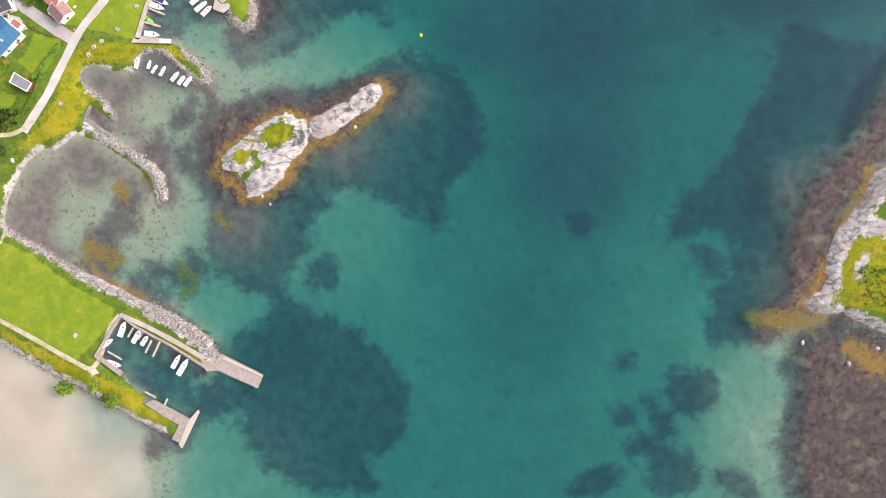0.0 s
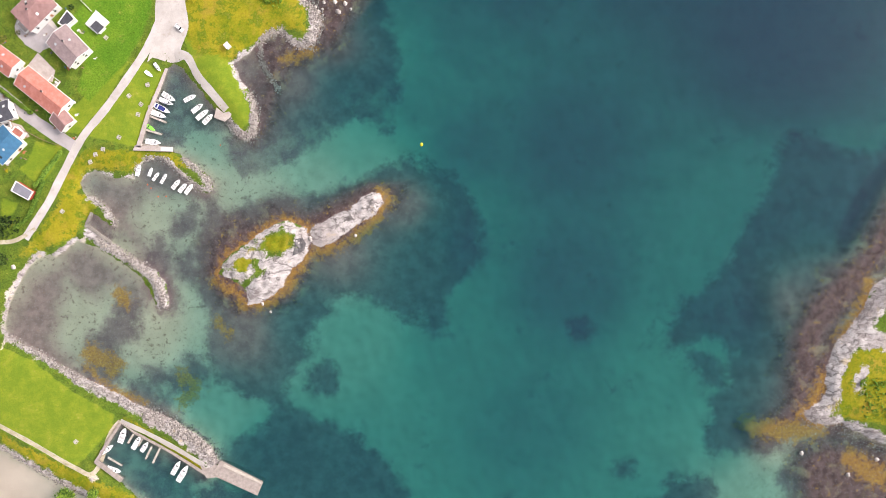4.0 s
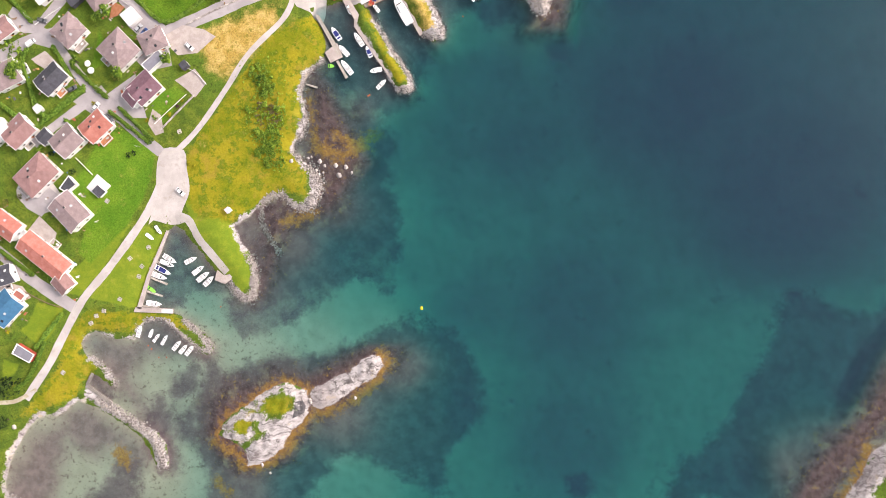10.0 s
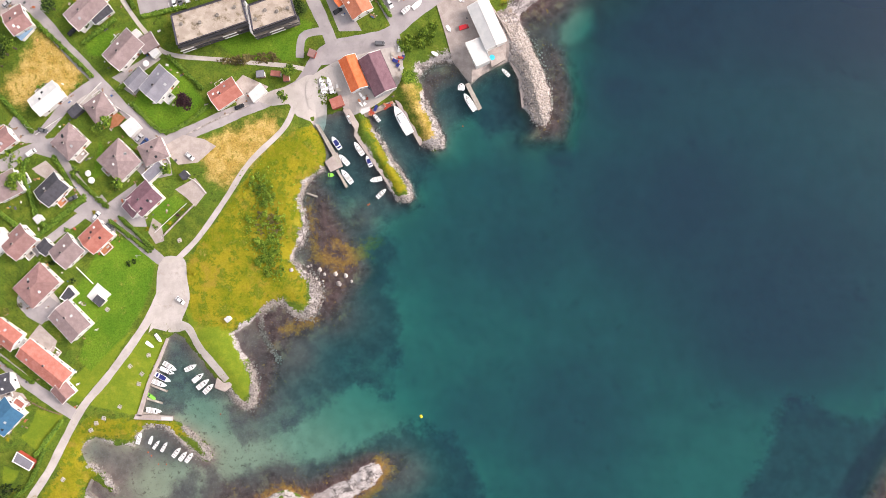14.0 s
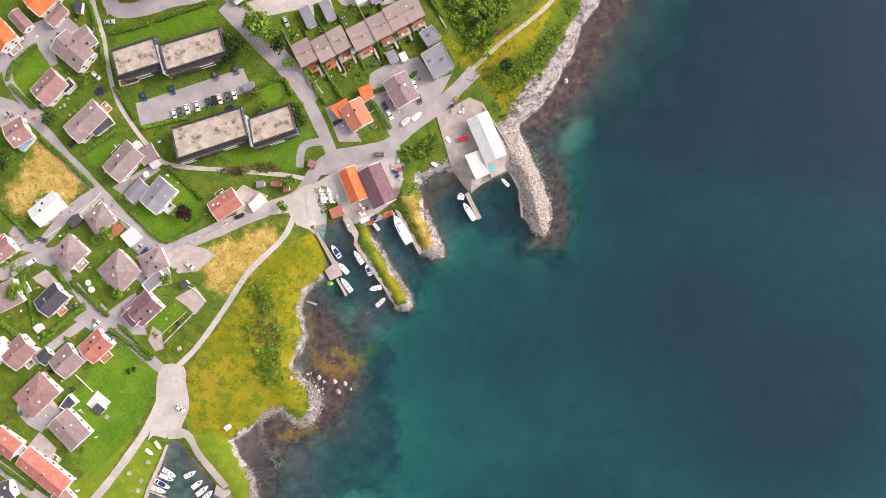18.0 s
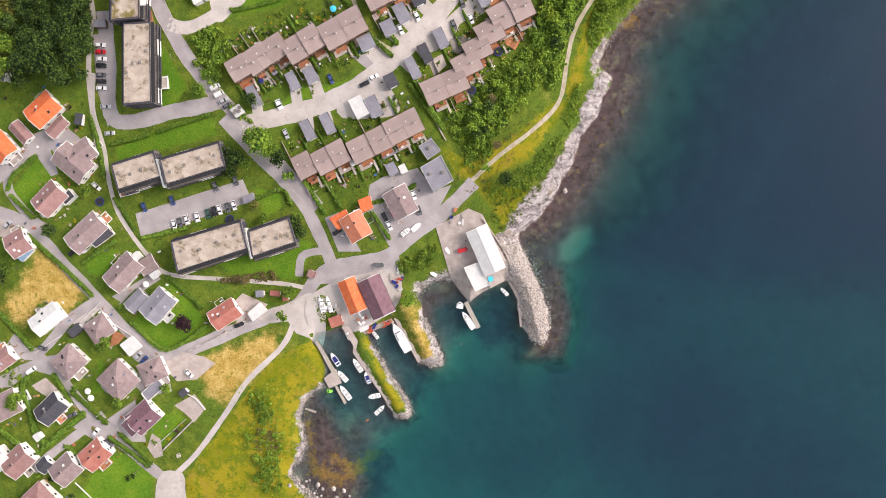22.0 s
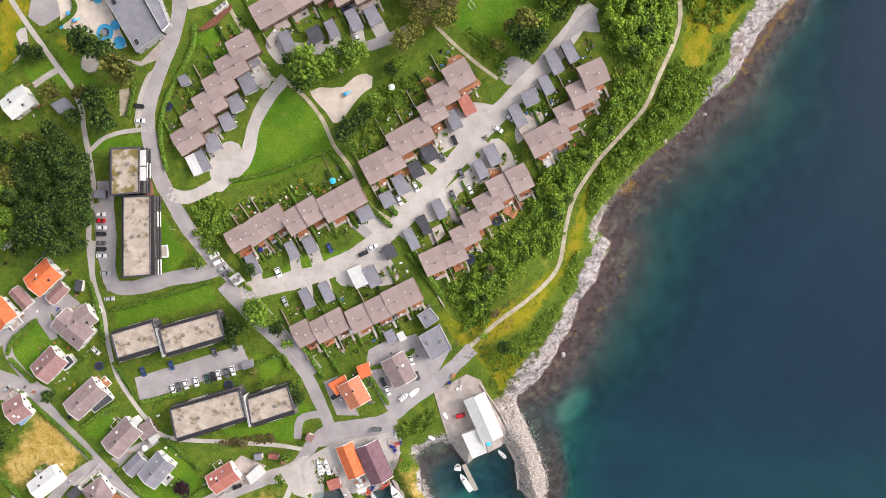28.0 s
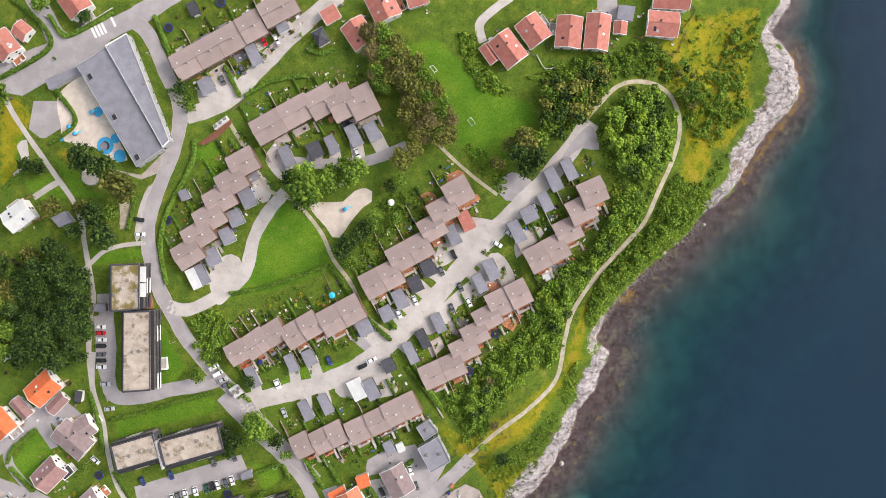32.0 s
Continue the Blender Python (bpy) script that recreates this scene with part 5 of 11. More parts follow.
me = sheet("ground", gx, gy, ground_z)
give(me, "shore", np.clip(sd / 4, -1, 1))
give(me, "rock", rock_mask)
SOUTHERN = [area for area in LAWNS + LAWNS_NORTH if sum(p[1] for p in area) / len(area) < 135]
give(me, "lawn", soft_mask([], SOUTHERN))
give(me, "meadow", soft_mask([], MEADOWS + MEADOWS_NORTH))
give(me, "turf", soft_mask([], TURFS + [area for area in LAWNS + LAWNS_NORTH if area not in SOUTHERN]))
give(me, "slate", soft_mask([([(29.9, 271.4), (41.1, 286.2), (53.3, 309.8), (62.4, 325.8)], 9.0), ([(58.5, 318.5), (63.6, 343.6), (108.0, 397.7), (130.5, 438.6), (141.0, 463.3), (141.5, 500.0)], 18.0)], [], 8.0))
give(me, "hay", soft_mask([], HAYS))
give(me, "earth", soft_mask([], EARTHS))
give(me, "silt", soft_mask([], SILTS, 8.0))
give(me, "weed", soft_mask([], WEEDS_NORTH, 8.0))
reef = np.max([area_distance(gx, gy, area) for area in REEFS], axis=0)
reef = np.maximum(reef, np.where((gy > 262) & (gx > 18), 12 + sd, -99))
bank = np.minimum(np.clip((85 + sd) / 45, -1, 1), np.minimum((gy - 245) / 30, (gx - 22) / 10))
for patch in CLEARINGS:
    off = -area_distance(gx, gy, patch)
    reef, bank = np.minimum(reef, off), np.minimum(bank, off / 9 + 0.1)
bank = np.maximum(np.clip(bank, -1, 1), np.clip((gy - 55) / 110 + 0.12 * wobble(gx, gy, 60.0, 12), 0, 1) * 0.95 - 1.0)
give(me, "bank", bank)
give(me, "reef", np.clip(reef / 6, -1, 1))
give(me, "kelp", soft_mask(KELPS))
COVE_SHELVES = [area for area in SHELVES if max(p[0] for p in area) < -120 and max(p[1] for p in area) < 90]
give(me, "mud", soft_mask([], MUDS, 8.0))
give(me, "shingle", soft_mask([line for line in SHINGLES if max(p[0] for p in line[0]) > -118 or min(p[1] for p in line[0]) > 100], [area for area in SHELVES if area not in COVE_SHELVES], 8.0))
me.materials.append(GROUND)
tagged(new("ground", me), "grassy coast with bare rock shores and a sandy, weedy sea bed", "ground", kind="structure")

wx, wy = lattice(2.0)
wsd = shore_distance(wx, wy)
me = sheet("water", wx, wy, np.zeros(wx.shape), wsd < 4)
give(me, "depth", np.maximum(0.02, bed_depth(wx, wy) * (1 - np.exp(np.clip(wsd, None, 0) / 5.0))))
me.materials.append(WATER)
tagged(new("water", me), "calm clear teal to dark blue sea water", "water", kind="structure")


# ---- builders ----
class Shape:
    """Collects corners and faces of one mesh."""

    def __init__(self):
        self.v, self.f = [], []

    def add(self, verts, faces):
        n = len(self.v)
        self.v += [tuple(p) for p in verts]
        self.f += [tuple(i + n for i in f) for f in faces]
        return self

    def box(self, x, y, z, sx, sy, sz, turn=0.0, taper=1.0):
        """A block that stands on z, centred on x and y."""
        c, s = math.cos(turn), math.sin(turn)
        pts = []
        for k, t in ((0, 1.0), (sz, taper)):
            for a, b in ((-1, -1), (1, -1), (1, 1), (-1, 1)):
                px, py = a * sx / 2 * t, b * sy / 2 * t
                pts.append((x + c * px - s * py, y + s * px + c * py, z + k))
        return self.add(pts, [(3, 2, 1, 0), (4, 5, 6, 7), (0, 1, 5, 4), (1, 2, 6, 5), (2, 3, 7, 6), (3, 0, 4, 7)])

    def prism(self, outline, z0, z1):
        """An upright block over an outline of (x, y)."""
        n = len(outline)
        if sum(a[0] * b[1] - b[0] * a[1] for a, b in zip(outline, outline[1:] + outline[:1])) < 0:
            outline = outline[::-1]
        pts = [(x, y, z0) for x, y in outline] + [(x, y, z1) for x, y in outline]
        return self.add(pts, [tuple(range(n))[::-1], tuple(range(n, 2 * n))] + [(i, (i + 1) % n, n + (i + 1) % n, n + i) for i in range(n)])

    def slab(self, quad, thick):
        """A plate under four corners (x, y, z) given anticlockwise from above."""
        low = [(x, y, z - thick) for x, y, z in quad]
        return self.add(list(quad) + low, [(0, 1, 2, 3), (7, 6, 5, 4), (0, 4, 5, 1), (1, 5, 6, 2), (2, 6, 7, 3), (3, 7, 4, 0)])

    def tube(self, x, y, z0, z1, r0, r1, n=10):
        pts = [(x + r * math.cos(6.2832 * i / n), y + r * math.sin(6.2832 * i / n), z) for r, z in ((r0, z0), (r1, z1)) for i in range(n)]
        return self.add(pts, [tuple(range(n))[::-1], tuple(range(n, 2 * n))] + [(i, (i + 1) % n, n + (i + 1) % n, n + i) for i in range(n)])

    def mesh(self, name, mat, smooth=False):
        me = bpy.data.meshes.new(name)
        me.from_pydata(self.v, [], self.f)
        me.materials.append(mat)
        if smooth:
            me.polygons.foreach_set("use_smooth", np.ones(len(self.f), bool))
        return me


def part(name, shape, mat, parent=None, label="", smooth=False):
    ob = new(name, shape.mesh(name, mat, smooth))
    if parent is not None:
        ob.parent = parent
    if label:
        ob["label"] = label
    return ob


def stand(name, x, y, z, turn, label, category, group="", kind=""):
    """An empty at a thing's base; its parts are built round it."""
    ob = new(name)
    ob.matrix_basis = Matrix.Translation((x, y, z)) @ Matrix.Rotation(turn, 4, "Z")
    return tagged(ob, label, category, group, kind)


def ribbon(name, pts, width, mat, label, category, lift=0.10, kerb=None):
    """A road or path that lies on the ground, with sides that go into it."""
    p = smooth_line(pts, 2.0)
    d = np.gradient(p, axis=0)
    d /= np.maximum(1e-6, np.hypot(d[:, 0], d[:, 1]))[:, None]
    nrm = np.stack([-d[:, 1], d[:, 0]], -1)
    offs = np.linspace(-0.5, 0.5, 6)
    w = width * (1 + 0.05 * np.sin(np.arange(len(p)) * 0.7) + 0.03 * np.sin(np.arange(len(p)) * 1.9))
    s = Shape()
    rows_ = []
    for k, o in enumerate(np.concatenate([[-0.5], offs, [0.5]])):
        q = p + nrm * (w * o)[:, None]
        z = ground_at(q[:, 0], q[:, 1]) + (lift if 0 < k < 7 else -0.5)
        z = np.maximum(z, lift if 0 < k < 7 else -0.5)
        rows_.append(np.column_stack([q, z]))
    n = len(p)
    s.v = [tuple(v) for r in rows_ for v in r]
    s.f = [(k * n + i, k * n + i + 1, (k + 1) * n + i + 1, (k + 1) * n + i) for k in range(7) for i in range(n - 1)]
    s.f = [f[::-1] for f in s.f]
    ob = tagged(part(name, s, mat, smooth=False), label, category, kind="structure")
    if kerb:
        for o in (-0.5, 0.5):
            ks = Shape()
            for side in (o * 1.0, o * 1.0 + math.copysign(0.18 / width, o)):
                q = p + nrm * (w * side)[:, None]
                z = ground_at(q[:, 0], q[:, 1])
                ks.v += [(a, b, c + lift + 0.11) for (a, b), c in zip(q, z)] + [(a, b, c - 0.3) for (a, b), c in zip(q, z)]
            for i in range(n - 1):
                ks.f += [(i, i + 1, 2 * n + i + 1, 2 * n + i), (i, n + i, n + i + 1, i + 1), (2 * n + i, 2 * n + i + 1, 3 * n + i + 1, 3 * n + i)]
            part("kerb", ks, kerb, ob, "pale concrete kerb")
    return ob


def court(name, outline, mat, label, category, lift=0.07, cell=3.0, level=None):
    """A paved or gravelled area that follows the ground."""
    if mat in (GRAVEL, SAND) or name in ("turning_north", "parking_lane"):
        outline = [tuple(p) for p in smooth_line(outline, 2.5, True)]
    bm = bmesh.new()
    bm.faces.new([bm.verts.new((x, y, 0)) for x, y in outline])
    xs, ys = [p[0] for p in outline], [p[1] for p in outline]
    for axis, lo, hi in ((0, min(xs), max(xs)), (1, min(ys), max(ys))):
        v = math.ceil(lo / cell) * cell
        while v < hi:
            co, no = [0, 0, 0], [0, 0, 0]
            co[axis], no[axis] = v, 1
            bmesh.ops.bisect_plane(bm, geom=bm.verts[:] + bm.edges[:] + bm.faces[:], plane_co=co, plane_no=no)
            v += cell
    bmesh.ops.recalc_face_normals(bm, faces=bm.faces[:])
    if bm.faces and sum(f.normal.z for f in bm.faces) < 0:
        bmesh.ops.reverse_faces(bm, faces=bm.faces[:])
    rim = [e for e in bm.edges if e.is_boundary]
    out = bmesh.ops.extrude_edge_only(bm, edges=rim)
    low = {g for g in out["geom"] if isinstance(g, bmesh.types.BMVert)}
    for v in bm.verts:
        z = gz(v.co.x, v.co.y) if level is None else level
        v.co.z = z - 0.6 if v in low else z + lift
    me = bpy.data.meshes.new(name)
    bm.to_mesh(me)
    bm.free()
    me.materials.append(mat)
    return tagged(new(name, me), label, category, kind="structure")


WINDOW_MESH = Shape().box(0, 0, 0, 1.3, 0.10, 1.3).box(0, 0, 0.1, 1.1, 0.14, 1.1).mesh("window", TRIM_WHITE)
WINDOW_MESH.materials.append(GLASS)
for face in list(WINDOW_MESH.polygons)[6:]:
    face.material_index = 1
WINDOW_DARK = Shape().box(0, 0, 0, 1.3, 0.10, 1.3).box(0, 0, 0.1, 1.1, 0.14, 1.1).mesh("window", METAL_DARK)
WINDOW_DARK.materials.append(GLASS)
for face in list(WINDOW_DARK.polygons)[6:]:
    face.material_index = 1
DOOR_LEAF = Shape().box(0, 0, 0, 1.0, 0.12, 2.05).mesh("door", TIMBER_WARM)


def stand_part(name, parent):
    ob = new(name, bpy.data.meshes.new(name))
    ob.parent = parent
    return ob


def window(parent, x, y, z, turn, sx=1.0, sz=1.0, dark=False):
    fr = new("window", WINDOW_DARK if dark else WINDOW_MESH)
    fr.parent = parent
    fr.matrix_basis = Matrix.LocRotScale((x, y, z), Euler((0, 0, turn)), (sx, 1, sz))
    return fr


CLUTTER = []
COLOURS = {"terracotta": ROOF_BRICK, "taupe": ROOF_TAUPE, "grey": ROOF_GREY, "red": ROOF_RED, "pink": ROOF_PINK, "orange": ROOF_ORANGE, "purple": ROOF_PURPLE, "dark": ROOF_DARK, "blue": ROOF_BLUE, "felt": ROOF_FELT, "white": ROOF_WHITE}
TONES = {"terracotta": "terracotta", "taupe": "taupe", "grey": "grey-brown", "red": "red", "pink": "faded brick-red", "orange": "bright orange", "purple": "dark purple", "dark": "black slate", "blue": "blue", "felt": "grey felt", "white": "white sheet"}
WALLS = {"white": WALL_WHITE, "brown": WALL_BROWN, "dark": WALL_DARK, "red": WALL_RED, "grey": WALL_GREY}


def house(a, b, width, roof="grey", wall="white", eave=4.2, rise=2.0, hip=False, chimney=0.3, name="house", over=0.45, extra="", bright=1.0):
    """A gabled or hipped house whose ridge runs from a to b, its ends under the gables."""
    cx, cy = (a[0] + b[0]) / 2, (a[1] + b[1]) / 2
    length, turn = math.hypot(b[0] - a[0], b[1] - a[1]), math.atan2(b[1] - a[1], b[0] - a[0])
    z = gz(cx, cy)
    top = stand(name, cx, cy, z, turn, f"{wall} timber {name.replace('_', ' ')} with a {TONES[roof]} {'hipped' if hip else 'gabled'} roof{extra}", "house" if name == "house" else name.replace("_", " "))
    L, W = length / 2 - over, width / 2 - over
    s = Shape()
    if hip:
        s.box(0, 0, -2.5, 2 * L, 2 * W, eave + 2.5)
    else:
        s.add([(-L, -W, -2.5), (-L, W, -2.5), (-L, W, eave), (-L, 0, eave + rise * W / (W + over)), (-L, -W, eave), (L, -W, -2.5), (L, W, -2.5), (L, W, eave), (L, 0, eave + rise * W / (W + over)), (L, -W, eave)],
              [(0, 4, 3, 2, 1), (5, 6, 7, 8, 9), (0, 5, 9, 4), (1, 2, 7, 6), (3, 8, 7, 2), (3, 4, 9, 8)])
    part("wall", s, WALLS[wall], top)
    zr, ze = eave + rise + 0.15, eave + 0.15 - rise * over / (W + over) * 0.2
    X, Y = length / 2, width / 2
    mat = COLOURS[roof]
    if hip:
        h = max(0.3, X - Y)
        part("roof_slope", Shape().slab([(-X, -Y, ze), (X, -Y, ze), (h, 0, zr), (-h, 0, zr)], 0.2), mat, top)
        part("roof_slope", Shape().slab([(X, Y, ze), (-X, Y, ze), (-h, 0, zr), (h, 0, zr)], 0.2), mat, top)
        for sg in (1, -1):
            part("roof_hip", Shape().add([(sg * X, -sg * Y, ze), (sg * X, sg * Y, ze), (sg * h, 0, zr), (sg * X, -sg * Y, ze - 0.2), (sg * X, sg * Y, ze - 0.2), (sg * h, 0, zr - 0.2)], [(0, 1, 2), (5, 4, 3), (0, 3, 4, 1), (1, 4, 5, 2), (2, 5, 3, 0)]), mat, top)
        for sg in (1, -1):
            part("gutter", Shape().box(0, sg * (Y + 0.05), ze - 0.25, 2 * X, 0.12, 0.14), TRIM_WHITE, top)
    else:
        h = X
        for sg in (1, -1):
            part("roof_slope", Shape().slab([(-sg * X, -sg * Y, ze), (sg * X, -sg * Y, ze), (sg * X, 0, zr), (-sg * X, 0, zr)], 0.2), mat, top)
            t = math.atan2(zr - ze, Y)
            for e in (1, -1):
                part("bargeboard", Shape().slab([(e * X - 0.10, sg * Y, ze + 0.06), (e * X + 0.10, sg * Y, ze + 0.06), (e * X + 0.10, 0, zr + 0.06), (e * X - 0.10, 0, zr + 0.06)][::sg], 0.3), TRIM_WHITE, top)
        for sg in (1, -1):
            part("gutter", Shape().box(0, sg * (Y + 0.06), ze - 0.2, 2 * X, 0.14, 0.14), TRIM_WHITE if wall == "white" else METAL_DARK, top)
    part("ridge_cap", Shape().box(0, 0, zr - 0.06, 2 * h * 0.99, 0.35, 0.14), mat, top)
    if chimney:
        ch = part("chimney", Shape().box(length * (chimney - 0.5) * 0.6, 0.5, zr - 0.9, 0.75, 0.6, 1.6), CONCRETE if wall != "dark" else CONCRETE_DARK, top, "rendered chimney")
        part("cap", Shape().box(length * (chimney - 0.5) * 0.6, 0.5, zr + 0.7, 0.9, 0.75, 0.1), METAL_DARK, ch)
    n = max(1, int(2 * L / 4.4))
    for i in range(n):
        x = -L + (i + 0.5) * 2 * L / n
        for sg in (1, -1):
            window(top, x, sg * W, 1.0, 0 if sg > 0 else math.pi)
            if eave > 4:
                window(top, x, sg * W, 2.7, 0, 1, 0.85)
    for sg in (1, -1):
        for y in (0.0,) if W < 4.5 else (-W * 0.45, W * 0.45):
            window(top, sg * L, y, 1.0, math.pi / 2)
            if eave > 4:
                window(top, sg * L, y, 3.2, math.pi / 2)
    spot = random.Random(int(abs(cx * 3 + cy * 7)))
    for k in range(8 if chimney else 3):
        a_ = spot.uniform(0, 6.283)
        px, py = (X + spot.uniform(1.0, 4.5)) * math.cos(a_), (Y + spot.uniform(1.0, 4.5)) * math.sin(a_)
        CLUTTER.append((cx + px * math.cos(turn) - py * math.sin(turn), cy + px * math.sin(turn) + py * math.cos(turn)))
    d = new("door", DOOR_LEAF)
    d.parent, d.matrix_basis = top, Matrix.Translation((L * 0.35, -W, 0.05))
    if chimney:
        rnd = random.Random(int(abs(cx * 11 + cy * 5)))
        for k in range(rnd.randint(1, 3)):
            sg, u, x = rnd.choice((1, -1)), rnd.uniform(0.35, 0.65), rnd.uniform(-0.7, 0.7) * h
            zz = ze + (zr - ze) * (1 - u)
            sk = part("skylight", Shape().slab([(x - 0.5, sg * (Y * u + 0.5), zz + 0.1 - 0.5 * (zr - ze) / Y), (x + 0.5, sg * (Y * u + 0.5), zz + 0.1 - 0.5 * (zr - ze) / Y), (x + 0.5, sg * (Y * u - 0.5), zz + 0.1 + 0.5 * (zr - ze) / Y), (x - 0.5, sg * (Y * u - 0.5), zz + 0.1 + 0.5 * (zr - ze) / Y)][::-sg], 0.12), rnd.choice((TRIM_WHITE, GLASS, METAL_PALE)), top, "roof window")
        # a terrace with a white rail, on the side away from the door or at a gable
        tl = rnd.uniform(3.5, 6.0)
        te = stand_part("terrace", top)
        x, y, sx, sy = rnd.choice(((rnd.uniform(-0.4, 0.4) * L, W + 1.5, tl, 3.0), (L + 1.5, 0, 3.0, tl), (-L - 1.5, 0, 3.0, tl), (-0.3 * L, -W - 1.4, tl, 2.8)))
        te.data = Shape().box(x, y, -2.2, sx, sy, 2.5).mesh("terrace", rnd.choice((TIMBER_PALE, CONCRETE, TIMBER_WARM, ROOF_WHITE)))
        for k in (1, -1):
            part("terrace_rail", Shape().box(x + k * sx / 2, y, 0.3, 0.10, sy, 0.85), TRIM_WHITE, te)
            part("terrace_rail", Shape().box(x, y + k * sy / 2, 0.3, sx, 0.10, 0.85), TRIM_WHITE, te)
        part("garden_sofa", Shape().box(x + sx * 0.2, y + sy * 0.1, 0.3, 1.3, 0.7, 0.5), rnd.choice((METAL_DARK, PLASTIC_GREY, TRIM_WHITE)), te)
    return top


PLOT_LINES, GARDEN_SPOTS = [], []


def row_house(a, b, width, eave=4.6, units=1, decks=True):
    """Terraced house: two low slopes with a step along the ridge, brown boarded walls below."""
    for k in range(units):
        pa = (a[0] + (b[0] - a[0]) * k / units, a[1] + (b[1] - a[1]) * k / units)
        pb = (a[0] + (b[0] - a[0]) * (k + 1) / units, a[1] + (b[1] - a[1]) * (k + 1) / units)
        cx, cy = (pa[0] + pb[0]) / 2, (pa[1] + pb[1]) / 2
        length, turn = math.hypot(pb[0] - pa[0], pb[1] - pa[1]), math.atan2(pb[1] - pa[1], pb[0] - pa[0])
        top = stand("row_house", cx, cy, gz(cx, cy), turn, "brown boarded row house with two stepped taupe roof slopes", "row house", "terraced row houses")
        X, Y, o = length / 2, width / 2, 0.4
        rnd0 = random.Random(int(abs(cx * 5 + cy * 11)))
        step = 0.55
        s = Shape().add([(-X + o, -Y + o, -2.5), (X - 0.05, -Y + o, -2.5), (X - 0.05, Y - o, -2.5), (-X + o, Y - o, -2.5), (-X + o, -Y + o, eave - 0.25), (X - 0.05, -Y + o, eave - 0.25), (X - 0.05, Y - o, eave - 0.25), (-X + o, Y - o, eave - 0.25), (-X + o, 0, eave + 1.2), (X - 0.05, 0, eave + 1.2)],
                        [(3, 2, 1, 0), (0, 1, 5, 4), (2, 3, 7, 6), (0, 4, 8, 7, 3), (1, 2, 6, 9, 5), (4, 5, 9, 8), (6, 7, 8, 9)])
        part("wall", s, WALL_BROWN, top)
        part("roof_slope", Shape().slab([(-X, -Y, eave), (X, -Y, eave), (X, 0.05, eave + 1.35), (-X, 0.05, eave + 1.35)], 0.22), ROOF_TAUPE, top)
        part("roof_slope", Shape().slab([(X, Y, eave + 0.1), (-X, Y, eave + 0.1), (-X, -0.35, eave + 1.35 + step), (X, -0.35, eave + 1.35 + step)], 0.22), ROOF_TAUPE, top)
        part("clerestory", Shape().box(0, -0.05, eave + 1.0, 2 * X - 0.3, 0.2, 0.75), WALL_DARK, top)
        for sg in (1, -1):
            part("fascia", Shape().box(0, sg * (Y + 0.06), eave - 0.25, 2 * X, 0.12, 0.3), WALL_BROWN, top)
        part("gable_trim", Shape().slab([(X - 0.12, -Y, eave + 0.05), (X + 0.06, -Y, eave + 0.05), (X + 0.06, 0, eave + 1.4), (X - 0.12, 0, eave + 1.4)], 0.3), WALL_BROWN, top)
        vent = part("roof_vent", Shape().tube(X * 0.3, -0.9, eave + 0.9, eave + 2.1, 0.28, 0.28), PLASTIC_WHITE, top, "white roof vent")
        part("cowl", Shape().tube(X * 0.3, -0.9, eave + 2.1, eave + 2.25, 0.42, 0.3), METAL_PALE, vent)
        part("roof_vent", Shape().tube(-X * 0.5, 1.2, eave + 0.8, eave + 2.0, 0.2, 0.2), PLASTIC_WHITE, top)
        part("garden_path", Shape().box(X * 0.55, -Y - 3.2, -0.9, 0.9, 5.0, 0.98), rnd0.choice((CONCRETE, TIMBER_PALE, GRAVEL)), top)
        n = max(2, int(length / 3.6))
        for i in range(n):
            x = -X + (i + 0.5) * 2 * X / n
            for sg in (1, -1):
                window(top, x, sg * (Y - o), 1.0, 0)
                window(top, x, sg * (Y - o), 3.2, 0, 1, 0.9)
        rnd = random.Random(int(abs(cx * 17 + cy * 3)))
        c, s_ = math.cos(turn), math.sin(turn)
        for sg in (1, -1):
            depth_ = 8.5 if sg > 0 else 7.0
            px, py = -X, sg * (Y + depth_ / 2)
            ends = [(cx + c * px - s_ * (sg * (Y + 0.3)), cy + s_ * px + c * (sg * (Y + 0.3))), (cx + c * px - s_ * (sg * (Y + depth_)), cy + s_ * px + c * (sg * (Y + depth_)))]
            PLOT_LINES.append((ends, rnd.random()))
            w = rnd.uniform(0.4, 0.75) * length
            pt = part("patio", Shape().box(rnd.uniform(-0.2, 0.2) * length, sg * (Y + 1.3), -0.9, w, rnd.uniform(2.2, 3.6), 1.0), rnd.choice((CONCRETE, TIMBER_PALE, TIMBER_WARM, ROOF_FELT, CONCRETE)), top)
            part("patio_table", Shape().box(rnd.uniform(-0.2, 0.2) * length, sg * (Y + 1.6), 0.1, 1.2, 0.8, 0.7), rnd.choice((TRIM_WHITE, METAL_DARK, TIMBER_PALE)), pt)
            for k in range(7):
                q = (rnd.uniform(-X, X), sg * (Y + rnd.uniform(1.5, depth_)))
                CLUTTER.append((cx + c * q[0] - s_ * q[1], cy + s_ * q[0] + c * q[1]))
            for k in range(3):
                q = (rnd.uniform(-X, X) * 0.85, sg * (Y + rnd.uniform(2.5, depth_)))
                GARDEN_SPOTS.append((cx + c * q[0] - s_ * q[1], cy + s_ * q[0] + c * q[1]))
        if decks:
            dk = part("deck", Shape().box(0, -Y - 0.5, 0.1, length * 0.55, 2.2, 0.18), TIMBER_WARM, top, "red-brown timber deck")
            part("railing", Shape().box(0, -Y - 1.55, 0.28, length * 0.55, 0.08, 0.8), TIMBER_WARM, dk)


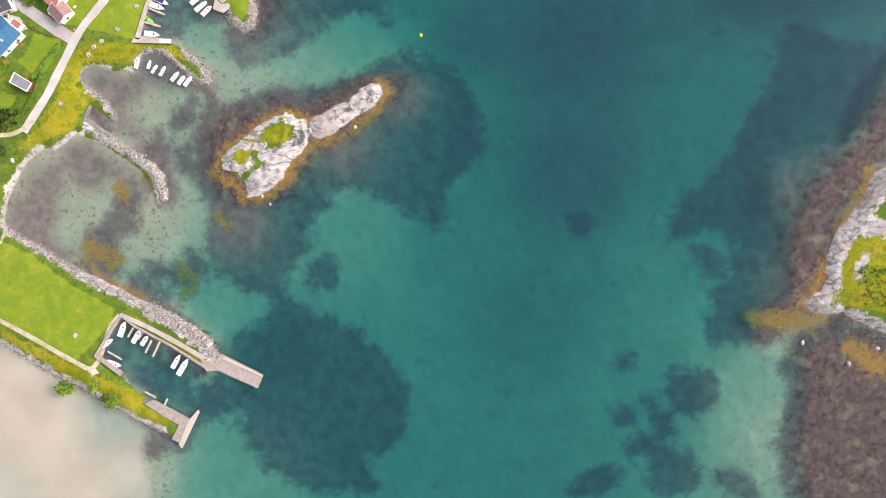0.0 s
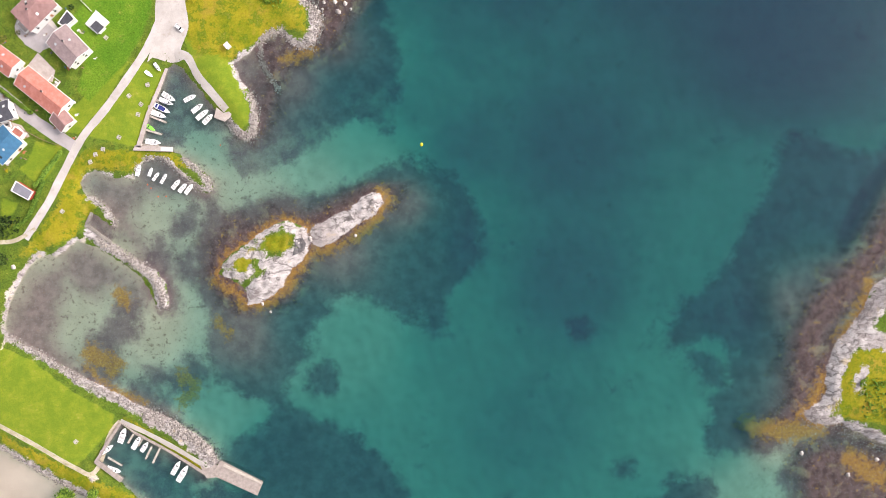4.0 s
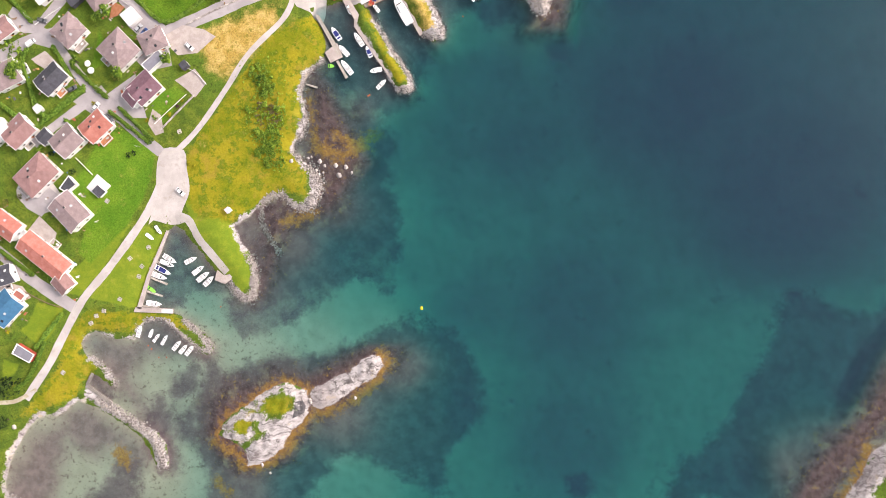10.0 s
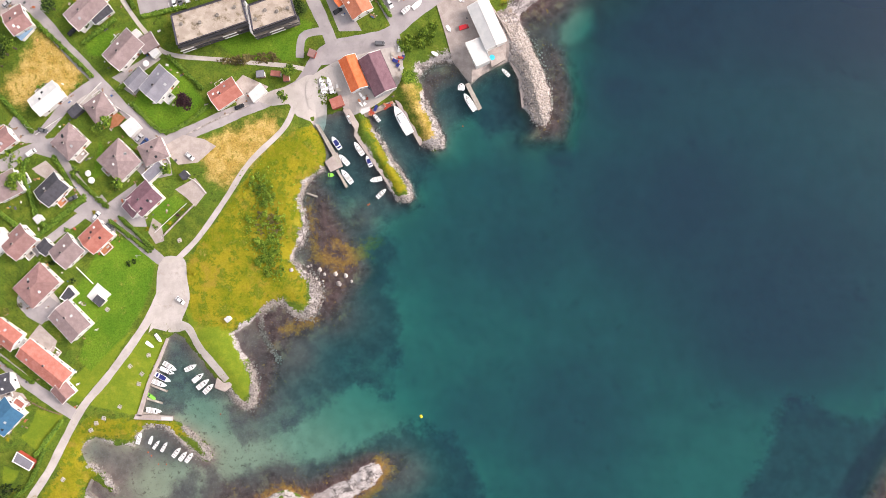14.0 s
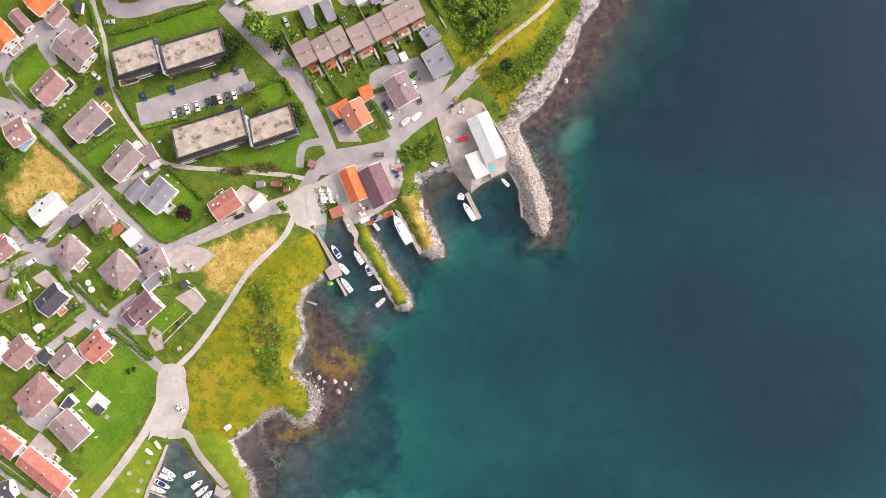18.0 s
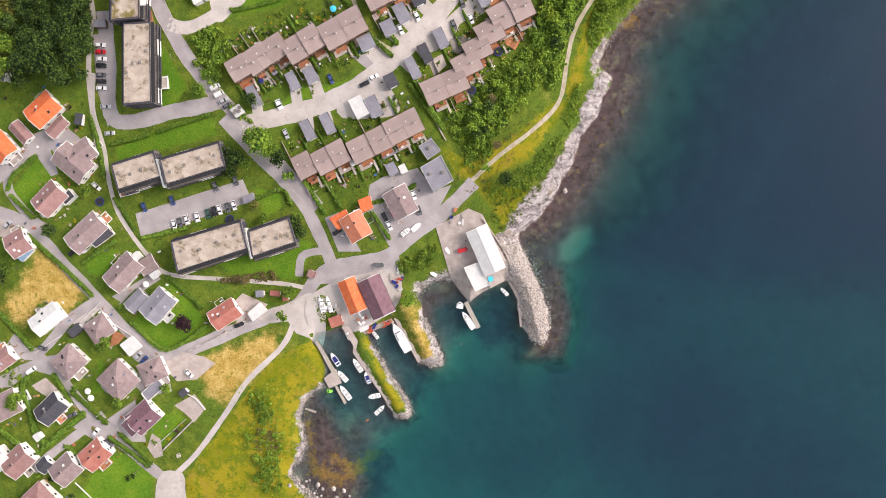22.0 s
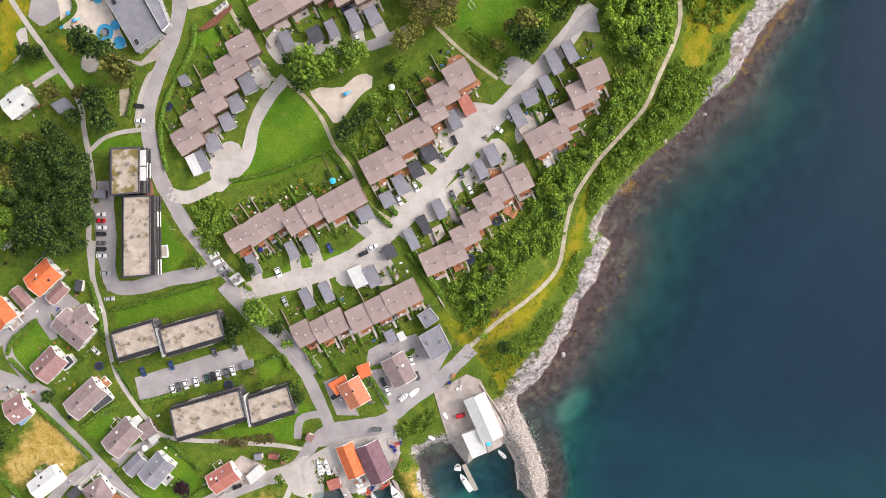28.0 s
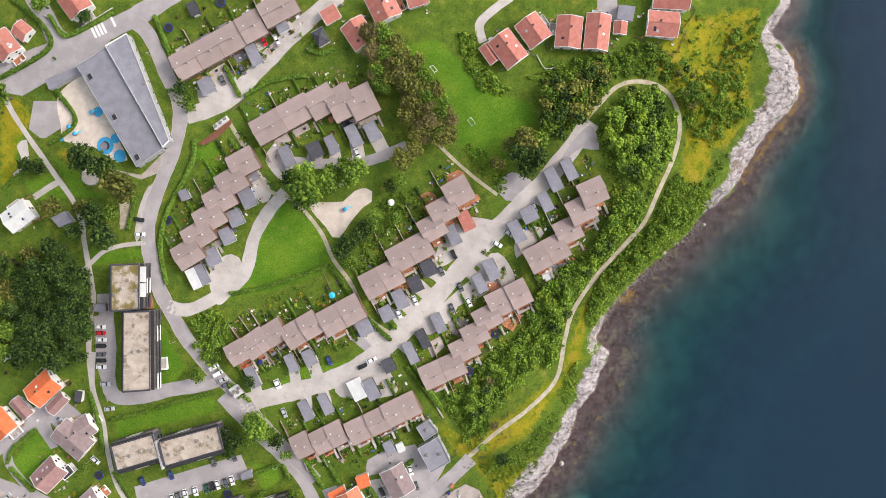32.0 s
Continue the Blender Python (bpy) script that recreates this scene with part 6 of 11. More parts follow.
def flat_building(outline, height, name, roof_mat, wall_mat, label, category, rim=0.5, rim_mat=None, vents=3, bands=True, moss=False, lift=0.0):
    """A flat-roofed block with a raised rim; its walls carry bands of windows."""
    cx, cy = sum(p[0] for p in outline) / len(outline), sum(p[1] for p in outline) / len(outline)
    z = max(gz(cx, cy), 0.2) + lift
    loc = [(x - cx, y - cy) for x, y in outline]
    if sum(p[0] * q[1] - q[0] * p[1] for p, q in zip(loc, loc[1:] + loc[:1])) < 0:
        loc = loc[::-1]
    top = stand(name, cx, cy, z, 0, label, category)
    r = max(math.hypot(*p) for p in loc)
    part("wall", Shape().prism([(x * (1 - 0.3 / r), y * (1 - 0.3 / r)) for x, y in loc], -3.0, height - 0.1), wall_mat, top)
    inner = [(x * (1 - rim * 1.6 / r), y * (1 - rim * 1.6 / r)) for x, y in loc]
    part("roof", Shape().prism(loc, height - 0.1, height + 0.1), roof_mat, top)
    if rim:
        s, n = Shape(), len(loc)
        pts = [(x, y, height + 0.1) for x, y in loc] + [(x, y, height + 0.45) for x, y in loc] + [(x, y, height + 0.45) for x, y in inner] + [(x, y, height + 0.1) for x, y in inner]
        s.add(pts, [(k * n + i, k * n + (i + 1) % n, (k + 1) * n + (i + 1) % n, (k + 1) * n + i) for k in range(3) for i in range(n)])
        part("parapet", s, rim_mat or wall_mat, top)
    rnd = random.Random(int(abs(cx * 7 + cy * 3)))
    for k in range(vents):
        u, v = (k + 0.5) / vents, 0.35 + 0.3 * rnd.random()
        ax, ay = loc[0][0] + (loc[1][0] - loc[0][0]) * u, loc[0][1] + (loc[1][1] - loc[0][1]) * u
        bx, by = loc[3][0] + (loc[2][0] - loc[3][0]) * u, loc[3][1] + (loc[2][1] - loc[3][1]) * u
        x, y = ax + (bx - ax) * v, ay + (by - ay) * v
        vt = part("roof_vent", Shape().tube(x, y, height, height + 0.9, 0.55, 0.5, 10), METAL_PALE, top, "galvanised roof vent")
        part("hood", Shape().tube(x, y, height + 0.9, height + 1.1, 0.8, 0.6, 10), CONCRETE_DARK, vt)
    if bands:
        n = len(loc)
        for i in range(n):
            (x0, y0), (x1, y1) = loc[i], loc[(i + 1) % n]
            le = math.hypot(x1 - x0, y1 - y0)
            t = math.atan2(y1 - y0, x1 - x0)
            cnt = int(le / 4.4)
            nx, ny = math.sin(t), -math.cos(t)
            for storey in range(max(1, int(height / 2.9))):
                for k in range(cnt):
                    u = (k + 0.5) / cnt
                    window(top, (x0 + (x1 - x0) * u) * (1 - 0.26 / r), (y0 + (y1 - y0) * u) * (1 - 0.26 / r), 0.8 + storey * 2.8, t, 1.5, 0.95, wall_mat is WALL_DARK)
    return top


GARAGES = []


def shed(c, sx, sy, turn, roof="felt", wall="grey", height=2.6, name="garage"):
    """A small garage or shed with a lean-to roof."""
    z = gz(*c)
    if name == "garage":
        GARAGES.append((c[0], c[1], min(sx, sy)))
    top = stand(name, c[0], c[1], z, turn, f"{wall} boarded {name} with a {TONES[roof]} roof", name)
    X, Y = sx / 2, sy / 2
    part("wall", Shape().add([(-X + .2, -Y + .2, -1.5), (X - .2, -Y + .2, -1.5), (X - .2, Y - .2, -1.5), (-X + .2, Y - .2, -1.5), (-X + .2, -Y + .2, height), (X - .2, -Y + .2, height + .4), (X - .2, Y - .2, height + .4), (-X + .2, Y - .2, height)],
                             [(3, 2, 1, 0), (0, 1, 5, 4), (1, 2, 6, 5), (2, 3, 7, 6), (3, 0, 4, 7), (4, 5, 6, 7)]), WALLS[wall], top)
    part("roof", Shape().slab([(-X, -Y, height + .16), (X, -Y, height + .56), (X, Y, height + .56), (-X, Y, height + .16)], 0.16), COLOURS[roof], top)
    for sg in (1, -1):
        part("roof_edge", Shape().box(0, sg * (Y + 0.03), height + 0.1, 2 * X, 0.07, 0.3), TRIM_WHITE if roof == "white" else METAL_DARK, top)
    part("door", Shape().box(X - 0.2, 0, 0, 0.12, sy * 0.62, 2.1), TRIM_WHITE, top, "white panelled garage door")
    return top


# ---- roads, paths and courts ----
ribbon("road_east_lane", [(-213.5, 278.9), (-188.5, 270.7), (-170.1, 250.8), (-158.1, 238.0), (-143.7, 222.5), (-127.0, 209.3)], 5.2, ASPHALT, "grey asphalt residential road", "road")
ribbon("road_middle", [(-195.9, 219.9), (-178.6, 207.5), (-162.0, 186.2), (-145.4, 169.7), (-131.9, 158.2)], 4.6, ASPHALT, "grey asphalt residential lane", "road")
ribbon("road_side", [(-210.9, 219.9), (-193.5, 213.7), (-183.5, 213.7), (-169.4, 228.6), (-158.1, 236.1)], 4.4, ASPHALT, "grey asphalt side lane", "road")
ribbon("road_cross", [(-186.3, 161.5), (-176.7, 170.1), (-162.1, 181.2), (-155.8, 186.2)], 3.8, ASPHALT, "grey asphalt drive between hedges", "road")
ribbon("road_block", [(-205.9, 284.9), (-193.4, 294.7), (-180.9, 302.4), (-170.7, 310.3)], 5.0, ASPHALT, "grey asphalt drive past the houses", "road")
ribbon("road_yard_lane", [(-193.4, 294.7), (-194.7, 284.9), (-183.7, 271.5), (-176.6, 267.4)], 4.0, ASPHALT, "grey asphalt lane round the lawn", "road")
ribbon("road_shore", [(-128.2, 155.0), (-135.7, 136.2), (-143.4, 123.8), (-156.6, 106.3), (-168.4, 92.4), (-177.4, 76.1), (-183.7, 63.5), (-194.3, 48.3)], 3.5, GRAVEL, "pale gravel shore road", "road")
ribbon("road_to_cove", [(-213.6, 121.6), (-204.1, 114.0), (-189.8, 101.4), (-171.8, 89.2)], 5.4, ASPHALT, "grey asphalt road to the cove", "road")
ribbon("road_harbour", [(-127.0, 210.8), (-114.4, 216.3), (-97.1, 223.8), (-82.3, 230.0), (-69.7, 235.0), (-62.0, 246.2), (-51.9, 252.3), (-32.0, 256.0), (-19.6, 265.7), (-7.4, 274.3), (7.3, 288.9)], 6.0, ASPHALT, "grey asphalt harbour road", "road")
ribbon("road_main", [(-136.4, 474.2), (-131.0, 469.4), (-124.0, 455.1), (-117.1, 438.6), (-118.5, 424.4), (-124.0, 410.1), (-129.1, 395.7), (-130.3, 383.8), (-127.8, 369.5), (-123.9, 357.5), (-114.5, 340.7), (-103.2, 325.9), (-91.3, 313.7), (-74.7, 293.6), (-60.5, 277.8)], 5.7, ASPHALT, "winding grey asphalt main road", "road", kerb=CONCRETE)
ribbon("road_main_south", [(-100.4, 315.7), (-88.4, 302.6), (-75.7, 289.8), (-66.6, 278.1), (-58.1, 261.0), (-54.4, 251.1)], 5.4, ASPHALT, "winding grey asphalt main road", "road")
ribbon("road_north_west", [(-205.2, 448.0), (-180.2, 458.7), (-155.7, 468.2), (-136.5, 476.6), (-114.9, 489.6)], 8.4, ASPHALT, "wide asphalt road with a crossing", "road")
ribbon("road_north_side", [(-183.5, 490.6), (-176.2, 478.8), (-170.2, 466.9), (-169.1, 463.4)], 8.0, ASPHALT, "grey asphalt side street", "road")
ribbon("road_terraces", [(-92.5, 312.4), (-74.3, 316.8), (-54.7, 322.8), (-35.2, 333.8), (-16.1, 351.4), (2.9, 373.3), (19.2, 391.4), (35.3, 408.0), (46.6, 422.0), (54.6, 433.7)], 7.8, GRAVEL, "broad pale gravelled terrace road", "road")
ribbon("road_triangle", [(-122.6, 354.8), (-114.5, 353.0), (-103.7, 357.7), (-90.6, 367.4), (-85.7, 384.3), (-79.7, 395.1), (-72.5, 403.5)], 5.4, GRAVEL, "pale road along the green", "road")
ribbon("road_upper", [(-114.2, 435.0), (-97.6, 441.1), (-81.0, 457.7), (-66.5, 471.5), (-50.0, 485.4)], 7.0, GRAVEL, "pale road between upper terraces", "road")
ribbon("road_grove", [(-73.8, 416.6), (-57.1, 415.5), (-38.0, 416.9), (-21.4, 423.4)], 4.4, ASPHALT, "asphalt lane under the trees", "road")
ribbon("road_apartments", [(-148.9, 359.6), (-148.1, 340.2), (-149.1, 317.6), (-140.6, 314.0), (-123.0, 318.1), (-110.7, 320.3), (-100.5, 322.9)], 6.4, ASPHALT, "asphalt drive round the apartment block", "road")
ribbon("road_cul_de_sac", [(-69.5, 247.4), (-68.1, 256.1), (-61.8, 258.5), (-55.6, 258.5)], 3.4, ASPHALT, "asphalt turning loop", "road")
ribbon("road_loop_house", [(26.2, 489.1), (13.4, 479.5), (8.3, 473.6), (10.0, 466.5)], 3.6, GRAVEL, "pale drive to the red-roofed houses", "road")
ribbon("road_red_houses", [(61.2, 491.5), (61.4, 479.8), (62.2, 475.2)], 8.0, ASPHALT, "asphalt forecourt street", "road")
ribbon("path_meadow", [(-72.3, 226.3), (-77.3, 216.3), (-92.2, 201.3), (-102.4, 186.2), (-115.2, 168.5), (-125.5, 158.3)], 2.4, GRAVEL, "pale gravel footpath through the meadow", "path")
ribbon("path_apartments", [(-155.0, 334.3), (-156.5, 318.4), (-152.6, 301.9), (-151.6, 292.2), (-148.0, 277.6), (-142.1, 266.7), (-133.8, 255.7), (-125.6, 248.4), (-101.5, 246.1), (-77.1, 244.2), (-67.1, 242.5)], 1.9, GRAVEL, "narrow gravel footpath", "path")
ribbon("path_coast", [(6.4, 289.7), (18.5, 300.7), (33.1, 312.0), (44.1, 324.3), (47.2, 341.9), (50.2, 354.5), (59.2, 369.2), (69.4, 381.3), (78.3, 392.1), (83.9, 405.1), (91.5, 422.0), (93.5, 434.1), (90.1, 444.7), (82.5, 450.2), (72.5, 450.9), (65.2, 448.1), (59.2, 442.0), (53.9, 436.1)], 1.8, TRODDEN, "pale winding gravel coast path", "path")
ribbon("path_green", [(-72.5, 402.3), (-64.0, 395.3), (-56.6, 385.8), (-51.7, 375.2), (-44.7, 365.7), (-37.7, 351.2), (-28.0, 344.1)], 1.7, TRODDEN, "narrow gravel path by the green", "path")
ribbon("path_pitch", [(-9.5, 425.3), (-2.4, 418.3), (7.1, 410.2), (16.7, 403.2)], 1.4, TRODDEN, "narrow trodden path", "path")
ribbon("path_upper", [(-96.3, 432.8), (-88.1, 418.8), (-81.0, 405.8), (-76.1, 402.3)], 1.6, TRODDEN, "narrow gravel path behind the gardens", "path")
ribbon("path_west", [(-193.2, 442.4), (-189.8, 435.7), (-183.0, 425.5), (-176.6, 416.8), (-170.5, 408.6), (-163.7, 399.9), (-160.6, 394.1), (-158.4, 388.3), (-157.8, 382.3)] + [(-153.7, 359.6), (-155.3, 349.9), (-157.3, 330.0), (-156.0, 304.8)], 2.2, GRAVEL, "gravel footpath along the wood", "path")
ribbon("path_west_link", [(-158.2, 369.0), (-153.7, 373.5), (-148.9, 377.6), (-141.5, 380.1), (-131.2, 381.4)], 1.8, GRAVEL, "gravel footpath link", "path")
ribbon("path_field", [(-216.9, -30.1), (-206.9, -36.0), (-191.8, -44.3), (-174.1, -54.6), (-165.3, -57.2), (-158.5, -40.8), (-153.3, -34.0)], 2.0, TRODDEN, "trodden path round the field", "path")
ribbon("path_mole", [(-153.3, -34.0), (-140.6, -39.7), (-125.4, -47.9), (-111.5, -56.3)], 2.2, GRAVEL, "gravel track on the mole", "path")
ribbon("path_cove", [(-207.4, 46.8), (-199.8, 47.2), (-193.2, 50.3), (-189.3, 52.8)], 1.8, TRODDEN, "gravel track to the beach", "path")
ribbon("path_slip", [(-128.2, 129.9), (-120.7, 128.7), (-115.8, 119.9), (-109.6, 112.3), (-103.4, 104.8)], 3.6, GRAVEL, "gravel slipway track", "path")
ribbon("path_grey_gate", [(-180.5, 400.1), (-173.2, 404.9), (-169.4, 406.9)], 2.6, GRAVEL, "short gravel drive", "path")

court("parking_fork", [(-137.9, 126.2), (-134.5, 138.7), (-133.7, 153.8), (-130.7, 160.0), (-121.7, 159.2), (-120.5, 151.2), (-119.3, 141.1), (-123.2, 131.2), (-122.0, 127.4), (-128.3, 126.2), (-135.8, 128.2)], GRAVEL, "worn pale gravel parking place", "parking place")
court("parking_apartments", [(-139.6, 274.7), (-92.7, 289.7), (-89.2, 281.3), (-92.9, 278.9), (-137.3, 264.2)], ASPHALT, "asphalt car park with marked bays", "parking place")
court("parking_north", [(-154.1, 349.9), (-146.7, 351.2), (-146.6, 317.6), (-150.7, 312.0), (-154.0, 327.6)], ASPHALT, "asphalt car bays beside the apartment block", "parking place")
court("yard_shed", [(-9.3, 269.4), (4.9, 277.5), (11.0, 275.0), (22.1, 253.4), (22.1, 246.1), (14.3, 242.2), (9.9, 239.7), (5.5, 235.8), (-2.4, 246.1)], CONCRETE, "pale concrete quay yard", "quay yard", lift=0.40, cell=1.5)
court("yard_boats", [(-66.0, 226.3), (-65.9, 237.5), (-52.0, 246.2), (-42.0, 248.6), (-27.0, 251.0), (-24.1, 243.7), (-27.1, 233.8), (-42.0, 223.9), (-49.6, 223.9), (-54.6, 233.8), (-62.2, 223.8)], GRAVEL, "gravel boatyard", "boatyard", lift=0.40, cell=1.5)
court("harbour_apron", [(-65.8, 243.7), (-62.0, 249.9), (-54.4, 254.1), (-39.4, 256.0), (-25.8, 258.4), (-23.1, 247.3), (-27.0, 245.6), (-52.0, 244.7)], ASPHALT, "worn pale asphalt apron before the boathouses", "forecourt", lift=0.16)
court("harbour_fork", [(-89.3, 229.8), (-80.5, 233.6), (-73.7, 235.7), (-64.2, 240.1), (-57.9, 231.3), (-60.4, 215.0), (-65.4, 220.0), (-71.2, 222.2), (-74.7, 227.4), (-81.7, 226.6)], GRAVEL, "worn pale gravel fork of the harbour road", "forecourt", lift=0.13)
court("meadow_gate", [(-130.7, 208.3), (-120.7, 213.8), (-111.5, 211.8), (-106.6, 208.8), (-114.7, 201.7), (-123.4, 200.7)], CONCRETE, "pale paved junction by the meadow", "forecourt", lift=0.14)
court("yard_grey_houses", [(-38.0, 287.6), (-31.8, 291.2), (-17.2, 294.9), (-9.8, 285.3), (-2.5, 287.7), (-12.3, 269.4), (-29.5, 260.9), (-39.3, 278.0)], ASPHALT, "asphalt forecourt", "forecourt", lift=0.05)
court("yard_orange", [(-58.0, 273.2), (-51.7, 275.7), (-41.9, 258.5), (-51.9, 258.5)], ASPHALT, "asphalt forecourt", "forecourt", lift=0.05)
court("yard_school", [(-180.9, 441.2), (-183.0, 429.3), (-178.1, 425.5), (-175.7, 425.5), (-164.7, 432.5), (-165.7, 436.8), (-168.6, 441.1)], ASPHALT, "asphalt school car park", "parking place")
court("yard_school_front", [(-145.9, 412.3), (-133.7, 410.0), (-125.2, 418.4), (-121.5, 421.5), (-125.2, 411.3), (-133.7, 408.1)], CONCRETE, "paved school entrance", "forecourt")
court("playground_sand", [(-170.1, 443.3), (-158.8, 452.1), (-155.4, 447.8), (-146.0, 429.7), (-139.6, 416.2), (-144.2, 415.2), (-155.5, 422.3), (-167.5, 424.2), (-169.0, 430.5)], SAND, "sandy playground", "playground", lift=0.12)
court("school_forecourt", [(-197.9, 448.0), (-180.3, 456.6), (-163.0, 465.6), (-149.7, 470.4), (-146.1, 464.2), (-160.7, 455.7), (-173.6, 450.0), (-185.7, 443.3), (-193.0, 444.5)], ASPHALT, "asphalt forecourt before the school", "forecourt", lift=0.08)
court("tide_pool", [(-72.9, 47.3), (-69.9, 47.7), (-68.6, 45.2), (-69.4, 42.2), (-72.0, 40.7), (-74.5, 39.7), (-73.5, 43.2)], WET_ROCK, "dark wet hollow in the skerry", "rock pool", lift=0.06, cell=1.0)
court("playground_lower", [(-62.1, 397.8), (-57.9, 399.5), (-53.0, 399.3), (-48.1, 399.7), (-43.4, 404.0), (-38.5, 405.5), (-35.8, 404.1), (-36.0, 399.8), (-39.6, 397.3), (-45.0, 390.6), (-49.1, 384.5), (-52.2, 384.7), (-55.3, 389.3), (-59.0, 393.0)], SAND, "sandy playground", "playground", lift=0.12)
def ring_court(name, c, r, mat, label, category, lift):
    return court(name, [(c[0] + r * math.cos(0.314 * k), c[1] + r * math.sin(0.314 * k)) for k in range(20)], mat, label, category, lift)


ring_court("blue_surface", (-149.3, 422.3), 3.7, BLUE_PLAY, "round blue rubber play surface", "play surface", 0.20)
ring_court("blue_surface_small", (-142.9, 418.0), 2.7, BLUE_PLAY, "round blue rubber play surface", "play surface", 0.21)
ring_court("blue_surface_edge", (-144.8, 425.3), 2.1, BLUE_PLAY, "round blue rubber play surface", "play surface", 0.22)
ring_court("blue_surface_ring", (-152.5, 436.6), 2.1, BLUE_PLAY, "round blue rubber play surface", "play surface", 0.20)
court("gravel_bay", [(-188.4, 422.1), (-186.4, 424.3), (-184.0, 424.8), (-182.8, 415.4), (-183.0, 411.8), (-186.4, 409.2), (-188.6, 408.2), (-189.8, 410.1), (-186.4, 413.5), (-186.4, 417.3)], GRAVEL, "pale gravel bay beside a track", "forecourt", lift=0.09)
court("lay_by", [(-130.7, 405.1), (-125.9, 407.0), (-123.5, 405.6), (-126.1, 400.4), (-130.0, 394.1), (-132.7, 385.0), (-135.2, 381.6), (-135.8, 387.1), (-134.4, 396.0)], GRAVEL, "pale gravel lay-by along the road", "lay-by", lift=0.09)
court("worn_patch", [(-142.8, 397.9), (-138.5, 398.9), (-138.5, 388.8), (-142.1, 386.9)], TRODDEN, "bare trodden earth under trees", "bare patch", lift=0.09)
ring_court("sandpit", (-155.6, 409.5), 4.0, SAND, "round sand pit edged with pale stones", "sand pit", 0.12)
ring_court("blue_surface_spot", (-168.7, 425.2), 1.1, BLUE_PLAY, "small round blue rubber play surface", "play surface", 0.20)
ring_court("blue_surface_hub", (-149.3, 422.3), 1.9, METAL_DARK, "dark round mat in a blue play surface", "play surface", 0.24)
ring_court("grey_surface", (-150.0, 422.1), 1.7, ROOF_FELT, "round grey middle of the play surface", "play surface", 0.25)
court("yard_row_north", [(-78.6, 422.5), (-73.8, 426.1), (-69.0, 415.4), (-73.8, 408.3), (-81.0, 416.5)], GRAVEL, "gravelled garden court", "forecourt")
court("yard_row_mid", [(-84.6, 410.5), (-81.0, 409.4), (-78.5, 402.3), (-82.1, 398.7), (-88.2, 405.7)], GRAVEL, "pale gravel drive", "drive")
court("yard_row_lower", [(-102.5, 373.3), (-95.4, 377.0), (-90.6, 372.3), (-95.4, 360.2), (-101.3, 355.3), (-104.9, 364.9)], GRAVEL, "pale gravel drive", "drive")
court("yard_upper", [(-109.5, 448.1), (-103.6, 454.1), (-97.7, 456.5), (-92.9, 448.2), (-102.3, 438.7), (-108.2, 439.8)], GRAVEL, "pale gravel court", "drive")
court("turning_north", [(41.0, 413.9), (45.5, 422.7), (54.6, 432.1), (58.2, 422.1), (51.2, 422.7), (46.7, 419.7)], ASPHALT, "asphalt turning place", "turning place", lift=0.13)
court("parking_lane", [(16.6, 406.7), (22.4, 412.6), (31.8, 408.0), (26.0, 402.1), (20.2, 400.8)], ASPHALT, "asphalt car bays", "parking place", lift=0.05)
court("forecourt_terraces", [(-44.9, 341.4), (-30.4, 344.1), (-27.9, 336.8), (-37.6, 335.5)], ASPHALT, "asphalt drive", "drive", lift=0.05)
court("forecourt_west", [(-178.3, 305.6), (-168.1, 311.5), (-159.9, 304.3), (-166.2, 299.5), (-173.6, 299.5)], ASPHALT, "asphalt forecourt", "forecourt", lift=0.05)
court("forecourt_white", [(-203.4, 278.8), (-191.0, 273.9), (-187.4, 267.3), (-196.0, 264.1), (-203.5, 265.4)], CONCRETE, "pale paved forecourt", "forecourt", lift=0.05)
court("forecourt_middle", [(-145.3, 213.8), (-139.2, 216.2), (-127.1, 203.8), (-126.1, 196.2), (-137.1, 193.7), (-142.0, 198.8), (-136.9, 206.2)], ASPHALT, "asphalt forecourt", "forecourt", lift=0.05)
court("forecourt_purple", [(-154.6, 183.7), (-142.0, 192.5), (-137.9, 173.4), (-145.2, 173.5)], ASPHALT, "asphalt drive", "drive", lift=0.05)
court("forecourt_pink", [(-162.1, 179.9), (-155.8, 183.7), (-151.4, 171.0), (-155.2, 167.2), (-157.4, 173.6)], ASPHALT, "asphalt drive", "drive", lift=0.05)
court("terrace_stone", [(-125.1, 189.9), (-116.2, 194.9), (-111.3, 188.6), (-116.4, 182.3), (-120.2, 186.1)], CONCRETE, "paved garden terrace", "terrace", lift=0.3)
court("drive_brown", [(-191.5, 146.2), (-180.6, 146.2), (-175.2, 136.3), (-185.4, 131.4), (-194.5, 138.8)], GRAVEL, "gravel drive", "drive", lift=0.05)
court("terrace_white", [(-190.9, 124.0), (-185.5, 130.2), (-178.6, 122.7), (-180.2, 117.7), (-185.1, 119.0)], CONCRETE, "pale paved terrace", "terrace", lift=0.4)
court("terrace_slate", [(-185.8, 197.5), (-181.2, 201.3), (-175.2, 196.3), (-179.0, 193.3)], CONCRETE, "pale paved terrace", "terrace", lift=0.4)
court("terrace_red", [(-99.4, 235.0), (-94.4, 239.9), (-83.5, 235.0), (-89.7, 227.5), (-97.1, 226.3)], CONCRETE, "pale paved terrace", "terrace", lift=0.1)
court("drive_blue", [(-203.4, 101.4), (-194.8, 98.9), (-191.2, 93.8), (-197.4, 91.3), (-204.8, 96.4)], CONCRETE, "pale paved drive", "drive", lift=0.1)
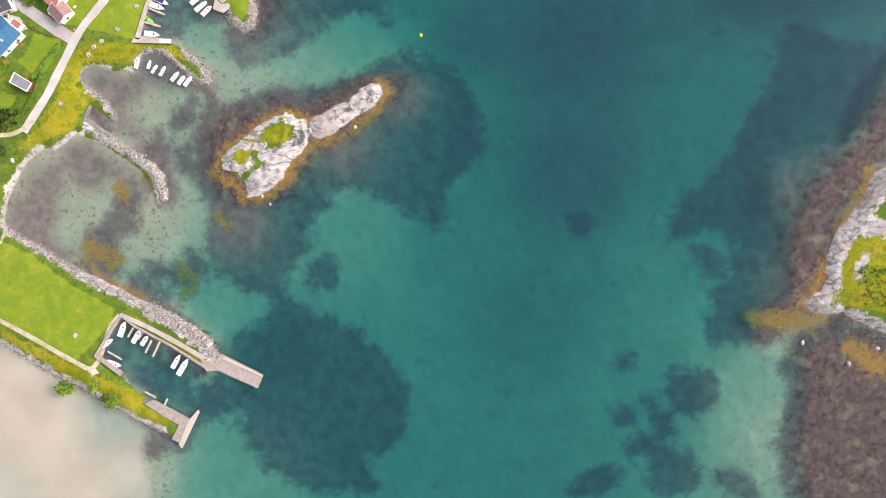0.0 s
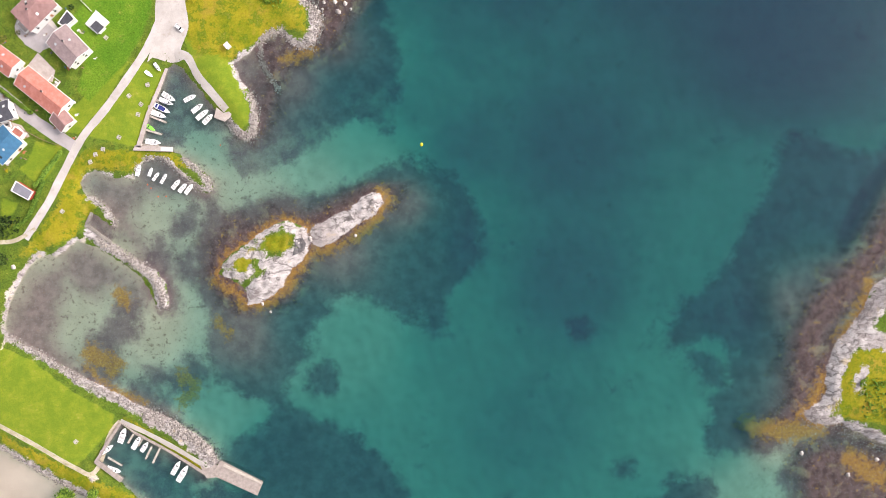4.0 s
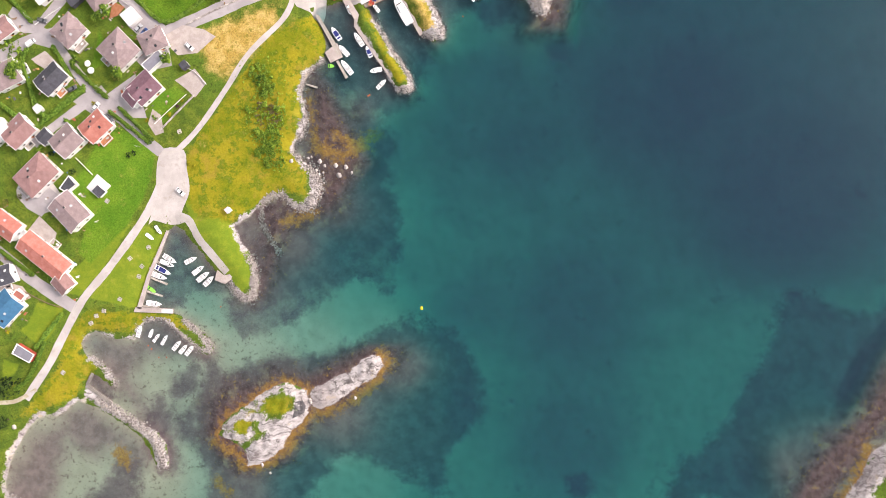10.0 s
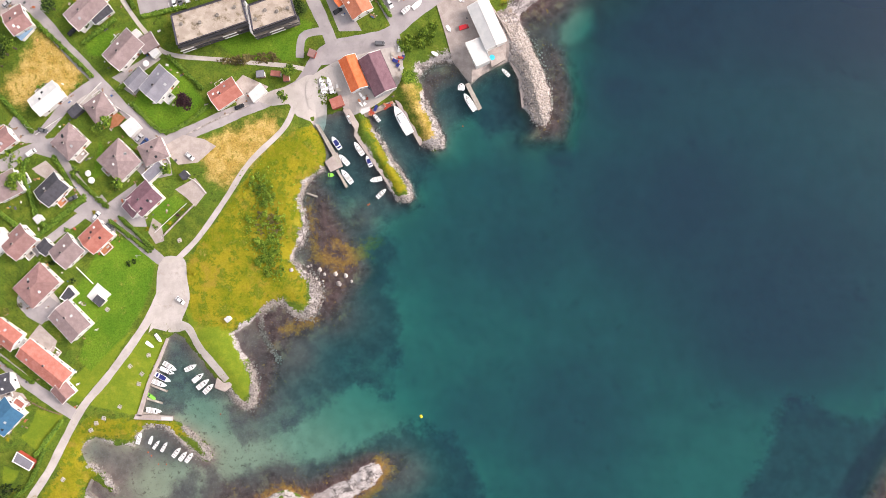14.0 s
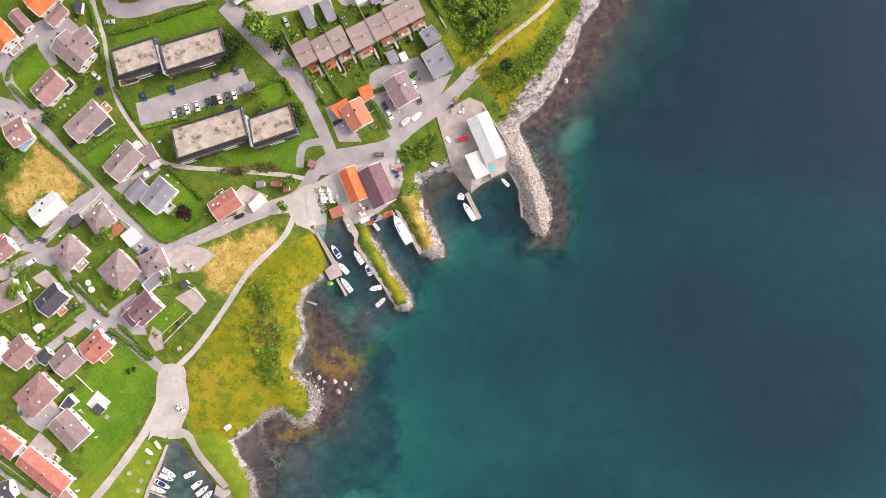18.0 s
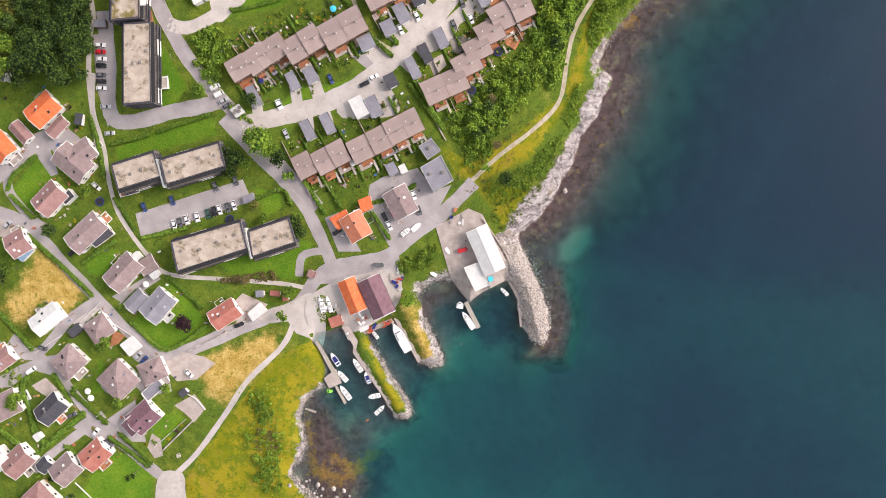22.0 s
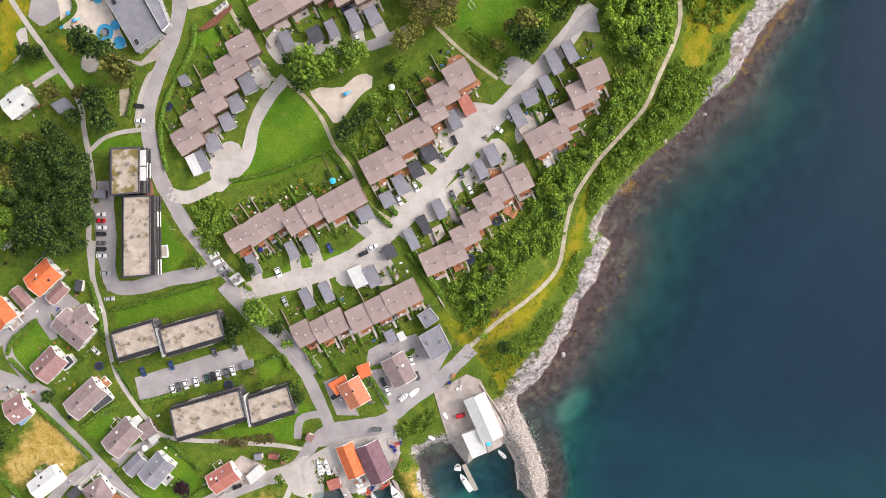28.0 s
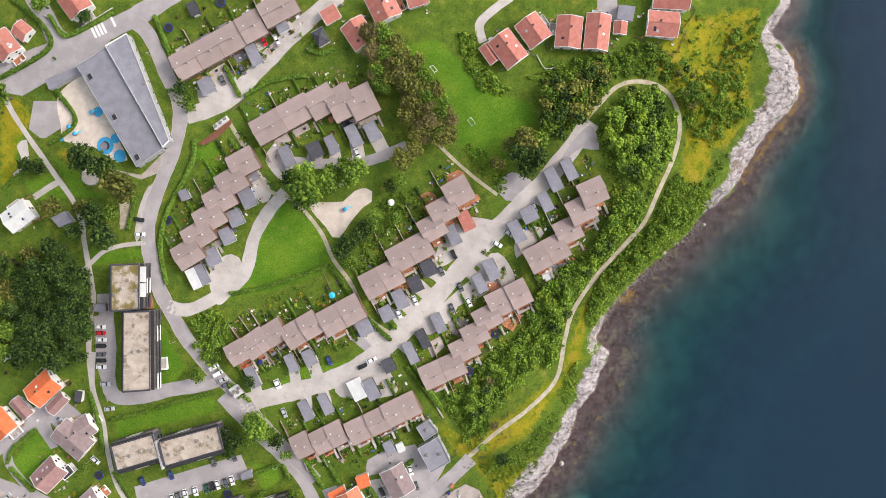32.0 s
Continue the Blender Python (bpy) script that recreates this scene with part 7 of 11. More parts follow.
court("rest_stop", [(-135.2, 177.3), (-131.6, 174.7), (-130.6, 167.1), (-134.4, 165.8), (-137.5, 170.9)], CONCRETE, "paved garden corner", "terrace", lift=0.1)
court("drive_grey_house", [(-151.1, 238.4), (-132.5, 249.1), (-129.3, 246.3), (-145.6, 235.1)], ASPHALT, "grey asphalt drive between two houses", "drive", lift=0.06)
court("drive_felt_house", [(-148.1, 235.1), (-140.3, 242.5), (-135.6, 238.0), (-141.2, 230.2)], ASPHALT, "grey asphalt forecourt beside the grey-roofed house", "forecourt", lift=0.06)
court("drive_hay", [(-169.7, 231.3), (-156.1, 236.7), (-155.1, 234.2), (-164.7, 225.1), (-168.2, 226.4)], GRAVEL, "worn gravel drive beside the hay field", "drive", lift=0.06)
court("yard_boat", [(-192.5, 207.7), (-183.9, 211.1), (-171.9, 213.5), (-168.9, 208.1), (-175.0, 202.6), (-186.5, 205.9), (-196.2, 198.2), (-201.7, 197.8), (-201.6, 202.7)], ASPHALT, "broad grey asphalt yard between houses", "forecourt", lift=0.06)
court("drive_red_house", [(-170.2, 180.9), (-161.4, 185.8), (-148.8, 180.1), (-153.9, 173.3), (-160.2, 174.3), (-165.2, 177.6)], ASPHALT, "grey asphalt drive before the red-roofed house", "drive", lift=0.06)
court("drive_slate_house", [(-187.2, 198.8), (-180.8, 202.5), (-175.8, 197.5), (-179.2, 194.3)], CONCRETE, "pale paved terrace beside the slate-roofed house", "terrace", lift=0.06)
court("yard_pink_house", [(-193.5, 140.0), (-184.5, 146.3), (-175.8, 138.8), (-184.7, 130.0), (-191.0, 133.8)], ASPHALT, "grey asphalt yard between two houses", "forecourt", lift=0.06)
court("garage_court", [(-4.0, 393.3), (11.1, 393.3), (15.6, 390.3), (3.6, 379.6), (-3.9, 373.7), (-7.7, 372.0), (-9.8, 378.1), (-8.5, 387.1)], GRAVEL, "pale gravelled court between garages", "forecourt", lift=0.06)
court("garage_court_east", [(14.4, 378.6), (20.3, 376.9), (24.9, 366.5), (15.9, 363.4), (8.4, 358.8), (0.8, 355.7), (-2.0, 349.7), (-11.3, 343.4), (-14.4, 348.0), (-2.1, 360.2), (8.3, 369.5)], GRAVEL, "pale gravelled court between garages", "forecourt", lift=0.06)
court("garage_court_north", [(24.6, 384.2), (32.1, 390.3), (36.6, 387.3), (29.1, 379.7), (25.4, 376.7)], GRAVEL, "pale gravelled court between garages", "forecourt", lift=0.06)
court("garage_court_south", [(-50.9, 323.7), (-43.2, 326.9), (-30.9, 330.1), (-24.5, 319.3), (-30.8, 316.1), (-49.4, 316.0)], GRAVEL, "pale gravelled court between garages", "forecourt", lift=0.06)
court("terrace_pale", [(36.2, 372.3), (39.3, 373.3), (42.4, 372.3), (41.4, 369.5), (38.6, 366.6), (36.7, 367.6)], ROOF_WHITE, "irregular white painted terrace behind a row house", "terrace", lift=0.35)
court("patio_slate", [(-3.6, 349.1), (2.4, 351.5), (6.8, 347.2), (7.8, 344.4), (3.0, 342.0), (-2.3, 344.3)], CONCRETE_DARK, "dark paved patio with white edging", "terrace", lift=0.2)
court("patio_cream", [(-12.6, 339.5), (-6.6, 342.9), (-4.7, 338.3), (-10.0, 333.5)], CONCRETE, "pale paved patio between garage and house", "terrace", lift=0.2)
court("yard_lane", [(-183.1, 309.1), (-176.1, 311.6), (-172.9, 306.7), (-176.2, 301.8), (-173.0, 291.8), (-176.2, 290.6), (-183.1, 300.6), (-190.1, 295.4), (-196.6, 289.3), (-198.6, 291.7), (-198.5, 296.6), (-192.8, 301.0), (-186.3, 304.7)], ASPHALT, "grey asphalt yard between houses and garages", "forecourt", lift=0.06)

# zebra crossing, bay lines and ruts
stripe = Shape().box(0, 0, 0, 1.0, 5.2, 0.03).mesh("road_stripe", TRIM_WHITE)
for k, c in enumerate([(-154.3, 469.9), (-152.8, 470.6), (-151.4, 471.3), (-150.0, 472.0), (-146.1, 474.7)]):
    ob = new("crossing_stripe", stripe)
    ob.matrix_basis = Matrix.Translation((c[0], c[1], gz(*c) + 0.12)) @ Matrix.Rotation(radians(26), 4, "Z")
    tagged(ob, "white painted zebra crossing stripe on the road", "road marking", "zebra crossing stripes")
bay = Shape().box(0, 0, 0, 0.12, 4.4, 0.02).mesh("bay_line", TRIM_WHITE)
for k in range(14):
    a, b = (-125.0, 269.1), (-96.5, 278.9)
    u = k / 13
    c = (a[0] + (b[0] - a[0]) * u, a[1] + (b[1] - a[1]) * u)
    ob = new("bay_line", bay)
    ob.matrix_basis = Matrix.Translation((c[0], c[1], gz(*c) + 0.09)) @ Matrix.Rotation(radians(18), 4, "Z")
    tagged(ob, "white painted line between parking bays", "road marking", "parking bay lines")

# ---- detached houses ----
house((-181.2, 313.9), (-171.2, 323.2), 10.6, "orange", eave=4.4, rise=2.4)
house((-174.7, 308.1), (-167.9, 315.1), 5.4, "pink", eave=2.6, rise=1.4, chimney=0, name="garage")
house((-190.5, 312.9), (-183.8, 305.6), 5.6, "pink", eave=2.8, rise=1.5, chimney=0, name="garage")
house((-199.0, 307.0), (-191.5, 298.5), 10.0, "orange", eave=4.4, rise=2.4)
house((-170.5, 301.4), (-158.2, 291.0), 11.0, "grey", eave=4.2)
house((-166.0, 296.8), (-156.1, 303.8), 9.4, "grey", eave=3.8)
house((-179.2, 276.1), (-170.0, 285.6), 10.5, "pink", eave=4.3, rise=2.3)
house((-165.4, 260.4), (-152.7, 272.2), 10.0, "grey", eave=4.3)
house((-157.3, 262.1), (-149.2, 268.0), 5.4, "dark", eave=2.8, rise=1.0, chimney=0, name="annex")
house((-192.4, 259.3), (-184.1, 264.1), 10.5, "pink", eave=4.3, rise=2.2)
house((-149.2, 243.6), (-138.4, 255.1), 10.4, "grey", eave=4.3)
house((-136.8, 250.5), (-130.3, 254.4), 7.0, "grey", wall="brown", eave=2.8, rise=1.0, chimney=0, name="annex")
house((-133.9, 229.7), (-124.8, 240.1), 10.2, "felt", eave=4.2, rise=1.8)
house((-142.3, 233.5), (-135.5, 240.4), 6.4, "felt", wall="grey", eave=3.0, rise=1.3, chimney=0, name="annex")
house((-183.3, 224.5), (-172.3, 233.2), 9.0, "white", eave=4.0, rise=1.6)
house((-159.4, 221.6), (-150.7, 227.7), 10.0, "grey", eave=4.0, hip=True)
house((-106.6, 227.5), (-95.7, 234.6), 9.2, "red", eave=3.8, rise=2.0)
house((-152.3, 207.2), (-142.3, 197.0), 13.5, "grey", eave=4.4, rise=2.2, hip=True)
house((-137.9, 203.7), (-127.6, 208.4), 9.6, "grey", eave=3.8, rise=1.6, hip=True)
house((-141.5, 181.5), (-132.2, 190.0), 11.0, "purple", eave=4.3, rise=2.3)
house((-143.9, 185.0), (-138.9, 179.5), 8.0, "purple", eave=3.9, rise=1.8, chimney=0, name="annex")
house((-181.1, 185.2), (-171.9, 194.0), 9.6, "dark", eave=4.2, rise=2.5)
house((-172.7, 205.8), (-164.2, 214.5), 11.4, "grey", eave=4.2, hip=True)
house((-201.7, 188.3), (-190.4, 194.0), 11.0, "grey", eave=4.2)
house((-202.0, 207.9), (-193.5, 214.0), 8.0, "pink", eave=3.8)
house((-162.6, 165.0), (-153.6, 173.3), 10.2, "red", eave=4.3, rise=2.2)
house((-174.8, 158.7), (-166.1, 166.9), 11.0, "grey", eave=4.2)
house((-182.0, 162.5), (-177.8, 166.8), 6.0, "dark", eave=2.8, rise=1.4, chimney=0, name="annex")
house((-195.2, 162.3), (-186.0, 171.1), 10.5, "pink", eave=4.2)
house((-204.6, 162.7), (-196.1, 170.6), 9.0, "white", eave=4.0)
house((-189.5, 142.1), (-177.5, 153.7), 12.5, "pink", eave=4.3, hip=True)
house((-175.5, 137.7), (-165.1, 126.5), 12.0, "grey", eave=4.2)
house((-204.4, 130.6), (-193.5, 122.3), 9.4, "red", eave=3.9)
house((-192.2, 120.3), (-173.3, 104.9), 10.4, "red", eave=3.9, chimney=0.55)
house((-177.7, 103.4), (-172.3, 97.5), 8.0, "pink", eave=3.5, chimney=0, name="annex")
house((-207.3, 102.1), (-196.5, 105.5), 8.6, "dark", eave=4.0)
house((-205.2, 84.8), (-195.8, 94.6), 12.0, "blue", eave=4.2)
house((-27.4, 285.5), (-21.2, 274.1), 11.0, "grey", wall="white", eave=4.2)
house((-46.5, 274.6), (-40.7, 264.3), 10.2, "terracotta", eave=4.3, rise=2.2)
house((-48.2, 246.6), (-42.4, 232.5), 8.0, "orange", eave=4.0, rise=2.4, chimney=0, name="boathouse")
house((-38.4, 247.2), (-31.1, 231.0), 10.4, "purple", wall="grey", eave=4.4, rise=2.6, chimney=0, name="boathouse")
house((8.2, 268.8), (16.4, 250.3), 9.6, "white", eave=5.0, rise=1.6, chimney=0, name="warehouse")
house((15.9, 468.2), (24.3, 457.2), 10.4, "red", eave=4.4, rise=2.3)
house((10.3, 464.8), (15.3, 457.8), 5.4, "red", eave=2.6, rise=1.2, chimney=0, name="garage")
house((26.9, 475.2), (33.9, 465.6), 10.6, "red", eave=4.4, rise=2.3)
house((45.4, 476.3), (44.4, 463.3), 10.6, "red", eave=4.4, rise=2.3)
house((57.3, 477.3), (55.9, 462.6), 10.0, "red", eave=4.4, rise=2.3)
house((66.5, 475.0), (66.1, 469.5), 5.4, "red", eave=2.6, rise=1.2, chimney=0, name="garage")
house((77.1, 474.3), (90.0, 473.3), 10.4, "red", eave=4.4, rise=2.3)
house((79.4, 484.8), (94.6, 484.1), 9.0, "red", eave=4.4, rise=2.3)
house((-44.4, 473.0), (-37.9, 463.4), 10.4, "red", eave=4.4, rise=2.3)
house((-33.7, 484.2), (-28.6, 473.9), 11.4, "red", eave=4.4, rise=2.3)
house((-56.2, 474.5), (-50.0, 478.1), 6.4, "red", eave=2.6, rise=1.3, chimney=0, name="garage")
house((-59.4, 465.7), (-54.7, 468.4), 7.0, "dark", eave=2.8, rise=1.6, hip=True, chimney=0, name="garage")
house((-21.9, 482.5), (-13.5, 485.1), 8.0, "red", eave=4.0)
house((-164.4, 486.9), (-156.9, 476.7), 11.0, "red", eave=4.4, rise=2.2)
house((-185.6, 471.6), (-180.4, 467.5), 7.0, "red", eave=3.4, rise=1.6, chimney=0)
house((-193.7, 467.9), (-186.7, 459.1), 10.0, "red", eave=4.4, rise=2.2)
house((-189.3, 388.5), (-179.6, 395.7), 9.6, "white", eave=4.6, rise=2.0)
house((-198.9, 339.0), (-189.8, 333.9), 9.0, "dark", eave=4.2)

# ---- row houses ----
for a, b, w in [((-69.0, 293.5), (-61.8, 297.2), 10.4), ((-45.4, 300.1), (-28.6, 308.5), 10.4), ((-60.6, 295.4), (-47.3, 302.4), 10.4), ((-29.8, 308.3), (-16.0, 315.3), 10.6)]:
    row_house(a, b, w, units=1 if math.dist(a, b) < 11 else 2)
for a, b, w in [((-95.8, 333.4), (-88.2, 337.8), 9.4), ((-88.7, 336.3), (-79.7, 342.7), 10.6), ((-80.2, 341.7), (-72.5, 346.6), 10.0), ((-71.9, 341.3), (-57.7, 349.7), 10.6), ((-56.3, 347.4), (-39.7, 356.6), 11.4)]:
    row_house(a, b, w, units=1 if math.dist(a, b) < 11 else 2)
for a, b, w in [((-38.7, 363.3), (-23.4, 371.4), 11.2), ((-27.6, 374.2), (-11.3, 383.3), 11.0), ((-14.8, 386.5), (-5.5, 391.8), 10.0), ((-10.9, 393.6), (-0.7, 399.2), 10.0), ((-4.5, 401.1), (5.2, 406.7), 11.0)]:
    row_house(a, b, w, units=1 if math.dist(a, b) < 12 else 2)
for a, b, w in [((-14.1, 324.8), (3.4, 332.9), 10.4), ((-1.4, 335.3), (9.0, 340.6), 9.4), ((3.3, 342.0), (13.2, 346.9), 9.2), ((8.4, 348.8), (18.3, 354.1), 9.8), ((14.0, 355.5), (30.4, 363.9), 11.0)]:
    row_house(a, b, w, units=1 if math.dist(a, b) < 12 else 2)
for a, b, w in [((29.8, 374.8), (45.7, 383.5), 11.0), ((41.4, 386.2), (51.2, 391.0), 10.0), ((46.3, 394.7), (56.4, 399.8), 10.4), ((50.5, 402.1), (60.5, 406.7), 10.4)]:
    row_house(a, b, w, units=1 if math.dist(a, b) < 12 else 2)
for a, b in [((-94.4, 412.3), (-84.1, 418.0)), ((-99.1, 404.3), (-88.8, 410.5)), ((-104.3, 396.7), (-93.5, 402.9)), ((-108.4, 389.2), (-97.7, 395.4)), ((-113.0, 381.6), (-102.4, 388.3)), ((-117.1, 374.1), (-107.0, 380.3))]:
    row_house(a, b, 10.4, decks=False)
for a, b, w in [((-84.5, 426.8), (-61.2, 439.9), 11.0), ((-61.9, 437.6), (-51.3, 443.6), 12.0), ((-53.2, 437.7), (-43.4, 442.8), 14.0), ((-44.8, 438.2), (-34.6, 443.3), 13.0), ((-117.7, 453.3), (-81.2, 473.7), 11.6), ((-81.2, 474.6), (-67.5, 482.1), 11.0)]:
    row_house(a, b, w, units=max(1, round(math.dist(a, b) / 11)), decks=False)

# ---- apartment blocks, school, quay buildings ----
for q, h in [([(-146.1, 294.7), (-127.7, 300.5), (-124.4, 290.2), (-143.3, 284.3)], 8.6), ([(-125.4, 297.0), (-99.9, 304.4), (-97.3, 294.6), (-122.8, 286.7)], 8.6), ([(-121.6, 262.4), (-91.5, 271.4), (-88.6, 260.0), (-119.0, 250.0)], 8.6), ([(-89.2, 267.0), (-71.5, 273.0), (-68.5, 262.7), (-87.5, 256.2)], 8.6),
             ([(-142.0, 372.5), (-130.0, 373.1), (-130.1, 354.0), (-141.9, 352.9)], 8.6), ([(-138.0, 353.0), (-126.9, 353.5), (-126.5, 320.0), (-138.1, 319.0)], 8.6)]:
    block = flat_building(q, h, "apartment_block", MOSSY_ROOF if q[0][1] > 370 else GRAVEL_ROOF, WALL_DARK, "dark clad apartment block with a beige gravel flat roof", "apartment block", rim=0.5, vents=4, moss=True)
    mid_x, mid_y = sum(p[0] for p in q) / 4, sum(p[1] for p in q) / 4
    edges = sorted(zip(q, q[1:] + q[:1]), key=lambda e: -math.dist(*e))[:2]
    for (ax, ay), (bx, by) in edges:
        along, run = math.atan2(by - ay, bx - ax), math.dist((ax, ay), (bx, by))
        ex, ey = (ax + bx) / 2 - mid_x, (ay + by) / 2 - mid_y
        sunny = ey < 0 if abs(ey) > abs(ex) else ex > 0
        reach = 2.1 if sunny else 1.3
        nx, ny = ex / math.hypot(ex, ey), ey / math.hypot(ex, ey)
        bays = max(2, round(run / 7.0))
        for k in range(bays):
            u = ((k + 0.5) / bays - 0.5) * run
            x, y = ex + nx * reach / 2 + u * math.cos(along), ey + ny * reach / 2 + u * math.sin(along)
            for level in (2.6, 5.4):
                slab = part("balcony", Shape().box(x, y, level, run / bays - 0.35, reach, 0.2, along), CONCRETE_DARK, block, "dark balcony with a boarded front")
                part("balcony_front", Shape().box(x + nx * reach / 2, y + ny * reach / 2, level + 0.1, run / bays - 0.35, 0.1, 1.0, along), WALL_DARK if (k + int(level)) % 3 else TRIM_WHITE, slab)
        part("eave", Shape().box(ex + nx * reach * 0.35, ey + ny * reach * 0.35, h - 0.55, run - 0.4, reach * 0.7, 0.18, along), METAL_DARK, block, "black projecting eave")
        if q[0][1] > 370 and ex > 0:
            for u, length in ((5.4, 6.4), (-1.1, 5.6)):
                part("awning", Shape().box(ex + 1.35, u, h - 0.3, 2.5, length, 0.14), ROOF_WHITE, block, "white sheet awning over a terrace")
for (ax, ay), (bx, by) in (((-126.6, 297.4), (-123.4, 285.4)), ((-90.3, 268.6), (-87.6, 255.4))):
    x, y = (ax + bx) / 2, (ay + by) / 2
    fire_wall = stand("party_wall", x, y, gz(x, y), math.atan2(by - ay, bx - ax), "white party wall rising between two apartment blocks", "wall")
    part("wall", Shape().box(0, 0, -1.0, math.dist((ax, ay), (bx, by)), 0.45, 10.3), WALL_WHITE, fire_wall)
    part("coping", Shape().box(0, 0, 9.3, math.dist((ax, ay), (bx, by)) + 0.1, 0.6, 0.1), METAL_PALE, fire_wall)
school = flat_building([(-159.1, 454.8), (-147.0, 462.7), (-122.8, 420.1), (-133.6, 412.8)], 4.4, "school", ROOF_FELT, WALL_GREY, "long low school wing with a grey felt roof", "school", rim=0.3, rim_mat=METAL_PALE, vents=0)
for x, y in ((-153.3, 450.3), (-143.0, 433.6), (-133.4, 417.0)):
    x, y = x - school.matrix_basis.translation.x, y - school.matrix_basis.translation.y
    part("skylight", Shape().box(x, y, 4.5, 1.7, 2.4, 0.35, 0.5), METAL_DARK, school, "dark roof light")
    part("skylight_frame", Shape().box(x, y, 4.45, 2.1, 2.8, 0.3, 0.5), METAL_PALE, school)
flat_building([(-146.5, 462.9), (-137.7, 468.1), (-132.5, 455.9), (-119.4, 423.7), (-122.1, 420.9)], 5.0, "school", ROOF_FELT, WALL_GREY, "higher school wing with grey felt roof and white edge", "school", rim=0.35, rim_mat=TRIM_WHITE, vents=1)
flat_building([(-173.9, 449.4), (-160.1, 455.0), (-158.9, 452.2), (-172.0, 445.1)], 3.0, "school_canopy", ROOF_FELT, WALL_GREY, "low grey felt-roofed shelter in the schoolyard", "shelter", rim=0.0, vents=0, bands=False)
flat_building([(3.0, 251.9), (9.7, 254.5), (14.1, 244.4), (7.8, 241.7)], 4.6, "warehouse", ROOF_WHITE, WALL_WHITE, "white flat-roofed quay store", "warehouse", rim=0.25, vents=0, bands=False)
flat_building([(-16.6, 303.7), (-11.1, 307.1), (-7.0, 302.0), (-12.8, 297.9)], 5.0, "house", ROOF_FELT, WALL_GREY, "modern grey flat-roofed house above the road", "house", rim=0.25, rim_mat=METAL_PALE, vents=1)
flat_building([(-15.9, 294.6), (-7.0, 299.9), (-1.5, 289.3), (-10.1, 284.2)], 6.0, "house", ROOF_FELT, WALL_GREY, "modern grey flat-roofed house above the road", "house", rim=0.25, rim_mat=METAL_PALE, vents=2)
flat_building([(-55.3, 272.9), (-48.1, 277.0), (-45.7, 271.2), (-51.4, 267.8)], 3.4, "annex", ROOF_ORANGE, WALL_WHITE, "flat orange-roofed annex beside the house", "annex", rim=0.0, vents=0, bands=False)
flat_building([(-42.9, 280.8), (-37.5, 282.9), (-36.1, 277.4), (-41.0, 275.2)], 3.4, "annex", ROOF_ORANGE, WALL_WHITE, "flat orange-roofed annex beside the house", "annex", rim=0.0, vents=0, bands=False)
flat_building([(-147.2, 217.4), (-142.0, 221.3), (-137.9, 216.4), (-142.8, 212.2)], 2.8, "carport", ROOF_WHITE, WALL_WHITE, "white flat-roofed carport beside a house", "carport", rim=0.0, vents=0, bands=False)
flat_building([(-91.8, 231.2), (-86.4, 236.2), (-83.2, 232.5), (-89.4, 227.5)], 2.8, "carport", ROOF_WHITE, WALL_WHITE, "white flat-roofed carport beside a house", "carport", rim=0.0, vents=0, bands=False)
flat_building([(-138.3, 196.0), (-130.8, 202.7), (-127.8, 199.0), (-135.5, 192.1)], 2.8, "carport", ROOF_FELT, WALL_WHITE, "grey carport with a white edge", "carport", rim=0.3, rim_mat=TRIM_WHITE, vents=0, bands=False)
flat_building([(-171.3, 280.6), (-166.9, 285.4), (-164.0, 282.0), (-168.4, 277.9)], 2.9, "garage", ROOF_DARK, WALL_WHITE, "dark flat-roofed garage with a white edge", "garage", rim=0.3, rim_mat=TRIM_WHITE, vents=0, bands=False)
flat_building([(-174.8, 142.2), (-170.5, 147.9), (-167.1, 143.9), (-171.5, 140.3)], 2.9, "garage", ROOF_DARK, WALL_WHITE, "dark flat-roofed garage with a white edge", "garage", rim=0.3, rim_mat=TRIM_WHITE, vents=0, bands=False)
flat_building([(-164.5, 142.7), (-159.6, 148.7), (-153.6, 143.5), (-159.1, 138.0)], 0.6, "garden_deck", ROOF_WHITE, WALL_WHITE, "raised white garden deck", "garden deck", rim=0.0, vents=0, bands=False)
flat_building([(-161.2, 141.0), (-158.7, 143.7), (-155.1, 140.8), (-157.9, 138.0)], 2.6, "pavilion", ROOF_DARK, WALL_WHITE, "small dark-roofed garden pavilion on the deck", "pavilion", rim=0.0, vents=0, bands=False)
flat_building([(-198.0, 69.5), (-195.7, 73.9), (-187.8, 68.9), (-190.1, 65.2)], 2.9, "garage", ROOF_FELT, WALL_RED, "red boarded garage, grey roof with white edge", "garage", rim=0.35, rim_mat=TRIM_WHITE, vents=0, bands=False)
flat_building([(-92.4, 282.0), (-87.8, 283.9), (-87.0, 280.4), (-91.6, 278.9)], 2.6, "bicycle_shed", ROOF_FELT, WALL_GREY, "grey flat-roofed bicycle shed", "shed", rim=0.0, vents=0, bands=False)
flat_building([(-152.3, 355.5), (-147.3, 355.6), (-147.2, 352.2), (-152.4, 352.2)], 2.6, "shed", ROOF_FELT, WALL_BROWN, "grey flat-roofed shed by the wood", "shed", rim=0.0, vents=0, bands=False)
flat_building([(-170.9, 391.4), (-164.8, 394.5), (-160.9, 390.1), (-167.3, 387.4)], 2.8, "shed", ROOF_FELT, WALL_GREY, "grey flat-roofed garden shed on the lawn", "shed", rim=0.0, vents=0, bands=False)
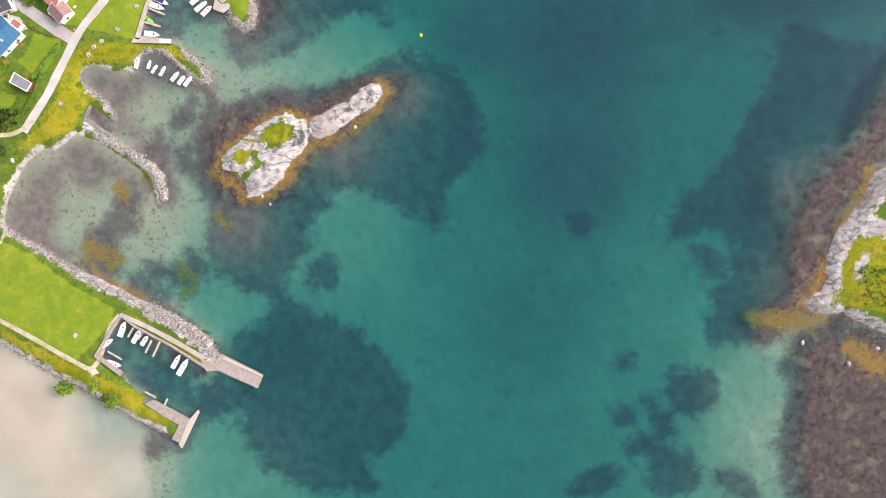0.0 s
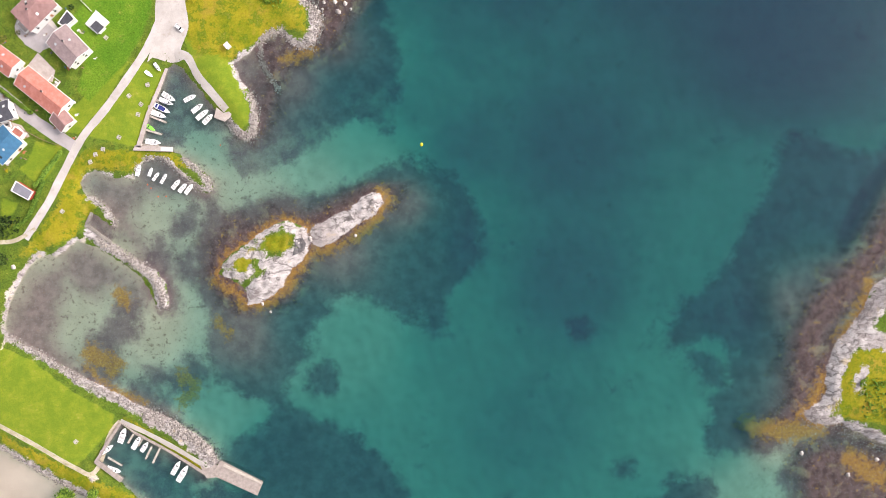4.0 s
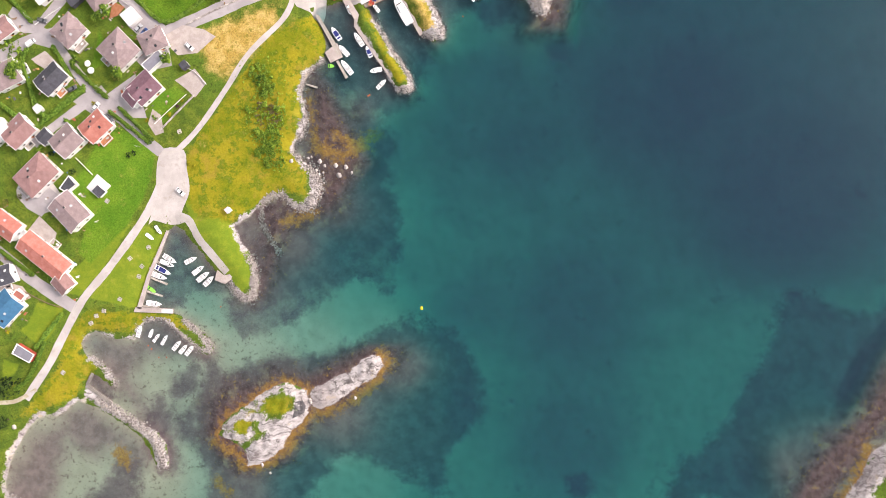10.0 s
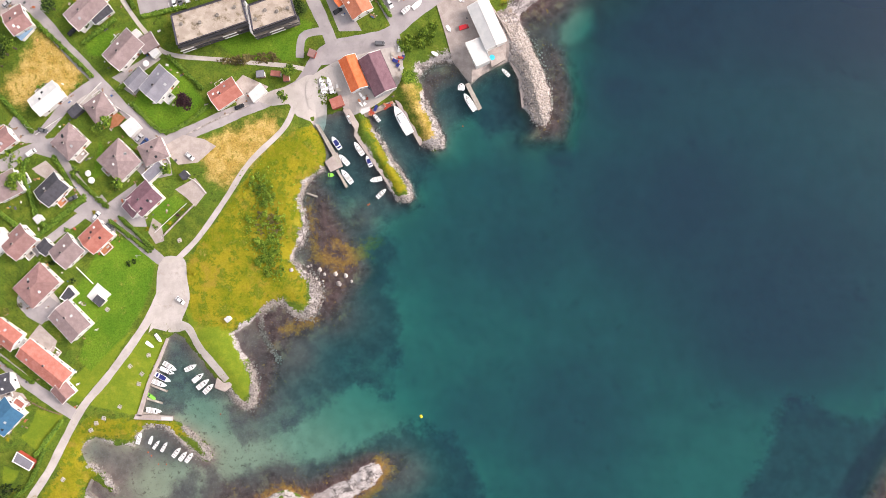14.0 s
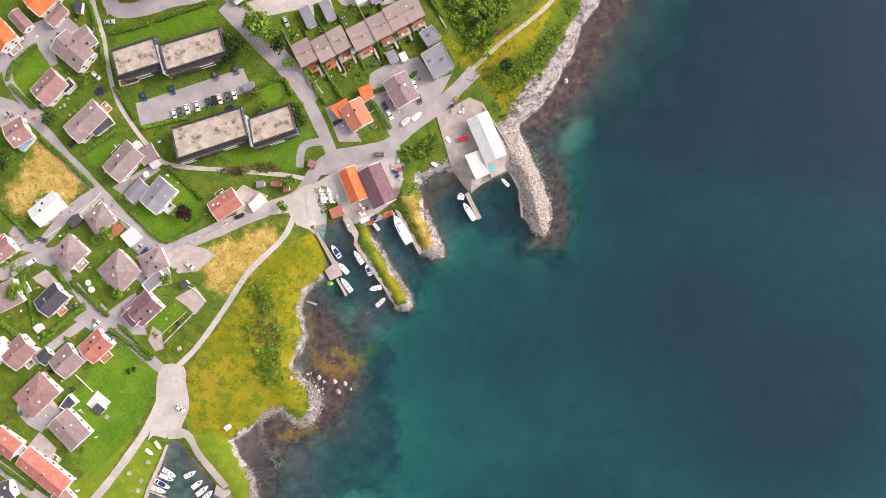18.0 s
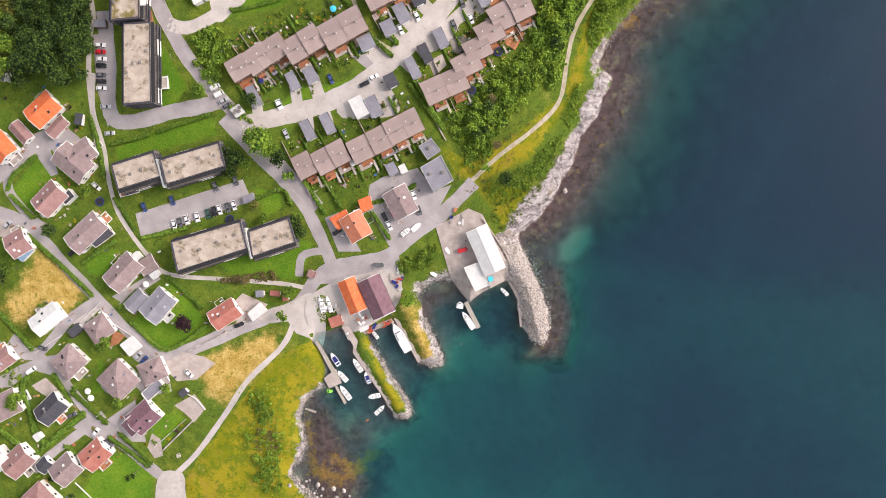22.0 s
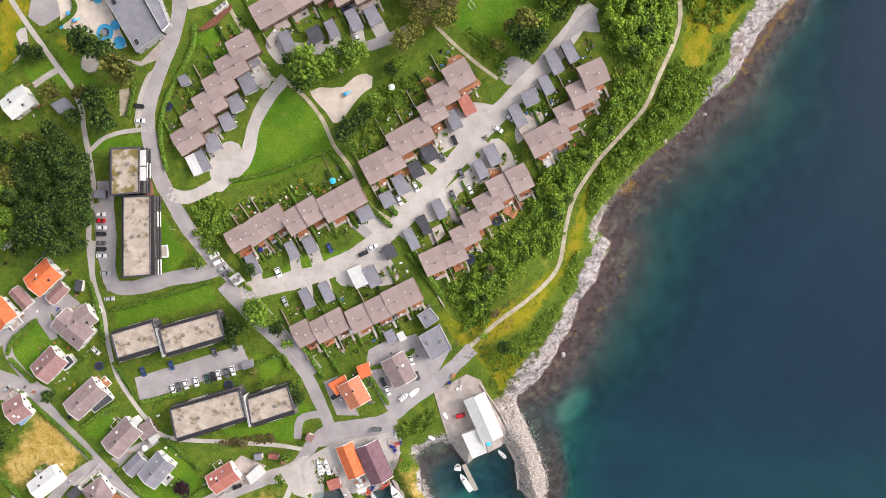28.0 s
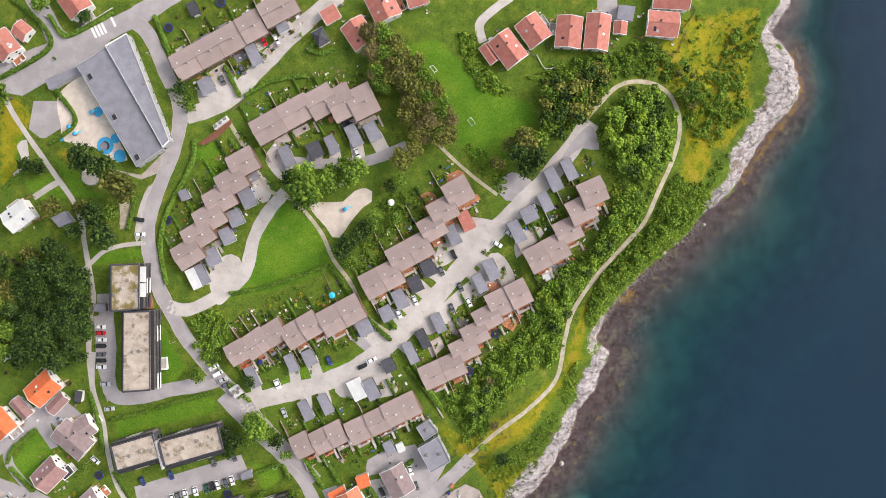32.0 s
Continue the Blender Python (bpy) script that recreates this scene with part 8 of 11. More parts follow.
flat_building([(65.4, 481.7), (72.4, 480.9), (71.3, 474.9), (64.8, 475.7)], 2.8, "carport", ROOF_FELT, WALL_GREY, "grey felt-roofed carport beside the street", "carport", rim=0.0, vents=0, bands=False)
flat_building([(-132.1, 359.0), (-128.6, 359.5), (-127.9, 353.7), (-131.7, 353.2)], 1.0, "terrace_deck", TIMBER_WARM, WALL_BROWN, "red-brown timber terrace beside the block", "deck", rim=0.0, vents=0, bands=False)
flat_building([(-127.1, 332.3), (-122.7, 332.9), (-122.5, 327.4), (-126.9, 327.1)], 1.0, "terrace_deck", TIMBER_PALE, WALL_WHITE, "white-edged weathered garden deck", "deck", rim=0.5, rim_mat=TRIM_WHITE, vents=0, bands=False)
flat_building([(-146.3, 284.3), (-137.5, 286.2), (-137.3, 283.8), (-145.6, 281.6)], 1.0, "terrace_deck", TIMBER_WARM, WALL_WHITE, "white-railed red-brown terrace beside the block", "deck", rim=0.4, rim_mat=TRIM_WHITE, vents=0, bands=False)
flat_building([(-109.1, 423.0), (-99.1, 431.1), (-94.6, 434.2), (-95.3, 431.6), (-101.2, 425.4), (-106.5, 422.8)], 0.5, "earth_bank", BARK_MULCH, WALL_BROWN, "rust-red bark-mulched bed by the road", "flower bed", rim=0.0, vents=0, bands=False)
flat_building([(-102.4, 430.7), (-96.6, 434.9), (-95.6, 433.3), (-101.5, 428.8)], 2.2, "waste_station", ROOF_WHITE, WALL_WHITE, "white waste bins in a row by the road", "waste bins", rim=0.0, vents=3, bands=False)
flat_building([(-97.0, 318.9), (-93.1, 321.4), (-90.2, 317.8), (-94.1, 315.3)], 2.0, "waste_station", ROOF_WHITE, WALL_BROWN, "white-topped waste station on brown base", "waste bins", rim=0.0, vents=4, bands=False)
flat_building([(-190.8, 255.7), (-186.6, 261.3), (-183.0, 258.6), (-188.1, 253.5)], 2.0, "balcony_deck", plain("deck_sky_blue", (0.22, 0.36, 0.52), (0.30, 0.44, 0.60), 1.0), WALL_WHITE, "pale blue painted balcony deck", "deck", rim=0.0, vents=0, bands=False)
flat_building([(-198.0, 95.5), (-196.0, 98.0), (-191.7, 95.0), (-193.7, 92.5)], 2.8, "garage", ROOF_RED, WALL_WHITE, "small orange-red flat-roofed garage", "garage", rim=0.3, rim_mat=TRIM_WHITE, vents=0, bands=False)
flat_building([(-145.5, 221.2), (-148.6, 217.5), (-152.3, 216.3), (-150.7, 223.7)], 0.4, "garden_bed", TIMBER_WARM, WALL_BROWN, "planted brown garden bed by the wall", "flower bed", rim=0.0, vents=0, bands=False)
flat_building([(20.8, 246.1), (18.4, 252.9), (12.8, 250.5), (14.7, 242.6)], 0.7, "quay_deck", CONCRETE, CONCRETE_DARK, "raised concrete quay platform", "quay", rim=0.0, vents=0, bands=False)
pool = stand("round_pool", *(14.8, 246.8), gz(*(14.8, 246.8)) + 0.75, 0, "small round bright blue pool on the quay", "pool")
part("wall", Shape().tube(0, 0, 0, 0.5, 1.2, 1.2, 20), BLUE_BRIGHT, pool)
part("water_surface", Shape().tube(0, 0, 0.5, 0.52, 1.05, 1.05, 20), BLUE_BRIGHT, pool)
for c, sx, sy, tn in [((-11.6, 399.8), 7, 9, 0.5), ((-0.4, 409.3), 8, 7, 0.45), ((22.0, 352.9), 5.5, 6, 1.0), ((-40.0, 348.9), 8, 4, 0.5), ((6.1, 400.7), 7, 3, 0.55), ((53.8, 389.5), 9, 3, 0.5), ((22.8, 350.6), 8, 8.5, 1.05), ((15.7, 364.9), 5, 4, 0.5)]:
    dk = stand("terrace_deck", c[0], c[1], gz(*c), tn, "warm orange-brown timber terrace deck", "deck")
    for k in range(8):
        part("plank", Shape().box(0, (k - 3.5) * sy / 8, 0.15, sx, sy / 8 - 0.05, 0.15), TIMBER_WARM, dk)
    part("frame", Shape().box(0, 0, -0.8, sx - 0.2, sy - 0.2, 0.93), WALL_BROWN, dk)

# ---- garages and sheds of the terraces ----
SHED_TURN = math.atan2(-0.9, 0.45)
for c, sx, sy, col, wl in [((-86.5, 324.6), 9.5, 4.2, "felt", "grey"), ((-69.8, 330.9), 8, 4.2, "felt", "grey"), ((-62.1, 333.3), 7, 5, "felt", "grey"), ((-38.5, 346.7), 6.4, 6.4, "felt", "grey"), ((-41.6, 320.0), 9, 6, "white", "white"), ((-35.6, 320.1), 9, 5.4, "felt", "dark"), ((-63.8, 310.4), 9, 4.4, "felt", "grey"), ((-55.3, 313.2), 9, 4.4, "felt", "grey"),
                           ((-28.1, 330.8), 6, 5, "dark", "dark"), ((-18.9, 336.2), 9.5, 4.2, "felt", "grey"), ((-13.7, 342.2), 8.5, 4, "dark", "dark"), ((-7.3, 348.9), 8.5, 4.4, "felt", "grey"), ((-23.6, 358.9), 8.5, 5.4, "felt", "grey"), ((-17.2, 365.4), 7, 5.4, "dark", "dark"), ((-29.2, 352.8), 6.5, 5.6, "felt", "grey")]:
    shed(c, sx, sy, SHED_TURN, col, wl)
for c, sx, sy, col, wl in [((-11.8, 372.1), 7, 5.6, "dark", "dark"), ((-1.5, 386.0), 8.5, 4.8, "felt", "grey"), ((3.8, 392.2), 8.5, 5.2, "red", "red"), ((14.8, 371.7), 9, 5.2, "felt", "grey"), ((10.1, 365.9), 8, 4.4, "felt", "grey"), ((25.0, 387.9), 9.5, 5, "felt", "grey"), ((29.9, 395.0), 6.4, 6.4, "felt", "grey"), ((36.5, 400.2), 8, 4.6, "felt", "dark"), ((39.6, 409.5), 10, 5, "felt", "grey"), ((45.9, 413.6), 9, 4.6, "felt", "dark"),
                           ((-88.0, 400.8), 8.5, 6, "felt", "grey"), ((-93.0, 392.3), 7, 6, "felt", "grey"), ((-96.6, 384.7), 7, 5.4, "felt", "grey"), ((-102.7, 375.8), 7.5, 6, "felt", "grey"), ((-110.4, 366.5), 9, 4, "white", "white"), ((-106.8, 368.3), 9, 4, "felt", "grey"), ((-71.4, 418.2), 9, 5, "felt", "grey"), ((-59.6, 420.9), 7, 6, "dark", "dark"), ((-52.5, 423.3), 8, 4.4, "felt", "grey")]:
    shed(c, sx, sy, SHED_TURN, col, wl)
THESE = []
THESE += [((-43.4, 427.1), 9.5, 5, SHED_TURN, "felt", "grey", "garage"), ((-35.6, 428.8), 8, 5.4, SHED_TURN, "felt", "grey", "garage"), ((-104.9, 447.0), 7, 6, SHED_TURN, "felt", "grey", "garage"), ((-85.4, 460.5), 10, 4.8, SHED_TURN, "felt", "grey", "garage"), ((-74.1, 473.5), 9, 5, SHED_TURN, "felt", "white", "garage"), ((-111.0, 479.2), 6, 4, SHED_TURN, "dark", "dark", "garage"), ((-114.5, 401.7), 4.5, 4, SHED_TURN, "felt", "grey", "shed"), ((-63.6, 248.7), 3.2, 3.2, 1.2, "pink", "red", "kiosk"), ((-53.1, 227.8), 5.8, 4.6, 0.35, "red", "red", "boathouse"), ((-166.2, 223.7), 6, 4, 0.7, "dark", "dark", "shed"), ((-131.2, 248.7), 4, 4, 0.7, "white", "white", "shed"), ((-138.7, 255.9), 4.4, 3.4, 0.7, "white", "white", "shed"), ((-161.9, 314.9), 5, 3, 1.4, "dark", "white", "shed"), ((-86.3, 239.9), 3.6, 3, 0.1, "felt", "brown", "shed"), ((-79.6, 240.1), 4.4, 2.4, -0.1, "red", "brown", "shed"), ((-75.0, 238.2), 2.6, 3.0, 0.1, "red", "brown", "shed"), ((-28.1, 294.2), 5.4, 4.4, SHED_TURN, "felt", "white", "shed")]
THESE += [((-23.3, 294.2), 4, 3, SHED_TURN, "white", "white", "shed"), ((-183.2, 176.8), 3.2, 3.2, 0.7, "white", "white", "playhouse"), ((-120.1, 196.0), 3.6, 3.2, 0.7, "dark", "dark", "shed"), ((-101.7, 132.5), 2.4, 2.2, 0.7, "white", "white", "hut")]
for c, sx, sy, tn, col, wl, nm in THESE:
    shed(c, sx, sy, tn, col, wl, name=nm)


# a gravelled drive from each garage to the road that serves it
SERVING = [smooth_line(p, 3.0) for p in ([(-92.5, 312.4), (-74.3, 316.8), (-54.7, 322.8), (-35.2, 333.8), (-16.1, 351.4), (2.9, 373.3), (19.2, 391.4), (35.3, 408.0), (46.6, 422.0), (54.6, 433.7)], [(-114.2, 435.0), (-97.6, 441.1), (-81.0, 457.7), (-66.5, 471.5), (-50.0, 485.4)], [(-73.8, 416.6), (-57.1, 415.5), (-38.0, 416.9), (-21.4, 423.4)])]
for gx_, gy_, gw in GARAGES:
    line = np.vstack(SERVING)
    d = np.hypot(line[:, 0] - gx_, line[:, 1] - gy_)
    k = int(d.argmin())
    if 4.0 < d[k] < 17.0:
        ribbon("garage_drive", [(gx_, gy_), ((gx_ + line[k, 0]) / 2, (gy_ + line[k, 1]) / 2), (float(line[k, 0]), float(line[k, 1]))], gw + 0.3, GRAVEL, "pale gravelled drive before a garage", "drive", lift=0.08)


# ---- piers, quays and breakwater stones ----
def pier(outline, top_z, name, mat, label, planks=0):
    """A concrete or timber pier that stands in the water."""
    cx, cy = sum(p[0] for p in outline) / len(outline), sum(p[1] for p in outline) / len(outline)
    loc = [(x - cx, y - cy) for x, y in outline]
    ob = stand(name, cx, cy, 0, 0, label, "pier", kind="structure")
    part("deck", Shape().prism(loc, top_z - 0.35, top_z), mat, ob)
    inner = [(x * 0.97, y * 0.97) for x, y in loc]
    part("base", Shape().prism(inner, -4.0, top_z - 0.35), CONCRETE_DARK, ob)
    if planks:
        (ax, ay), (bx, by), (cx_, cy_), (dx, dy) = loc
        for k in range(planks):
            u0, u1 = (k + 0.06) / planks, (k + 0.94) / planks
            q = [(ax + (bx - ax) * u0, ay + (by - ay) * u0), (ax + (bx - ax) * u1, ay + (by - ay) * u1), (dx + (cx_ - dx) * u1, dy + (cy_ - dy) * u1), (dx + (cx_ - dx) * u0, dy + (cy_ - dy) * u0)]
            part("plank", Shape().prism(q, top_z, top_z + 0.06), TIMBER_PALE, ob)
    return ob


pier([(-108.0, -51.7), (-88.9, -61.5), (-91.5, -67.5), (-111.7, -58.2)], 1.5, "pier_outer", CONCRETE_WORN, "pale concrete pier with a raised edge at the mole")
pier([(-106.1, -53.1), (-89.6, -61.4), (-89.8, -62.1), (-106.7, -54.1)], 1.9, "pier_parapet", TIMBER_PALE, "low parapet along the pier")
pier([(-117.8, -52.6), (-107.7, -54.3), (-109.8, -59.3), (-114.4, -59.8)], 1.3, "pier_head", CONCRETE_WORN, "concrete pier head")
pier([(-142.6, -74.0), (-138.5, -72.2), (-121.8, -81.3), (-126.1, -92.2), (-130.6, -90.1), (-127.4, -83.5), (-134.0, -79.9)], 1.4, "pier_south", CONCRETE_WORN, "weathered concrete south pier")
pier([(-122.7, -81.5), (-118.6, -76.9), (-117.9, -77.9), (-126.0, -94.2), (-127.5, -92.6)], 1.6, "pier_wall", TIMBER_PALE, "timber fender wall at the pier end")
pier([(-165.2, -52.7), (-163.6, -51.5), (-152.0, -60.0), (-153.6, -61.5)], 1.3, "quay_wall_south", CONCRETE_WORN, "concrete quay wall of the boat basin")
pier([(-165.2, -52.2), (-153.6, -34.6), (-152.6, -35.1), (-164.2, -53.0)], 1.2, "quay_wall_west", CONCRETE_WORN, "concrete quay wall of the boat basin")
pier([(-152.9, -34.8), (-146.1, -39.0), (-130.9, -47.2), (-112.8, -58.5), (-113.6, -59.5), (-131.0, -48.2), (-146.3, -40.0)], 1.2, "quay_wall_north", CONCRETE_WORN, "concrete quay wall of the boat basin")
pier([(-144.6, 89.5), (-127.8, 88.7), (-127.8, 86.5), (-145.6, 87.3)], 1.2, "quay_inner", CONCRETE, "pale concrete quay arm")
pier([(-132.9, 88.5), (-127.8, 88.5), (-127.8, 86.7), (-132.9, 87.0)], 1.45, "quay_end", ROOF_WHITE, "pale capping block on the quay arm")
pier([(-144.1, 89.0), (-139.3, 103.7), (-134.1, 115.2), (-130.4, 123.8), (-129.4, 123.3), (-132.8, 114.2), (-137.8, 103.2), (-142.0, 88.5)], 1.2, "quay_wall_harbour", CONCRETE, "concrete quay wall along the harbour")
pier([(-107.8, 106.0), (-104.8, 103.5), (-100.2, 104.5), (-101.8, 101.5), (-104.3, 99.7), (-108.9, 101.5)], 1.2, "quay_slip", CONCRETE, "pale concrete boat slip")
pier([(-167.7, 55.0), (-165.1, 60.0), (-164.1, 59.4), (-166.7, 54.2)], 1.0, "inlet_wall", CONCRETE_DARK, "dark stone wall closing the narrow inlet")
pier([(-167.2, 55.0), (-155.7, 46.8), (-156.2, 45.8), (-168.0, 53.7)], 1.0, "inlet_side", CONCRETE_DARK, "dark stone wall along the narrow inlet")
pier([(-63.0, 218.3), (-61.8, 218.8), (-51.5, 201.7), (-53.3, 200.5)], 1.1, "jetty_west", TIMBER_PALE, "weathered timber jetty", 24)
pier([(-59.0, 202.0), (-53.5, 206.3), (-51.0, 200.0), (-56.5, 197.5)], 1.15, "jetty_platform", CONCRETE, "square concrete jetty platform")
pier([(-54.1, 198.2), (-53.1, 198.7), (-48.8, 191.2), (-49.8, 190.4)], 0.8, "jetty_finger", TIMBER_PALE, "narrow floating jetty", 14)
pier([(-67.5, 188.0), (-67.2, 188.6), (-62.4, 187.1), (-62.7, 186.3)], 0.6, "jetty_small", TIMBER_PALE, "thin plank jetty", 8)
pier([(-45.7, 218.3), (-44.0, 217.3), (-27.4, 189.3), (-28.4, 187.8), (-46.0, 213.3)], 1.0, "mole_walk", CONCRETE, "concrete walk along the mole")
pier([(-51.0, 224.8), (-49.2, 227.6), (-42.4, 216.3), (-45.0, 215.3)], 1.1, "mole_root", CONCRETE, "concrete strip at the mole's root")
pier([(-42.5, 223.8), (-28.9, 228.9), (-27.9, 227.1), (-40.9, 221.6)], 1.0, "quay_boathouse", TIMBER_WARM, "red-brown timber quay before the boathouses", 26)
pier([(-46.9, 230.3), (-39.9, 232.8), (-38.7, 224.3), (-42.4, 222.6)], 2.4, "terrace_quay", ROOF_WHITE, "white terrace before the boathouse")
pier([(-27.9, 228.9), (-25.4, 229.9), (-15.4, 210.9), (-16.9, 208.9)], 1.0, "mole_quay", CONCRETE, "concrete quay on the second mole")
pier([(3.1, 235.9), (4.8, 236.7), (10.6, 225.4), (8.8, 224.4)], 0.9, "jetty_quay", TIMBER_PALE, "timber jetty by the quay yard", 18)
pier([(22.2, 246.4), (24.4, 247.4), (28.4, 238.9), (30.0, 226.5), (28.0, 225.5), (26.7, 237.7)], 1.3, "breakwater_wall", CONCRETE, "pale concrete wall inside the breakwater")
pier([(20.6, 253.8), (21.4, 254.2), (37.8, 226.5), (36.8, 226.0)], 2.5, "breakwater_crest", CONCRETE_DARK, "low wall along the breakwater's crest")
for a, b in [((-138.9, 113.3), (-133.6, 108.7)), ((-140.5, 108.2), (-135.0, 104.6)), ((-139.1, 103.1), (-130.4, 99.6)), ((-141.7, 97.1), (-132.5, 94.3)), ((-142.3, 90.0), (-134.1, 89.5)), ((-147.4, -39.8), (-150.0, -44.1)), ((-139.3, -45.7), (-142.2, -51.3)), ((-135.5, -46.2), (-138.9, -53.1)), ((-143.3, -41.9), (-145.4, -45.4)), ((-159.3, -50.4), (-152.8, -54.2)), ((-132.6, -72.0), (-134.8, -76.5)), ((-142.8, -68.8), (-137.7, -71.4))]:
    dx, dy = b[0] - a[0], b[1] - a[1]
    le = math.hypot(dx, dy)
    jet = stand("finger_jetty", (a[0] + b[0]) / 2, (a[1] + b[1]) / 2, 0, math.atan2(dy, dx), "narrow weathered finger jetty between moored boats", "jetty", "finger jetties")
    for k in range(max(3, int(le / 0.9))):
        n = max(3, int(le / 0.9))
        part("plank", Shape().box(-le / 2 + (k + 0.5) * le / n, 0, 0.45, le / n - 0.05, 0.9, 0.08), TIMBER_PALE, jet)
    part("beam", Shape().box(0, 0, 0.3, le, 0.5, 0.15), WALL_BROWN, jet)
    part("pile", Shape().tube(le / 2 - 0.3, 0.4, -4, 1.2, 0.12, 0.12, 8), WALL_BROWN, jet)

ICO = [(0, 0, -1), (0.72, -0.53, -0.45), (-0.28, -0.85, -0.45), (-0.89, 0, -0.45), (-0.28, 0.85, -0.45), (0.72, 0.53, -0.45), (0.28, -0.85, 0.45), (-0.72, -0.53, 0.45), (-0.72, 0.53, 0.45), (0.28, 0.85, 0.45), (0.89, 0, 0.45), (0, 0, 1)]
ICO_F = np.array([(0, 1, 2), (1, 0, 5), (0, 2, 3), (0, 3, 4), (0, 4, 5), (1, 5, 10), (2, 1, 6), (3, 2, 7), (4, 3, 8), (5, 4, 9), (1, 10, 6), (2, 6, 7), (3, 7, 8), (4, 8, 9), (5, 9, 10), (6, 10, 11), (7, 6, 11), (8, 7, 11), (9, 8, 11), (10, 9, 11)])


def clumps(places, sizes, seed, squash=0.8, rough=0.28):
    """Many uneven lumps in one mesh: corners and faces as arrays."""
    rnd = np.random.RandomState(seed)
    places, sizes = np.asarray(places, float), np.asarray(sizes, float)
    n = len(places)
    v = np.array(ICO)[None] * (1 + rough * rnd.uniform(-1, 1, (n, 12, 1)))
    a = rnd.uniform(0, 6.28, n)
    c, s = np.cos(a)[:, None], np.sin(a)[:, None]
    v = np.stack([v[..., 0] * c - v[..., 1] * s, v[..., 0] * s + v[..., 1] * c, v[..., 2] * squash], -1)
    v = v * sizes[:, None, None] * rnd.uniform(0.75, 1.25, (n, 1, 3)) + places[:, None]
    f = ICO_F[None] + (np.arange(n) * 12)[:, None, None]
    return v.reshape(-1, 3), f.reshape(-1, 3)


def raw_mesh(name, v, f, mat):
    me = bpy.data.meshes.new(name)
    me.vertices.add(len(v))
    me.vertices.foreach_set("co", np.asarray(v, np.float32).ravel())
    k = f.shape[1]
    me.loops.add(f.size)
    me.loops.foreach_set("vertex_index", f.astype(np.int32).ravel())
    me.polygons.add(len(f))
    me.polygons.foreach_set("loop_start", (np.arange(len(f)) * k).astype(np.int32))
    me.update(calc_edges=True)
    me.materials.append(mat)
    return me


m = Nodes("revetment_stone")
isl = m.n("ShaderNodeNewGeometry").outputs["Random Per Island"]
col = m.mix(isl, (0.12, 0.105, 0.098), (0.40, 0.365, 0.34))
col = m.mix(m.step(m.noise(1.2, 5.0), 0.55, 0.75), col, (0.22, 0.18, 0.14))
m.surface(col, 0.9, normal=m.bump(m.noise(4.0, 4.0), 0.6, 0.1))
REVET = m.mat
m = Nodes("breakwater_rubble")
col = m.mix(m.n("ShaderNodeNewGeometry").outputs["Random Per Island"], (0.30, 0.265, 0.24), (0.47, 0.42, 0.385))
m.surface(m.mix(m.step(m.noise(1.2, 5.0), 0.55, 0.75), col, (0.28, 0.23, 0.18)), 0.9, normal=m.bump(m.noise(4.0, 4.0), 0.6, 0.1))
RUBBLE = m.mat


def stone_bank(name, pts, half, size, per_m, label, seed, mat=None):
    """A bank of dumped stones along a line."""
    rnd = np.random.RandomState(seed)
    p = smooth_line(pts, 1.0)
    n, size = int(len(p) * per_m * 1.35), size * 0.8
    i = rnd.randint(0, len(p), n)
    q = p[i] + rnd.normal(0, half * 0.55, (n, 2)).clip(-half, half)
    s = size * rnd.uniform(0.45, 1.25, n)
    z = np.maximum(ground_at(q[:, 0], q[:, 1]), -0.6) + 0.25 * s
    v, f = clumps(np.column_stack([q, z]), s, seed, 0.65, 0.3)
    return tagged(new(name, raw_mesh(name, v, f, mat or REVET)), label, "stone bank", kind="stuff")


stone_bank("revetment_stones", [(-204.1, 4.5), (-189.4, -3.8), (-171.7, -14.7), (-152.7, -24.5), (-138.8, -31.0)], 1.7, 0.45, 9, "grey dumped revetment stones along the field", 1)
stone_bank("mole_stones", [(-140.8, -29.7), (-128.7, -36.5), (-119.8, -42.1), (-111.0, -50.4)], 3.6, 0.55, 20, "pale dumped stones on the mole", 2)
stone_bank("shore_stones", [(-208.4, -45.9), (-181.7, -62.0), (-170.2, -67.7), (-151.2, -79.1), (-134.7, -86.9)], 1.20, 0.39, 6, "pale shore stones by the mud flat", 3)
stone_bank("curved_mole_stones", [(-161.5, 47.7), (-153.9, 42.6), (-143.9, 36.6), (-137.1, 31.0), (-133.9, 23.4), (-133.3, 17.8)], 2.2, 0.5, 14, "pale stones of the curved mole", 4)
stone_bank("inlet_stones", [(-164.9, 66.7), (-158.7, 61.5), (-154.2, 54.4)], 1.76, 0.43, 8, "pale stones beside the inlet", 5)
stone_bank("spit_stones", [(-140.2, 83.4), (-131.5, 82.7), (-124.1, 76.1), (-116.5, 70.5), (-112.0, 69.9), (-110.9, 71.9), (-116.4, 78.0), (-122.7, 83.1)], 1.60, 0.47, 10, "pale stones round the grassy spit", 6)
stone_bank("headland_stones", [(-103.2, 100.5), (-98.2, 93.4), (-92.8, 92.8), (-91.0, 98.4), (-90.9, 106.0), (-93.4, 112.3)], 2.1, 0.5, 15, "pale stones round the headland", 7)
stone_bank("pool_wall_stones", [(-88.2, 132.4), (-87.7, 126.1), (-83.7, 119.0), (-79.7, 113.0)], 1.28, 0.47, 11, "row of stones closing the tidal pool", 8)
